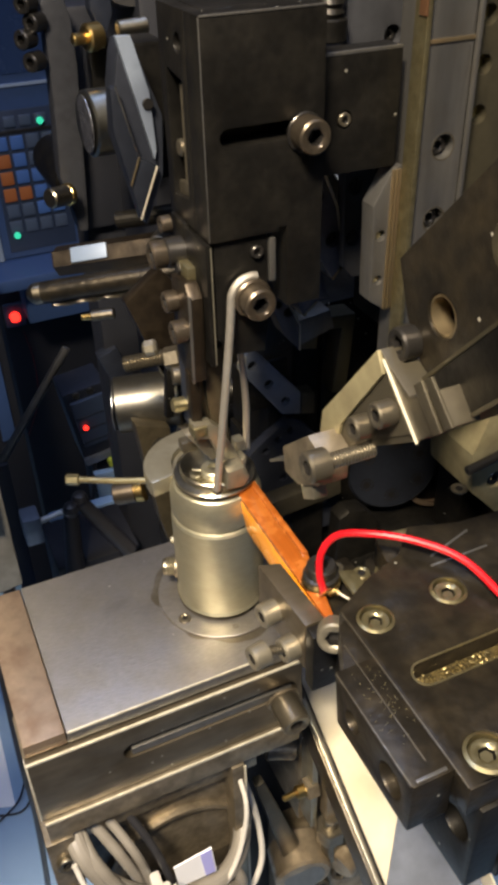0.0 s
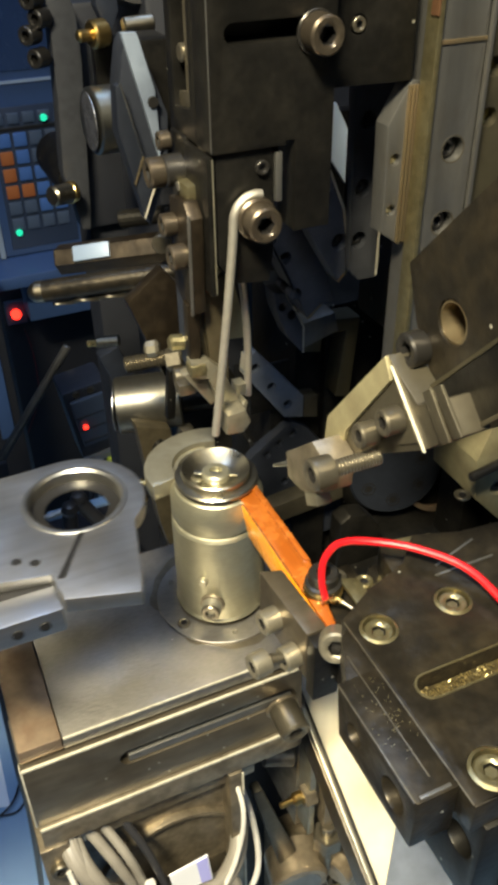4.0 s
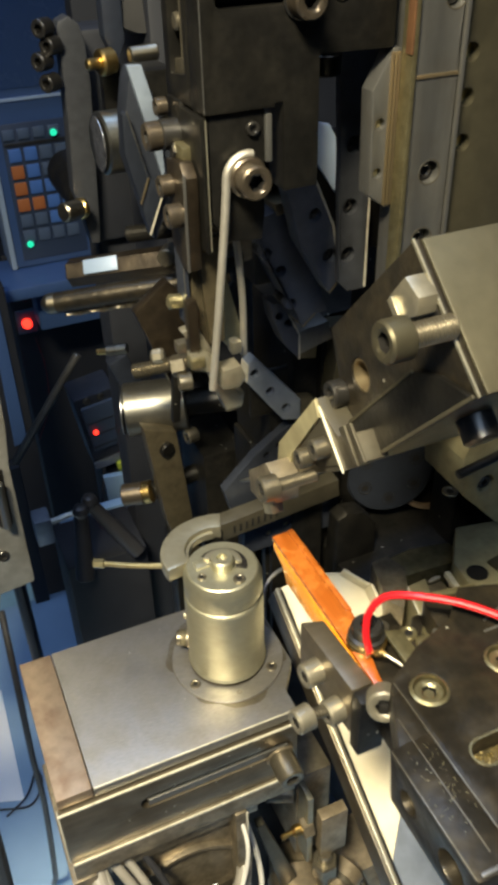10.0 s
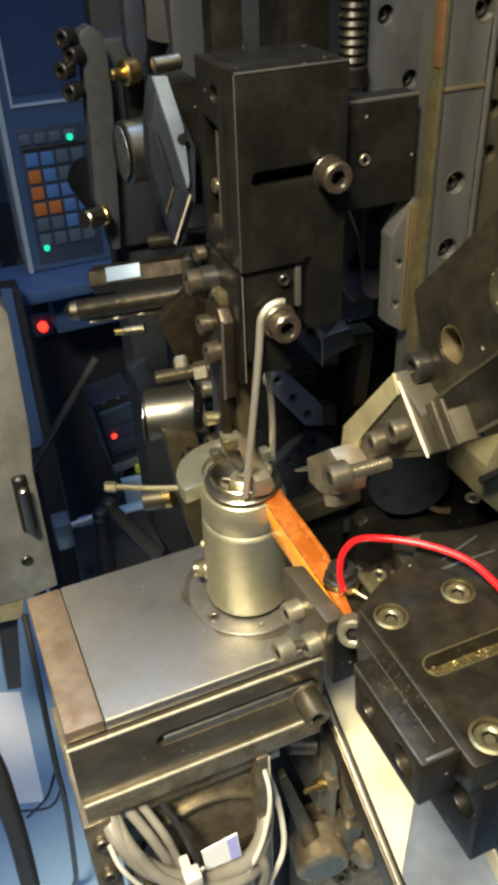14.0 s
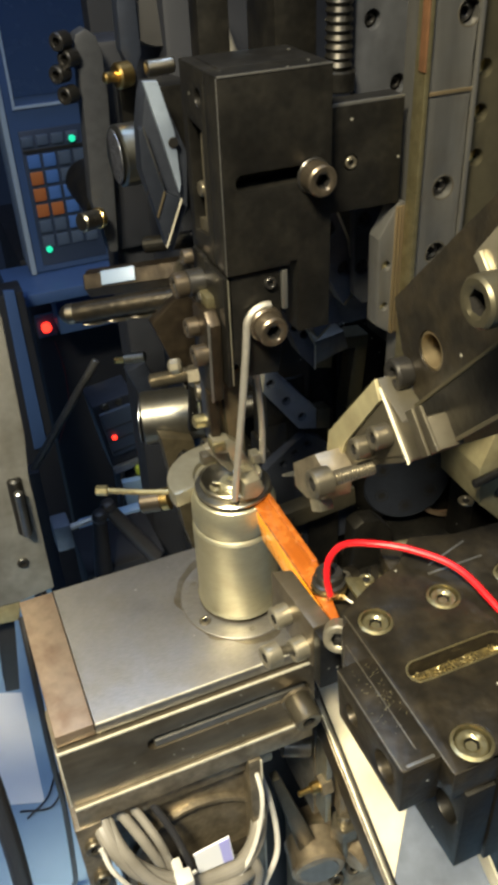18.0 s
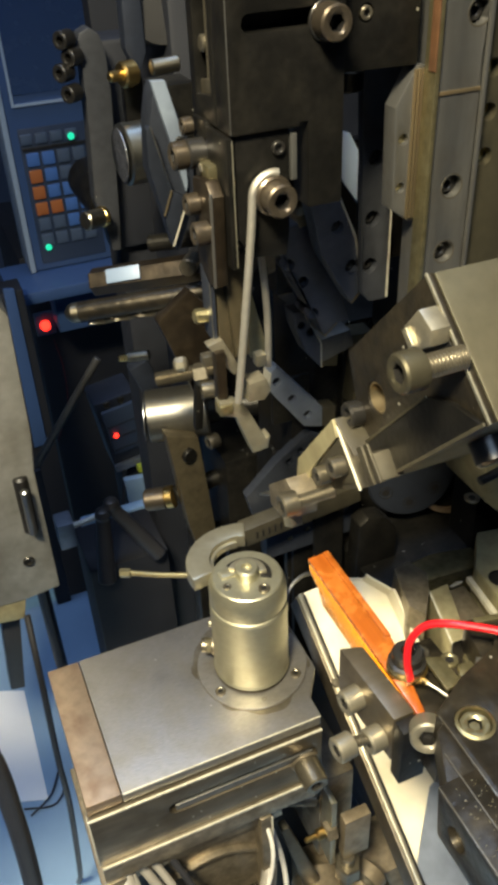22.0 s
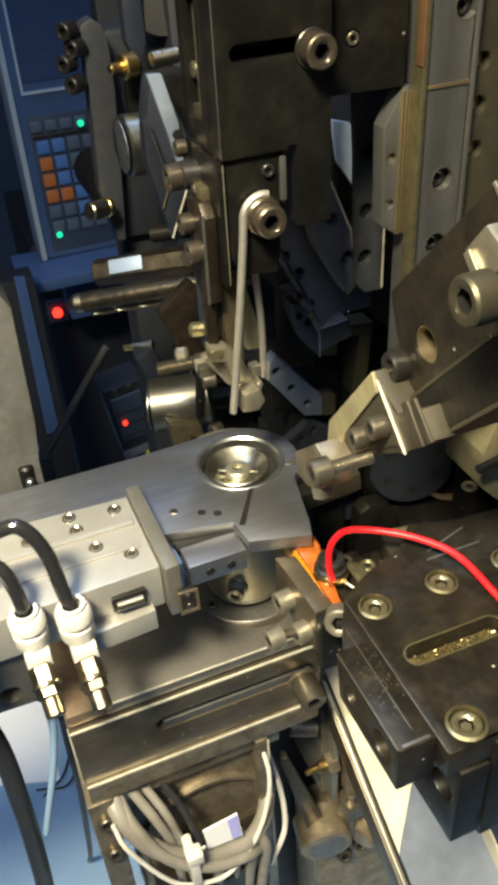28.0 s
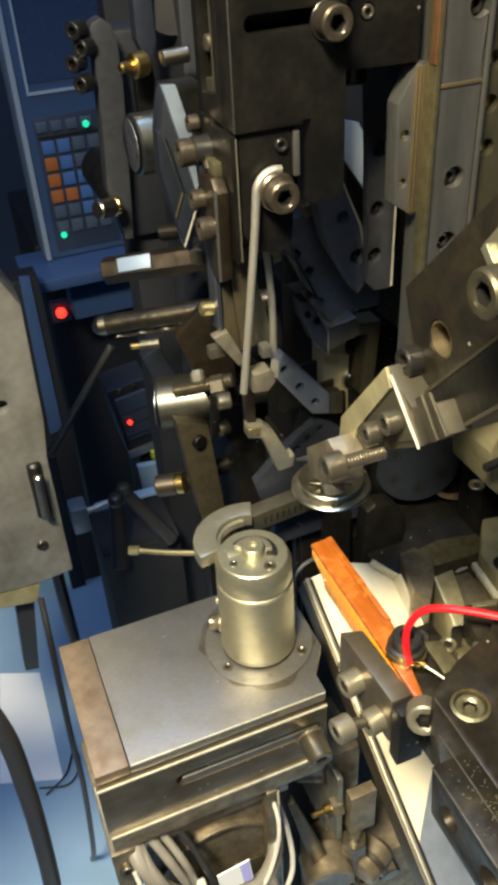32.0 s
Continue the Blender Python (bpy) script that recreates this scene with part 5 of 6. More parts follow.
# ---------------------------------------------------------------- things behind the head
def rear_levers():
    t = thing("fork_lever", (24, 255, 60), "dark painted fork lever with socket screws", "lever")
    out = [(17.8, 152.5), (20.0, 157.5), (25.3, 159.8), (30.4, 155.9), (32.4, 147.8), (32.7, 126.3), (30.5, 94.9), (27.8, 54.0), (26.5, 40.5), (21.8, 41.0), (19.4, 55.0), (15.4, 72.3), (18.0, 111.1), (19.0, 138.7)]
    part("lever_arm", prism(out, 12, (), 1.0, front(262)), REARPLATE, t)
    for x, z in ((12.7, 155.8), (10.0, 140.7), (12.5, 130.3), (15.5, 147.5)):
        screw(t, (x + 2, 250, z), (-0.8, -0.6, 0), 4.6, 8.0, BLACKSCREW)
    part("bright_cap", rod((17, 240, 66), (4.6, 233, 67.6), 5.2, 24, 0.8), NICKEL, t, "bright turned cap with a brass ring")
    part("cap_ring", rod((17.5, 240.3, 65.9), (14.6, 238.7, 66.3), 5.7, 24, 0.5), BRASS, t)
    # near-black sheet added as the shade behind the lever's lower end
    part("lower_shade", box(26, 52, 262.5, 268, 36, 96, 2.0), CABINET, t, "black sheet put in for the dark behind the lever")
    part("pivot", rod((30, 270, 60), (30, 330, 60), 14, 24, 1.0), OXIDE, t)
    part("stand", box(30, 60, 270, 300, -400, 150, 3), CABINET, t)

    t = thing("cam_lever", (40, 178, 120), "dark cam lever with a brass grease nipple", "lever")
    part("cam_plate", prism([(24.6, 160), (25.4, 190), (33.8, 190), (34.0, 158.0), (29.4, 148.0)], 9, (), 1.2, front(189)), DARKBLUE, t)
    part("cam_drum", turn(lathe([(0, 0), (16, 0), (17, 1), (17, 24), (0, 24)], 40), axis_matrix((49, 206, 172), (-0.2, -1, 0.2))), HOLE, t, "black cam drum")
    part("lower_cam", prism([(24, 148), (33, 150), (36, 128), (30, 116), (24, 124)], 6, (), 1.2, front(196)), OXIDE, t)
    nip = part("grease_nipple", rod((27, 178, 150.6), (20, 176, 150.6), 5.6, 20, 0.8), BRASS, t, "brass grease nipple")
    part("nipple_tip", rod((21, 176, 150.6), (14, 174, 150.8), 2.4, 14, 0.7), BRASS, nip)
    part("cross_pin", rod((29.5, 160, 155.2), (42, 160, 155.8), 3.4, 20, 0.6), NICKEL, t, "bright cross pin")
    part("support", box(44, 90, 176, 240, -300, 190, 3), CABINET, t)

    t = thing("bright_spool", (16, 160, 121), "bright turned steel spool with a spotted face", "spool")
    s = part("drum", turn(lathe([(0, 0), (12.5, 0), (13.4, 0.8), (13.4, 17), (12.6, 18), (0, 18)], 44), axis_matrix((12, 160, 121), (1, 0.1, -0.02))), SPOOLSTEEL, t)
    smooth(s)
    part("face", rod((11.8, 160, 121), (11.2, 160, 121), 11.6, 36, 0.1), SPOTTED, t)
    part("shaft", rod((26, 162, 121), (70, 166, 120), 8, 24, 0.5), OXIDE, t)

    t = thing("bright_drum", (20, 150, -13), "bright turned steel drum on a dark shaft", "drum")
    s = part("drum", turn(lathe([(0, 0), (13.2, 0), (14.2, 0.8), (14.2, 31), (13.2, 32), (0, 32)], 48), axis_matrix((6, 152, -13), (1, -0.30, 0.06))), DRUM, t)
    smooth(s)
    part("face", rod((5.7, 152.1, -13), (5.2, 152.3, -13), 12.6, 36, 0.1), SPOTTED, t)
    part("shaft", rod((36, 142, -11), (80, 128, -8), 7, 24, 0.5), OXIDE, t)
    screw(t, (38, 134, -26), (-1, -0.2, 0), 4, 6, SCREW)

    t = thing("pale_guide_rod", (63, 150, 165), "pale slanting guide rod above the press head", "rod")
    part("rod", rod((55, 150, 190), (67.5, 150, 155), 1.9, 18, 0.4), WIRE, t)
    part("clamp", box(62, 76, 150, 162, 140, 156, 1.0), OXIDE, t)
    # sheet added behind the rod; its pale blue is the light in the gap
    part("backing", prism([(80, 200), (116, 200), (113, 130), (79.4, 136)], 3, (), 0.5, front(233)), PALEBLUE, t, "pale blue sheet put in for the light gap behind the rod")

    t = thing("hex_bar", (15, 145, 76), "steel hexagon bar with a bright ground flat", "bar")
    part("bar", rod((-8, 170, 60), (62, 128, 74), 6.8, 6, 0.6), BROWNDARK, t)
    part("ground_flat", turn(box(0, 17, -0.6, 0.6, -3.4, 3.4, 0.2), Matrix.Translation((-3, 160.5, 65.6)) @ Euler((-0.6, -0.18, -0.52)).to_matrix().to_4x4()), PALESHEET, t, "pale ground flat")
    part("pin", rod((32, 132, 78), (26, 122, 79), 4, 18, 0.6), SCREW, t)
    part("top_bar", rod((20, 160, 78), (64, 130, 87), 4.0, 16, 0.5), OXIDE, t)


def push_bar():
    t = thing("push_rod", (0, 150, 56), "round-nosed push rod with a return spring", "rod")
    part("rod", rod((-22, 160, 51), (56, 120, 66), 5.0, 24, 2.0), OXIDE_OIL, t)
    part("nose", turn(lathe([(0, -4), (2.2, -3.4), (4.2, -1.4), (5.0, 0.6), (5.0, 4)], 24), axis_matrix((-22, 160, 51), (0.87, -0.45, 0.17))), NICKEL, t)
    coil = [(-16 + k * 0.20, 157 - k * 0.105, 46.0 + k * 0.038) for k in range(170)]
    pts = [(x + 0.4 * math.sin(k * 1.6), y + 1.6 * math.cos(k * 1.6), z + 1.6 * math.sin(k * 1.6)) for k, (x, y, z) in enumerate(coil)]
    part("return_spring", cable(pts, 0.35, 1, 6, True), SCREW, t)
    return t


def slider_lever():
    t = thing("slider_lever", (40, 170, 20), "dark lever with a grease nipple and screws", "lever")
    part("lever", turn(box(-6, 6, -5, 5, -75, 5, 1.2), Matrix.Translation((32, 150, 48)) @ Euler((0, -0.62, 0)).to_matrix().to_4x4()), OXIDE, t)
    n = part("grease_nipple", rod((20, 188, 19), (9, 193, 17.5), 3.0, 16, 0.6), SCREW, t)
    part("nipple_tip", rod((10, 192, 17.6), (4, 195, 17), 1.8, 12, 0.6), BRASS, n)
    return t


def stud_set():
    t = thing("stud_set", (14, 100, 36), "threaded stud with a bright nut and a socket screw", "stud")
    part("stud", thread((2, 108, 35), (28, 96, 41), 3.6, 1.2), SCREW, t)
    part("bright_nut", rod((10, 104, 42.5), (15.5, 101.4, 43.6), 3.6, 8, 1.2), CLAMPSTEEL, t, "bright hexagon nut")
    part("stud_nut", rod((18, 100, 37.5), (24, 97, 39), 5.2, 6, 0.6), SCREW, t)
    screw(t, (24, 92, 33), (-1, 0.2, 0), 4.2, 6.0, SCREW)
    part("carrier", prism([(6, 62), (22, 74), (34, 60), (34, 20), (20, 22)], 6, (), 1.0, front(116)), BROWNDARK, t, "dark carrier plate")
    part("drop_link", turn(box(-2, 2, -2, 2, -26, 0, 0.8), Matrix.Translation((20, 101, 34)) @ Euler((0, 0.1, 0)).to_matrix().to_4x4()), OXIDE, t)
    return t


def wedge():
    """The angled bracket that swings."""
    t = thing("swing_bracket", (14, 74, 135), "angled dark steel bracket with blue light painted on one face", "bracket")
    part("plate", prism([(10.6, 163.2), (14.4, 162.9), (23.1, 138.1), (21.6, 118.0), (13.6, 99.5), (10.7, 112.1), (5.7, 132.5), (6.7, 148.5), (9.0, 159.7)], 12, (), 1.0, front(104)), DARKDISC, t)
    # paler plate paints the blue reflection on this face
    part("bright_face", prism([(8.2, 165.2), (13.5, 164.9), (18.1, 147.2), (18.9, 127.8), (18.0, 124.2), (13.2, 145.0)], 2.6, (), 0.4, front(92)), SHEENSTEEL, t, "face with reflected blue light painted in")
    part("face_bore", rod((17.0, 90, 143.4), (17.0, 88.6, 143.4), 1.9, 16, 0.1), HOLE, t)
    part("raised_block", prism([(4.3, 149.8), (5.9, 150.6), (11.7, 126.6), (7.9, 117.0), (3.8, 136.0)], 4.0, (), 0.6, front(92)), COVERDARK, t, "raised dark block")
    part("block_edge", prism([(5.6, 150.6), (6.2, 150.4), (12.0, 126.6), (11.4, 126.4)], 0.6, (), 0.1, front(88.4)), POLISH, t, "rubbed edge with a light line painted on")
    part("lower_edge", prism([(11.5, 126.8), (12.1, 126.2), (8.2, 116.8), (7.6, 117.2)], 0.6, (), 0.1, front(88.4)), GOLD, t)
    part("toe", prism([(12.2, 126.0), (18.2, 122.4), (10.5, 104.3), (8.2, 116.4)], 3.4, (), 0.5, front(92)), COVERDARK, t)
    part("toe_edge", prism([(18.0, 122.6), (18.6, 122.2), (10.8, 104.0), (10.3, 104.5)], 0.6, (), 0.1, front(89.0)), EDGE, t)
    part("rear", box(14, 30, 104.2, 122, 112, 160, 1.5), OXIDE, t)
    return t


def ejector():
    t = thing("ejector", (28, 25, 90), "oily ejector block with a brass finger", "ejector")
    part("ejector_block", prism([(21.9, 102.4), (34.5, 100.2), (37.1, 81), (37.2, 67), (27.2, 65.4), (20.1, 71.1)], 14, [(30.0, 83.6, 1.8)], 0.8, front(34)), FACE, t)
    part("ejector_bore", rod((30, 24, 83.6), (30, 21.5, 83.6), 2.0, 16, 0.1), HOLE, t)
    part("ejector_finger", prism([(14.6, 75.5), (20.6, 73.8), (26.9, 47.4), (26.0, 44.6), (21.0, 45.0), (19.8, 47.6)], 5, (), 0.5, front(10)), OLIVEPALE, t, "brass-toned finger")
    part("finger_link", box(15, 30, 10.2, 22, 68, 74, 0.6), OXIDE, t)
    part("slide_stem", box(23, 33, 34.2, 42, 70, 150, 0.6), OXIDE, t)
    return t


def hole_plates():
    t = thing("angle_plate", (60, 65, 60), "dark blue angled plate with bright edges", "plate")
    face = [(47.2, 80.9), (52.0, 80.1), (59.5, 64.6), (59.5, 53.3), (53.1, 61.1), (48.2, 73.6)]
    part("plate", prism(face, 9, [(54.7, 70.6, 1.9), (50.6, 74.6, 1.6)], 0.4, front(66)), SLATE, t)
    part("plate_bore", rod((54.7, 62, 70.6), (54.7, 60, 70.6), 2.1, 18, 0.1), HOLE, t)
    part("bright_edge", prism([(52.0, 80.4), (59.7, 64.8), (59.8, 53.2), (59.3, 53.4), (59.2, 64.4), (51.6, 79.9)], 0.7, (), 0.1, front(57.1)), EDGE, t)
    part("return_slab", prism([(59.9, 64.4), (74, 66.5), (76, 58.0), (59.9, 53.6)], 9, (), 0.4, front(68)), RAIL, t)
    part("slab_top", prism([(59.9, 65.0), (66.5, 66.0), (66.8, 61.6), (59.9, 60.0)], 0.6, (), 0.15, front(58.9)), RAIL, t, "rubbed bright corner")
    part("stand", box(66, 110, 76, 120, -200, 60, 1.0), OXIDE, t)
    part("bracket", box(60, 78, 68.2, 76, 54, 64, 0.6), OXIDE, t)

    t = thing("cranked_plate", (60, 40, 100), "dark cranked plate with a bright edge and screw holes", "plate")
    out = [(40, 172), (50, 152), (47.8, 144.0), (58.3, 119.5), (61.9, 99.4), (57.4, 94.8), (45.6, 115.3), (41.2, 133.4), (36, 160)]
    part("plate", prism(out, 8, [(57.4, 108.6, 2.7), (51.4, 124.2, 2.3)], 0.4, front(38)), SLATE, t)
    for x, z in ((57.4, 108.6), (51.4, 124.2)):
        part("bore", rod((x, 36, z), (x, 33, z), 2.9, 18, 0.1), HOLE, t)
        screw(t, (x, 33.2, z), (0, -1, 0), 1.7, 1.0, BLACKSCREW)
    part("bright_edge", prism([(47.8, 144.4), (58.6, 119.7), (62.2, 99.4), (61.7, 99.3), (58.0, 119.3), (47.3, 144.2)], 0.8, (), 0.1, front(30.1)), EDGE, t)
    part("foot", prism([(57.4, 94.8), (61.9, 99.4), (62.4, 98.8), (57.9, 94.2)], 8.2, (), 0.1, front(38.1)), GOLD, t, "brass-toned lower edge")
    part("stem", box(36, 50, 38.2, 60, 150, 240, 0.6), OXIDE, t)

    t = thing("slanted_bar", (50, 52, 100), "slanting black drilled bar with a gold-tinted upper end", "bar")
    out = [(35.0, 116.3), (37.2, 121.0), (50.2, 123.9), (65.0, 79.7), (59.4, 79.7), (54.2, 75.6)]
    part("bar", prism(out, 12, [(45.1, 99.7, 2.2), (49.3, 85.8, 2.2), (39.5, 107.5, 2.2)], 0.6, front(56)), SLATE, t)
    for x, z in ((45.1, 99.7), (49.3, 85.8), (39.5, 107.5)):
        part("bore", rod((x, 52, z), (x, 48, z), 2.4, 18, 0.1), HOLE, t)
    part("upper_end", prism([(42.6, 125.1), (50.1, 125.9), (50.6, 121.8), (43.6, 120.5)], 12.4, (), 0.5, front(56.2)), GOLD, t, "gold-tinted end cap")
    part("bright_foot", prism([(54.0, 75.4), (59.4, 80.0), (59.9, 79.5), (54.5, 74.8)], 12.2, (), 0.1, front(56.1)), GOLD, t)
    part("holder", box(40, 64, 56.2, 76, 90, 150, 1.0), OXIDE, t)

    t = thing("slide_window", (70, 60, 40), "olive-toned steel portal frame", "frame")
    part("frame", prism([(61.6, 63.6), (87, 61.0), (86.2, 50), (84, 24), (77.4, 26), (80.8, 56.0), (70, 56.4), (69.6, 49.0), (61.8, 50.9)], 10, (), 0.5, front(71)), MILLED, t)
    part("stand", box(78, 90, 71.5, 88, -180, 52, 1.0), OXIDE, t)

    t = thing("tan_lever", (18, 120, -40), "tan-stained upright steel lever", "lever")
    part("lever", prism([(8, -10), (25, -16), (32, -100), (22, -104), (15, -72)], 9, (), 0.8, front(135)), TAN, t)
    part("lever_boss", rod((18, 126, -24), (19, 123, -24), 4, 22, 0.6), OXIDE, t)
    part("stand", box(20, 40, 136, 150, -380, -96, 1.0), OXIDE, t)

    t = thing("blue_guard", (55, 172, -90), "pale blue bent guard plate", "plate")
    part("guard", prism([(44.1, -62.1), (59.6, -60.6), (73.7, -73.3), (70.9, -98.6), (64.6, -110.1), (45.4, -113.5)], 3, (), 0.4, front(173)), PALESHEET, t)
    part("foot", box(46, 66, 173.5, 180, -380, -90, 1.0), CABINET, t)

    t = thing("scale_bar", (50, 72, -38), "slanting oily scale bar with fine grooves", "bar")
    sb = turn(box(-34, 26, -4, 4, -5, 5, 0.6), Matrix.Translation((54, 58, -22)) @ Euler((0, -0.10, 0)).to_matrix().to_4x4())
    part("bar", sb, OLIVEDARK, t)
    for k in range(8):
        part("groove_mark", box(26 + 3.0 * k, 26.7 + 3.0 * k, 53.6, 54.05, -27 + 0.3 * k, -23 + 0.3 * k, 0.05), HOLE, t)
    part("support", box(60, 76, 62.5, 64.5, -200, -20, 0.6), OXIDE, t)

    t = thing("drilled_bar", (60, 66, -42), "blue-black steel bar with a row of bores", "bar")
    out = [(35.8, -34.0), (85.4, -30.6), (87.6, -52.6), (35.3, -53.7)]
    spots = [(57.8, -42.6), (65.6, -40.4), (73.5, -38.4), (48.5, -45)]
    part("bar", prism(out, 8, [(x, z, 1.6) for x, z in spots], 0.5, front(73)), DARKDISC, t)
    for x, z in spots:
        part("bore", rod((x, 69, z), (x, 66.5, z), 1.9, 16, 0.1), HOLE, t)
        screw(t, (x, 66.6, z), (0, -1, 0), 1.2, 0.8, OLIVE)
    part("end_box", prism([(79.0, -38.7), (84, -35.5), (93.2, -37.9), (100.3, -46.6), (103.1, -90.9), (77.4, -80.4)], 10, (), 1.6, front(62)), OXIDE, t, "black rounded end box")
    part("support", box(50, 80, 73.5, 100, -200, -46, 1.0), OXIDE, t)

    t = thing("drilled_strip", (58, 70, 20), "blue-grey drilled steel strip with a brass end block", "strip")
    spots = [(41.6, 48.0), (48.6, 37.6), (56.0, 27.4)]
    part("strip", prism([(38.6, 53.1), (41.8, 55.7), (63.1, 29.5), (63.1, 19.1), (54.6, 21.4), (37.4, 45.4)], 6, [(x, z, 2.0) for x, z in spots], 0.4, front(68)), BLUESTEEL, t)
    for x, z in spots:
        part("bore", rod((x, 66, z), (x, 64.5, z), 2.2, 18, 0.1), HOLE, t)
    part("brass_block", prism([(63.4, 29.4), (69.6, 28.3), (69.8, 17.4), (63.4, 19.1)], 6.4, (), 0.4, front(68.2)), OLIVEDARK, t)
    part("strip_end", prism([(37.4, 45.0), (38.4, 53.3), (39.2, 53.0), (38.4, 45.2)], 6.2, (), 0.1, front(68.1)), EDGE, t, "bright worn strip end")
    part("support", box(52, 76, 70.5, 110, -180, 22, 1.0), OXIDE, t)
    part("hanger", box(42, 60, 68.3, 70.3, 22, 44, 0.5), OXIDE, t)

    t = thing("light_gap_sheet", (103, 122, 110), "pale sheet put in for light through the gap behind the head", "guard sheet")
    # sheet added where light comes through the gap; the brightness is its paint
    part("sheet", prism([(97.5, 128.5), (106.4, 126.0), (112.4, 115.0), (112.4, 92.0), (100.0, 110.3)], 2, (), 0.2, front(124)), PALEGAP, t)
    part("stand", box(102, 120, 124.5, 132, -380, 122, 1.0), OXIDE, t)

    t = thing("drilled_sector", (60, 80, -10), "blue-black drilled steel sector plate with specks", "plate")
    out = [(59.6, 15.0), (67.5, 9.8), (76.5, -1.8), (80.4, -26.0), (53.1, -28.8), (30.5, -27.0), (26.8, -12.1), (42.1, 2.8)]
    spots = [(48.6, 1.4), (54.5, 5.6), (60.7, 8.6), (66, -12), (57, -16)]
    part("sector", prism(out, 5, [(x, z, 1.7) for x, z in spots], 0.4, front(71)), DARKDISC, t)
    for x, z in spots:
        part("bore", rod((x, 69.5, z), (x, 68, z), 1.9, 16, 0.1), HOLE, t)
    part("support", box(50, 76, 76.5, 110, -200, -8, 1.0), OXIDE, t)
    part("back_rib", box(44, 76, 71.2, 76, -26, 2, 0.6), OXIDE, t)

    t = thing("round_cover", (122, 60, -30), "blue-black round flange cover with a ring of bores", "cover")
    way = Vector((-0.25, -1, 0.1))
    part("cover", turn(lathe([(0, 8), (22, 8), (23, 7), (23, 0)], 48), axis_matrix((121, 78, -36), way)), COVERDARK, t)
    for k in range(6):
        a = k * math.tau / 6 + 0.5
        p = Vector((121, 78, -36)) + axis_matrix((0, 0, 0), way).to_3x3() @ Vector((15 * math.cos(a), 15 * math.sin(a), 8.0))
        hole(t, p, way, 3.2)
    part("hub", rod((124, 84, -36), (132, 150, -40), 23, 32, 1.0), OXIDE, t)
    part("shaft", rod((146, 70, -44), (152, 110, -46), 20, 36, 1.5), OXIDE, t)
    part("shaft_rim", turn(lathe([(17.5, 0), (20.2, 0), (20.6, 1.0), (20.6, 5.0), (17.5, 5.0)], 40), axis_matrix((145.4, 66, -43.7), (0.148, 0.988, -0.05))), COPPERY, t, "rust-brown shaft rim")

    t = thing("side_block", (130, 20, -40), "steel plate painted pale olive for warm light, with a counterbored screw", "block")
    # pale olive colour includes the warm light falling on this plate
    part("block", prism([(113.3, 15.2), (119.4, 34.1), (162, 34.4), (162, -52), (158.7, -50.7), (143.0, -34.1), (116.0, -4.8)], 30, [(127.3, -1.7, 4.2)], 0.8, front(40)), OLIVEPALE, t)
    part("bore", rod((127.3, 20, -1.7), (127.3, 14, -1.7), 4.6, 24, 0.1), HOLE, t)
    screw(t, (127.3, 13.6, -1.7), (0, -1, 0), 3.2, 2.6, BLACKSCREW)
    part("stop_rod", rod((106, 4, 14), (160, 6, 22), 2.0, 16, 0.5), BLACKSCREW, t, "thin black stop rod")
    part("support", box(138, 162, 40.5, 60, -260, -30, 1.0), OXIDE, t)


def slide_block():
    t = thing("slide_block", (70, 80, 30), "oily brass-toned slide block with two socket screws", "slide block")
    part("block", prism([(65.2, 44.5), (71, 55), (88, 54.5), (88, 8), (66, 10), (65.2, 24)], 12, (), 0.8, front(85)), GOLDPLATE, t)
    for z in (26.5, 44.5):
        part("counterbore", turn(lathe([(4.7, 0), (5.2, 0.3), (5.5, 0)], 28), axis_matrix((80, 73, z), (0, -1, 0))), OLIVE, t, "rubbed counterbore rim")
        screw(t, (80, 73, z), (0, -1, 0), 4.4, 2.2, BLACKSCREW)
    part("guide", box(63, 70, 71.4, 73, 14, 30, 0.4), MILLED, t)
    return t


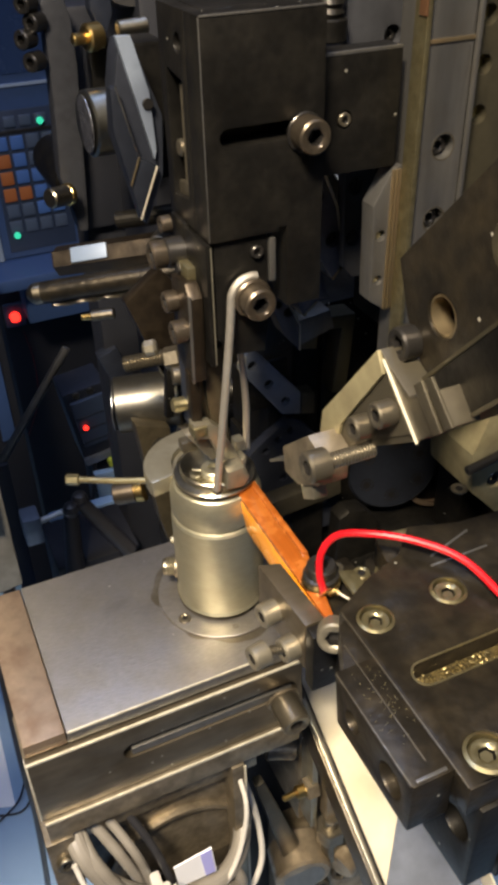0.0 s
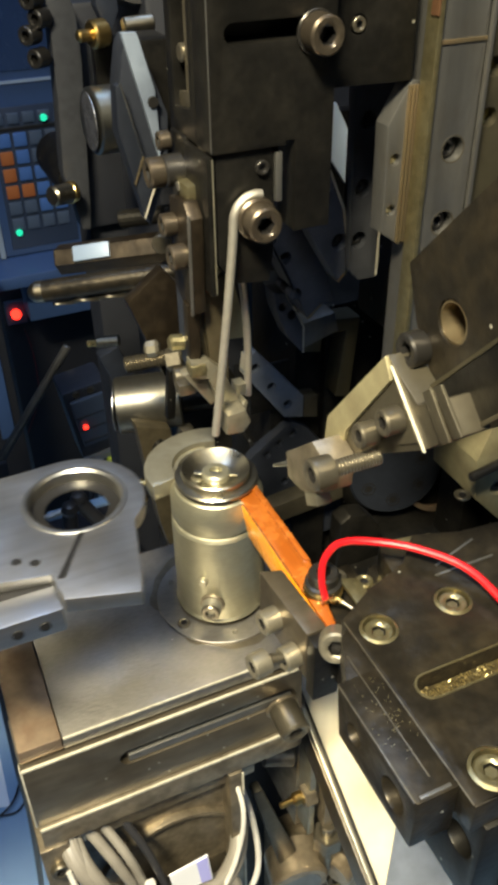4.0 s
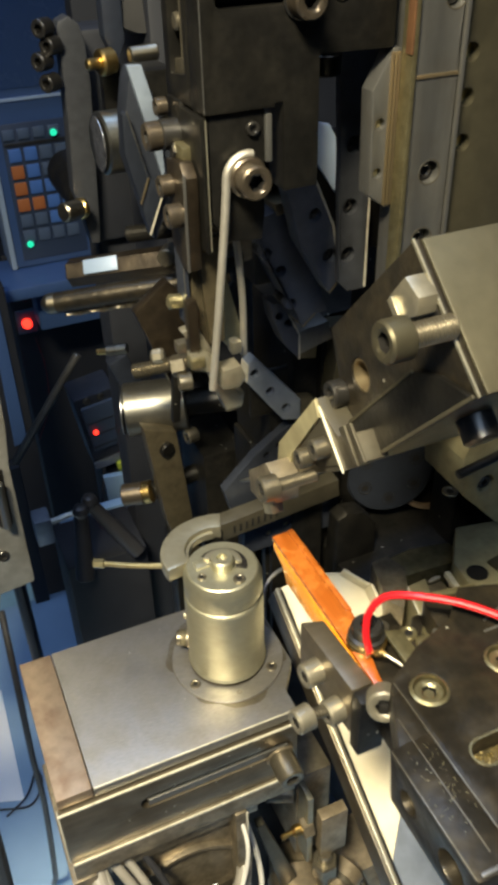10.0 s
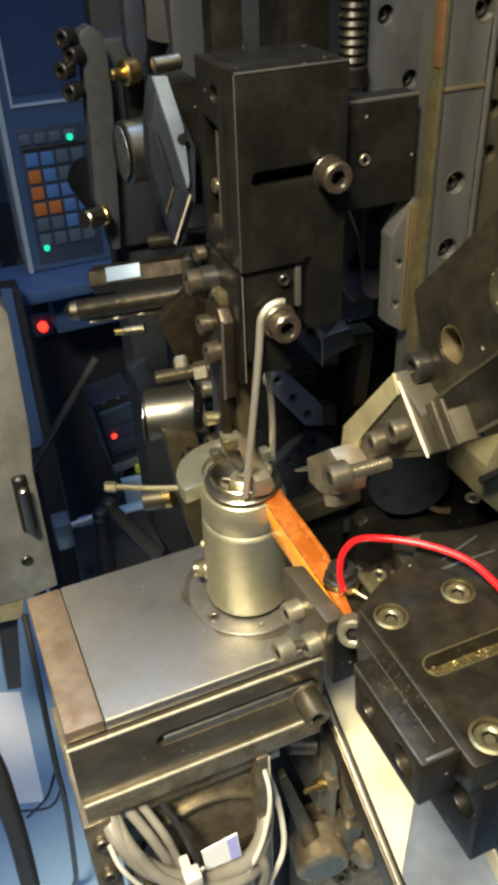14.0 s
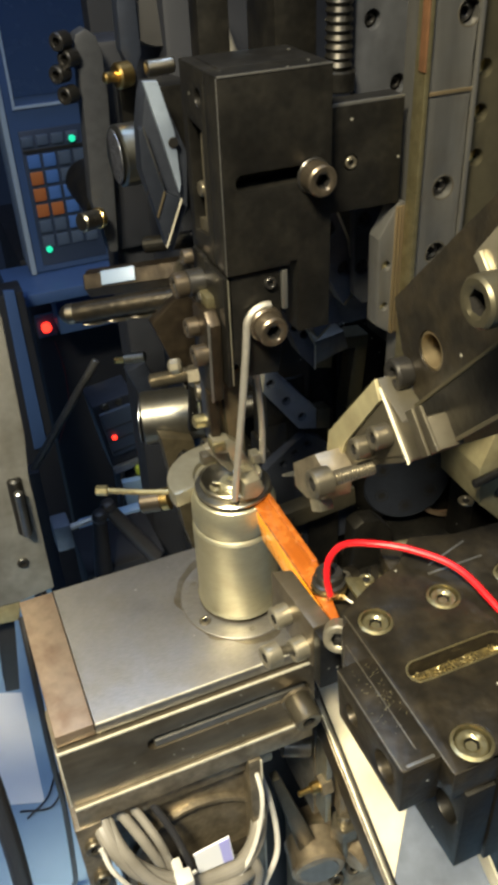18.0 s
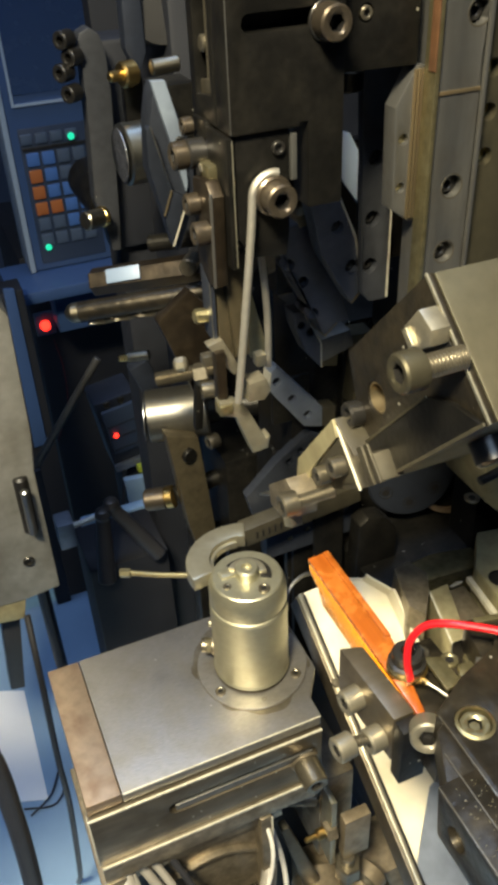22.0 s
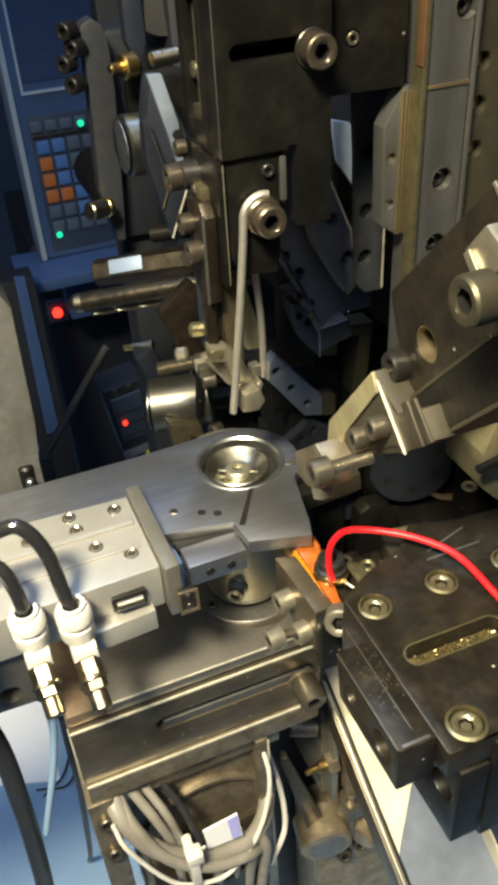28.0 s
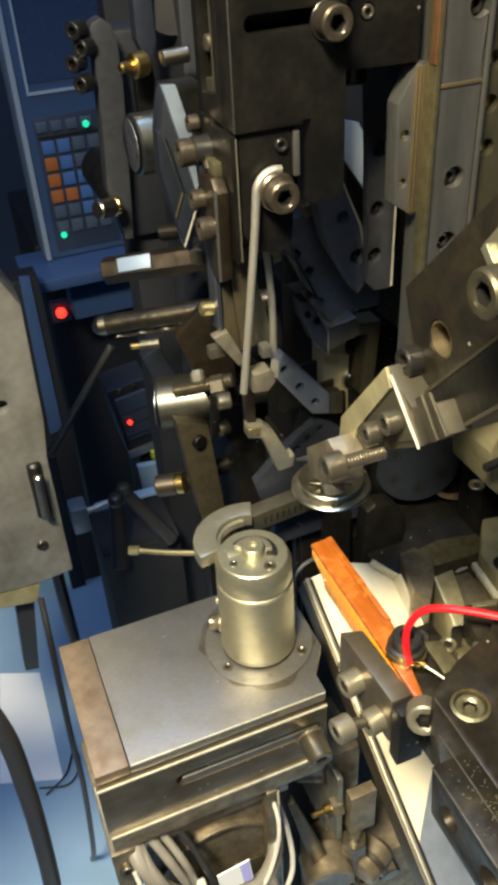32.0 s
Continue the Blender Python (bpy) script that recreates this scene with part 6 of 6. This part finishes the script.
def rear_blocks():
    """The blocks behind the carriage, seen once it has moved off."""
    t = thing("v_block", (100, 0, -70), "oil-stained steel blocks with light lines painted along rubbed edges", "block")
    low = Matrix.Translation((0, 0, -66))
    part("block", prism([(71.2, -4.3), (76.9, 17.9), (85.6, 18.8), (89.0, 9.0), (84.0, -1.0), (75.0, -12)], 31, (), 1.0, low), FACE, t)
    part("cross_slab", prism([(84, 20), (86, 8), (118, 6), (119, 18), (100, 22)], 27, (), 1.0, low), OLIVE, t, "gold-tinted oily slab")
    part("ridge", prism([(84.2, -0.4), (94.0, 0.4), (81.8, -34.5), (74.9, -35.1)], 30, (), 0.7, low), OLIVEPALE, t)
    part("ridge_edge", prism([(83.6, -0.4), (84.6, -0.4), (75.3, -35.1), (74.3, -35.1)], 0.7, (), 0.2, Matrix.Translation((0, 0, -36.4))), EDGE, t)
    part("groove_floor", prism([(94.6, 0.4), (103, 0), (99.6, -33), (83.0, -34.6)], 25, (), 0.6, low), FACE, t)
    part("bright_edge", prism([(102.4, -1.3), (104.6, -1.5), (101.5, -32.2), (99.1, -32.2)], 3.0, (), 0.3, Matrix.Translation((0, 0, -37.4))), EDGE, t)
    part("swarf", prism([(96, 1.4), (100, 2.6), (103.4, 1.8), (102, 0.6), (97, 0.4)], 1.2, (), 0.5, Matrix.Translation((0, 0, -40.6))), WIRE, t, "pale scrap of swarf")
    part("block", prism([(106.2, -1.9), (120.5, 17.3), (150, 12), (150, -44), (112, -44), (103.2, -33.7)], 36, (), 1.0, low), OLIVEPALE, t)
    hole(t, (111.5, -11.5, -29.7), (0, 0, 1), 4.2)
    part("side_chip", prism([(119, -8), (140, -4), (142, -30), (122, -28)], 1.6, (), 0.5, Matrix.Translation((0, 0, -30.2))), MILLED, t)
    # black base, enlarged to put darkness over the pale bed behind
    part("base", box(80, 190, -30, 170, -260, -66.5, 1.5), OXIDE, t)
    part("loop_wire", cable([(26, 22, -44), (30, 27, -36), (40, 30, -34), (48, 30, -42)], 0.9), RAIL, t)


# ---------------------------------------------------------------- control panel and far things
def control_panel():
    y = 830
    t = thing("control_panel", (90, y + 20, -300), "blue-grey machine control panel with rows of keys", "control panel")
    part("panel_face", box(44, 420, y, y + 60, -205, 420, 3), PANEL, t)
    part("panel_edge", box(37, 44, y - 4, y + 60, -205, 420, 2), PALELINE, t)
    part("screen_frame", prism([(53, -3), (280, -3), (280, 240), (53, 240)], 3, [[(56, 0), (276, 0), (276, 236), (56, 236)]], 0, front(y)), PALELINE, t, "pale screen frame line")
    part("screen", box(57, 275, y - 1.5, y, 10, 235, 0), SCREEN, t, "dim blue screen")
    part("key_bar", box(56, 135, y - 3, y, -54, -50, 0.5), BLACK, t)
    part("key_field", box(54, 138, y - 1.6, y, -196, -28, 1), KEYFIELD, t)
    cols, rows_ = 4, 6
    blue = {(0, 0), (1, 0), (1, 1), (1, 2), (2, 2), (3, 2), (2, 3), (3, 3), (2, 4), (3, 4)}
    orange = {(0, 1), (0, 2), (0, 3), (1, 3)}
    keys = {KEYBLUE: None, KEYORANGE: None, KEYGREY: None}
    for j in range(rows_):
        for i in range(cols):
            m = KEYBLUE if (i, j) in blue else KEYORANGE if (i, j) in orange else KEYGREY
            me = shared(("key", m.name), lambda: box(-7.6, 7.6, -4, 0, -7.8, 7.8, 1.6), m)
            k = new("key", me)
            k.parent = t
            k.location = (Vector((66 + 18.6 * i, y - 1.5, -64 - 20.0 * j)) - BASE[t.name]) * MM
    for i in range(4):
        me = shared(("top_key",), lambda: box(-7, 7, -4, 0, -6, 6, 1.5), KEYGREY)
        k = new("key", me)
        k.parent = t
        k.location = (Vector((62 + 18 * i, y - 1.5, -40)) - BASE[t.name]) * MM
    part("green_lamp", rod((115, y - 6, -42), (115, y - 9, -42), 4.2, 16, 1), GREEN, t, "lit green lamp")
    part("green_lamp", rod((64.5, y - 6, -173), (64.5, y - 9, -173), 4.2, 16, 1), GREEN, t, "lit green lamp")
    part("pedestal", box(60, 380, y + 4, y + 50, -300, -214, 2), PANEL, t)
    part("desk_edge", box(0, 400, y - 60, y + 40, -222, -206, 3), PANEL, t)
    part("desk_leg", box(330, 400, y + 10, y + 60, -900, -238, 3), CABINET, t)


def far_things():
    t = thing("switch_box", (70, 980, -380), "dark cabinet with a lit red push button", "cabinet")
    part("cabinet", box(40, 520, 985, 1250, -900, -245, 4), CABINET, t)
    part("button_plate", box(44, 74, 978, 985, -372, -334, 2), KEYGREY, t)
    part("red_button", rod((58, 978, -353), (58, 968, -353), 7.5, 20, 2), REDLAMP, t, "lit red push button")

    t = thing("sensor_box", (40, 380, -210), "tilted dark sensor amplifier with a tiny red light", "sensor")
    lean = Matrix.Translation((34, 372, -165)) @ Matrix.Rotation(-0.14, 4, "Y")
    part("case", turn(box(-17, 19, -4, 30, -34, 34, 3), lean), DARKBLUE, t)
    part("clear_cover", turn(box(-13, 15, -8.4, -4.2, -18, 26, 1.5), lean), KEYFIELD, t)
    for k in range(3):
        part("cover_rib", turn(box(-13, 15, -9.0, -8.3, -14 + 12 * k, -12.6 + 12 * k, 0.3), lean), DARKBLUE, t)
    for k in range(2):
        part("terminal_screw", turn(turn(lathe([(0, 1.6), (2.6, 1.2), (3.0, 0)], 14), axis_matrix((-6 + 12 * k, -4.2, 30), (0, -1, 0))), lean), NICKEL, t)
    part("red_light", rod((26.5, 363, -164), (26.5, 360.5, -164), 2.0, 12, 0.4), REDLAMP, t, "tiny red light")
    part("label_plate", prism([(25.9, -207.0), (51.0, -209.4), (53.6, -240.9), (27.9, -238.0)], 6, (), 0.6, front(361)), PALEBLUE, t)
    part("terminal_lid", turn(box(-17, 12, -9, -4.2, -36, -29, 1.5), lean), BLUESTEEL, t)
    part("lime_tab", box(40, 52, 358, 366, -206, -199, 1.0), LIME, t)
    part("stand", box(30, 56, 376, 420, -900, -196, 2), CABINET, t)
    part("lead", cable([(30, 366, -200), (20, 352, -230), (2, 340, -262), (-20, 330, -300)], 2.0), BLACK, t)
    part("lead", cable([(44, 366, -240), (40, 350, -262), (24, 340, -290), (16, 330, -340)], 2.2), BLACK, t)

    t = thing("cable_channel", (34, 300, -60), "dark blue cable channel behind the machine", "channel")
    part("channel", box(44, 54, 296, 312, -380, 60, 2), CABINET, t)
    part("channel_lip", box(42.5, 44.5, 294, 298, -380, 60, 0.6), DARKBLUE, t)
    part("slanted_arm", turn(box(-7, 7, -5, 5, -62, 62, 1.5), Matrix.Translation((52, 270, -105)) @ Euler((0, -0.35, 0)).to_matrix().to_4x4()), DARKBLUE, t)

    t = thing("red_wire", (64, 964, -420), "thin red wire hanging below the push button", "wire")
    part("wire", cable([(66, 972, -378), (72, 968, -430), (66, 966, -500), (40, 966, -560)], 0.9), DIMRED, t)

    t = thing("grey_rail", (-30, 420, -200), "slanting grey metal rail", "rail")
    part("rail", rod((-42, 420, -218), (32, 420, -121), 3.6, 12, 0.6), DUSKALU, t)
    part("rail_foot", box(-50, -36, 412, 428, -900, -214, 1), CABINET, t)

    t = thing("pale_stand", (-8, 700, -500), "dim blue sheet metal stand edge", "stand")
    part("sheet", prism([(-12, -163), (0, -165), (-1, -380), (-18, -382)], 5, (), 0.8, front(703)), PANEL, t)
    part("leg", box(-30, 10, 704, 740, -900, -170, 2), CABINET, t)

    t = thing("black_levers", (-15, 250, -170), "two black clamp levers with ball ends", "lever")
    part("lever", rod((-13, 250, -150), (-20, 236, -200), 5, 16, 1.0, 7), BLACK, t)
    part("lever", rod((-6, 255, -147), (22, 240, -194), 5, 16, 1.0, 6), BLACK, t)
    part("ball", turn(lathe([(0, -6), (4.5, -4), (6, 0), (4.5, 4), (0, 6)], 18), Matrix.Translation((-13, 248, -148))), BLACK, t)
    part("ball", turn(lathe([(0, -6), (4.5, -4), (6, 0), (4.5, 4), (0, 6)], 18), Matrix.Translation((-5, 254, -146))), BLACK, t)
    part("shaft", rod((-46, 252, -155), (-14, 250, -149), 2.2, 12, 0.3), POLISH, t)
    part("block", box(-46, -34, 246, 262, -168, -146, 1.5), BLUESTEEL, t)
    part("post", box(-30, 30, 246, 300, -900, -196, 2), CABINET, t)

    t = thing("brass_knob", (8, 145, -65), "bright steel knob with a brass band", "knob")
    part("knob", rod((-2, 150, -66), (9, 145, -64), 6.4, 26, 0.8), BROWNSCREW, t)
    part("band", rod((9, 145, -64), (13, 143, -63), 6.4, 26, 0.4), BRASS, t)
    part("shaft", rod((13, 143, -63), (60, 150, -60), 5.0, 20, 0.5), OXIDE, t)
    part("holder", box(40, 64, 130, 170, -200, -40, 1.5), OXIDE, t)

    t = thing("lime_cap", (-62, 300, -100), "lime green plastic cap", "cap")
    part("cap", rod((-64, 300, -112), (-64, 300, -86), 7, 18, 1.5), LIME, t)
    part("stem", rod((-64, 300, -900), (-64, 300, -112), 5, 14, 0.5), BLACK, t)

    t = thing("paper_sheet", (-120, 265, -379), "white paper sheet lying on the blue bed", "paper")
    part("sheet", prism([(-135.0, 334.3), (-100.8, 320.0), (-102.7, 205.2), (-151.4, 221.9)], 0.6, (), 0, Matrix.Translation((0, 0, -379.6))), LABEL, t)

    t = thing("machine_bed", (0, 100, -420), "pale blue painted machine bed", "machine bed")
    part("bed", box(-240, 260, -160, 420, -420, -380, 2), PALEBLUE, t)
    part("bed_front", box(-130, 260, -40, 320, -900, -421, 2), PANEL, t)
    part("bed_wall", box(-20, 260, 325, 335, -380, -215, 2), PALEBLUE, t)
    # near-black sheet added so the space behind the machine stays dark
    part("dark_backdrop", box(70, 400, 440, 460, -420, 420, 2), CABINET, t)

    t = thing("wire_loop", (-100, 20, -375), "thin black wire loop on the blue bed", "wire")
    part("wire", cable([(-118, 196, -378), (-100, 206, -376), (-89, 226, -377), (-87, 212, -376), (-99, 198, -378), (-122, 204, -378)], 0.8), BLACK, t)

    t = thing("left_column", (-80, 120, -40), "worn aluminium slide column with a bright pin", "column")
    part("column", prism([(-160, 160), (-66, 160), (-62.6, 91.5), (-54.7, 74.7), (-56.6, 15.5), (-59.2, -6.4), (-59.9, -80.8), (-78.1, -83.2), (-160, -79)], 26, [(-74, 28, 3.4)], 1.2, front(146)), COLUMNGREY, t)
    # separate paler edge paints warm light along the column's bottom
    part("bottom_edge", prism([(-160, -86), (-81.3, -96.8), (-78.1, -83.6), (-160, -79.6)], 24, (), 0.8, front(145)), OLIVEPALE, t, "bottom edge painted pale olive for warm light")
    part("pin_seat", rod((-66.9, 120.4, -40), (-66.4, 120.4, -6), 3.6, 20, 1.2), HOLE, t)
    part("pin", rod((-66.7, 114, -37), (-66.0, 114, -10), 2.1, 18, 1.4), POLISH, t, "bright round-nosed pin")
    part("bore", rod((-74, 130, 28), (-74, 127, 28), 3.8, 20, 0.1), HOLE, t)
    screw(t, (-72, 120, -58), (0, -1, 0), 3.0, 1.2, BLACKSCREW)
    part("hanger_block", prism([(-93.0, -97), (-82.4, -95), (-91.7, -158.7), (-99.5, -157.1)], 14, (), 1.0, front(144)), BLACK, t, "black hanger below the column")
    part("hanging_cable", cable([(-80, 120, -94), (-81.8, 104, -124), (-85, 100, -193), (-86, 100, -240), (-92, 110, -330), (-96, 130, -377)], 1.8), BLACK, t, "hanging black cable")
    part("black_conduit", cable([(-118, -8, 30), (-104, -18, -10), (-102.5, -20, -50), (-105, -20, -106), (-112, -16, -200), (-116, -8, -376)], 3.6, 8, 16), BLACK, t, "thick black conduit")
    return t


setting()
TABLE = work_table()
DRIVE = drive_unit()
LINK = linkage()
SPINDLE = spindle()
SLEEVE = spindle_body()
GUIDE = crescent()
CARRIAGE = carriage()
STRIP = contact_strip()
CHUTE = chute()
HEAD = head()
rail()
ARM = arm()
LOADER = loader()
RING = ring_piece()
RING_B = copy_thing(RING, Matrix.Translation((0.118, 0.116, -0.025)))
RING_C = copy_thing(RING, Matrix.Translation((0.118, 0.136, -0.025)))
BASE[RING_B.name] = BASE[RING_C.name] = BASE[RING.name]
rear_levers()
PUSH = push_bar()
LEVER = slider_lever()
STUDS = stud_set()
BRACKET = wedge()
EJECT = ejector()
hole_plates()
SLIDE = slide_block()
rear_blocks()
control_panel()
far_things()

# ---------------------------------------------------------------- motion
FIRST, CYCLE = 6.6, 12.3


def cyclic(keys):
    """keys: (phase, dx, dy, dz[, turn about z]) through one cycle -> (t, offsets) from 0 to 32 s."""
    keys = [tuple(k) + (0,) * (5 - len(k)) for k in keys]
    out = []
    for n in range(-2, 4):
        out += [(FIRST + CYCLE * n + k[0], *k[1:]) for k in keys]
    out.sort()

    def at(t):
        for a, b in zip(out, out[1:]):
            if a[0] <= t <= b[0]:
                f = (t - a[0]) / max(1e-6, b[0] - a[0])
                return tuple(p + (q - p) * f for p, q in zip(a[1:], b[1:]))
    inner = [k for k in out if 0.02 < k[0] < 31.98]
    return [(0.0, *at(0.0))] + inner + [(32.0, *at(32.0))]


def go(ob, rows):
    b = BASE[ob.name]
    walk(ob, [(t, pose((b.x + x) * MM, (b.y + y) * MM, (b.z + z) * MM, 0, 0, a)) for t, x, y, z, a in rows])


def motions():
    drop = [(-0.08, 0, 0, 0), (0.0, 0, 0, -16), (0.1, 0, 0, -28), (0.4, 0, 0, -33), (0.9, 0, 0, -40), (1.3, 0, 0, -42),
            (3.3, 0, 0, -42), (3.45, 0, 0, -37), (3.6, 0, 0, -8), (3.72, 0, 0, 0), (8.0, 0, 0, 0)]
    for ob in (TABLE, DRIVE, LINK, SPINDLE, GUIDE):
        go(ob, cyclic(drop))
    go(SLEEVE, cyclic([(p, x, y, z, a) for (p, x, y, z), a in zip(drop[:-1], (-26,) * 10)] + [(7.8, 0, 0, 0, -26), (8.3, 0, 0, 0, 58), (10.45, 0, 0, 0, 58), (10.9, 0, 0, 0, -24), (11.3, 0, 0, 0, -105), (11.5, 0, 0, 0, -150), (11.9, 0, 0, 0, -150), (12.0, 0, 0, 0, -90), (12.1, 0, 0, 0, -26)]))
    back = [(-0.08, 0, 0, 0), (0.0, 0, -15, 1), (0.1, 0, -27, 2), (0.4, 0, -34, 3), (0.9, -1, -40, 5), (1.4, -1, -41.5, 5), (2.4, 0.5, -38, 3),
            (2.9, 0.5, -38, 3), (3.2, 0, -36, 3), (3.42, 0, -27, 2), (3.6, 0, -6, 0), (3.72, 0, 0, 0), (8.0, 0, 0, 0)]
    for ob in (CARRIAGE, STRIP):
        go(ob, cyclic(back))
    go(CHUTE, cyclic([(-0.25, 9.5, 54, -28), (0.1, 16, 54, -26), (0.8, 16, 54, -26), (1.1, 17, 73, -3), (1.35, 17, 80, 1), (1.85, 17, 81, 2), (2.05, 16, 68, -12), (2.25, 16, 54, -26), (3.4, 16, 54, -26), (3.8, 9.5, 54, -28), (8.0, 9.5, 54, -28)]))
    go(HEAD, cyclic([(-0.15, 0, 0, 1), (-0.1, 0, 0, 4), (0.1, 0, 0, 24), (0.4, 0, 0, 32.5), (0.9, 0, 0, 38), (3.5, 0, 0, 38), (3.6, 0, 0, 33), (3.7, 0, 0, 17),
                     (3.85, 0, 0, 0), (7.7, 0, 0, 0), (7.9, 0, 0, 18), (8.15, 0, 0, 19), (8.3, 0, 0, 27), (8.5, 0, 0, 31), (9.1, 0, 0, 31), (9.3, 0, 0, 22),
                     (10.05, 0, 0, 21.5), (10.25, 0, 0, 12), (10.5, 0, 0, 0.8), (12.1, 0, 0, 0.6)]))
    go(ARM, cyclic([(1.55, 0, 0, 0), (1.9, 0, 8, -8.5), (2.15, 0, 22, -23), (2.4, 0, 27, -28.5), (2.9, 0, 27.5, -28.5), (3.2, 0, 25, -26), (3.45, 0, 19, -19.5), (3.65, 0, 5, -5), (3.85, 0, 0, 0), (8, 0, 0, 0)]))
    go(LOADER, cyclic([(8.15, -150, 0, 2), (8.38, -72, 2, 2), (8.54, -42, 5, 2), (8.7, -12, 2, 1), (8.85, 0, 0, 0), (9.28, 0, 0, 0), (9.4, -3, 0, 0), (9.5, -17, 0, 0), (9.6, -32, 1, 0), (9.7, -45, 2, 0), (9.8, -62, 3, 0), (9.9, -78, 4, 0), (10.05, -108, 5, 1), (10.25, -150, 6, 2)]))
    carried = [(-0.1, 0, 0, 0), (0.0, 0, 0, 4), (0.2, 3, -1, 12), (0.5, 8, -8, 8), (0.7, 19, -27, 6), (1.0, 19.6, -29, 5), (1.2, 19.6, -29.5, 4), (1.3, 19.6, -29.5, 2),
               (1.4, 17, -30, -5), (1.5, 28, -12, -62), (1.65, 30, -60, -96), (1.9, 30, -130, -136), (2.2, 30, -150, -146)]
    for ob, k in ((RING, 0), (RING_B, 1), (RING_C, 2)):
        t0 = FIRST + CYCLE * k
        wait = (118, 116 + 20 * (k - 1), -76)
        rows = []
        if k:
            rows += [(0.0, *wait, 0), (t0 - CYCLE + 3.42, *wait, 0), (t0 - CYCLE + 3.6, 20, 24, 4, 0), (t0 - CYCLE + 3.7, 0, 0, 0, 0)]
        else:
            rows += [(0.0, 0, 0, 0, 0)]
        rows += [(t0 + p, x, y, z, 0) for p, x, y, z in carried if t0 + p < 32]
        rows.append((32.0, *rows[-1][1:]))
        go(ob, rows)
    for f in FINGERS:
        walk(f, [(t, pose(x * MM, y * MM, z * MM, 0, 0, a)) for t, x, y, z, a in cyclic([(-0.1, 0, 0, 10), (0.2, 6, 0, -26), (0.9, 7, 0, -29), (1.1, 0, 0, -14), (1.55, 0, 0, -14), (1.75, 6, 0, -26), (2.05, 6, 0, -26), (2.25, 0, 0, -14), (3.3, 0, 0, -14), (3.5, 0, 0, 10), (8.0, 0, 0, 10)])])
    go(EJECT, cyclic([(0.8, -9, 10, 46), (0.9, -9, 8, 38), (1.0, -8, 5, 30), (1.1, -6, 2, 20), (1.2, 0, 0, 0), (1.45, 0, 0, -2), (1.6, -6, 2, 20), (1.8, -9, 8, 38), (2.0, -9, 10, 46), (8.0, -9, 10, 46)]))
    go(BRACKET, cyclic([(0.6, 0, 0, 0), (0.9, 0, -2, -6), (1.2, 3, -8, -24), (1.4, 5, -10, -28), (1.65, 4, -8, -20), (1.9, 0, -2, -6), (2.2, 0, 0, 0), (8, 0, 0, 0)]))
    go(PUSH, cyclic([(-0.1, 0, 0, 0), (0.3, 5, -7, -13), (1.0, 4, -6, -11), (1.4, 1, -1, -2), (1.7, 5, -7, -13), (2.2, 4, -5, -9), (2.5, 2, -1, -3), (3.4, 0, 0, 0), (8, 0, 0, 0)]))
    go(SLIDE, cyclic([(-0.15, 6, 12, -34), (0.0, 0, 0, 0), (0.85, 0, 0, 0), (1.05, 6, 12, -34), (1.55, 6, 12, -34), (1.75, 0, 0, 0), (2.4, 0, 0, 0), (2.7, 6, 12, -34), (8.0, 6, 12, -34)]))
    go(STUDS, cyclic([(-0.1, 0, 0, 0), (0.05, 2, -2, -13), (0.78, 2, -2, -14), (0.95, 0, 0, -2), (1.1, 0, 0, 0), (8.0, 0, 0, 0)]))
    go(LEVER, cyclic([(-0.2, 0, 0, -16), (3.5, 0, 0, -16), (3.8, 0, 0, 0), (7.7, 0, 0, 0), (8.0, 0, 0, -10), (8.6, 0, 0, -16), (12.0, 0, 0, -16)]))


motions()
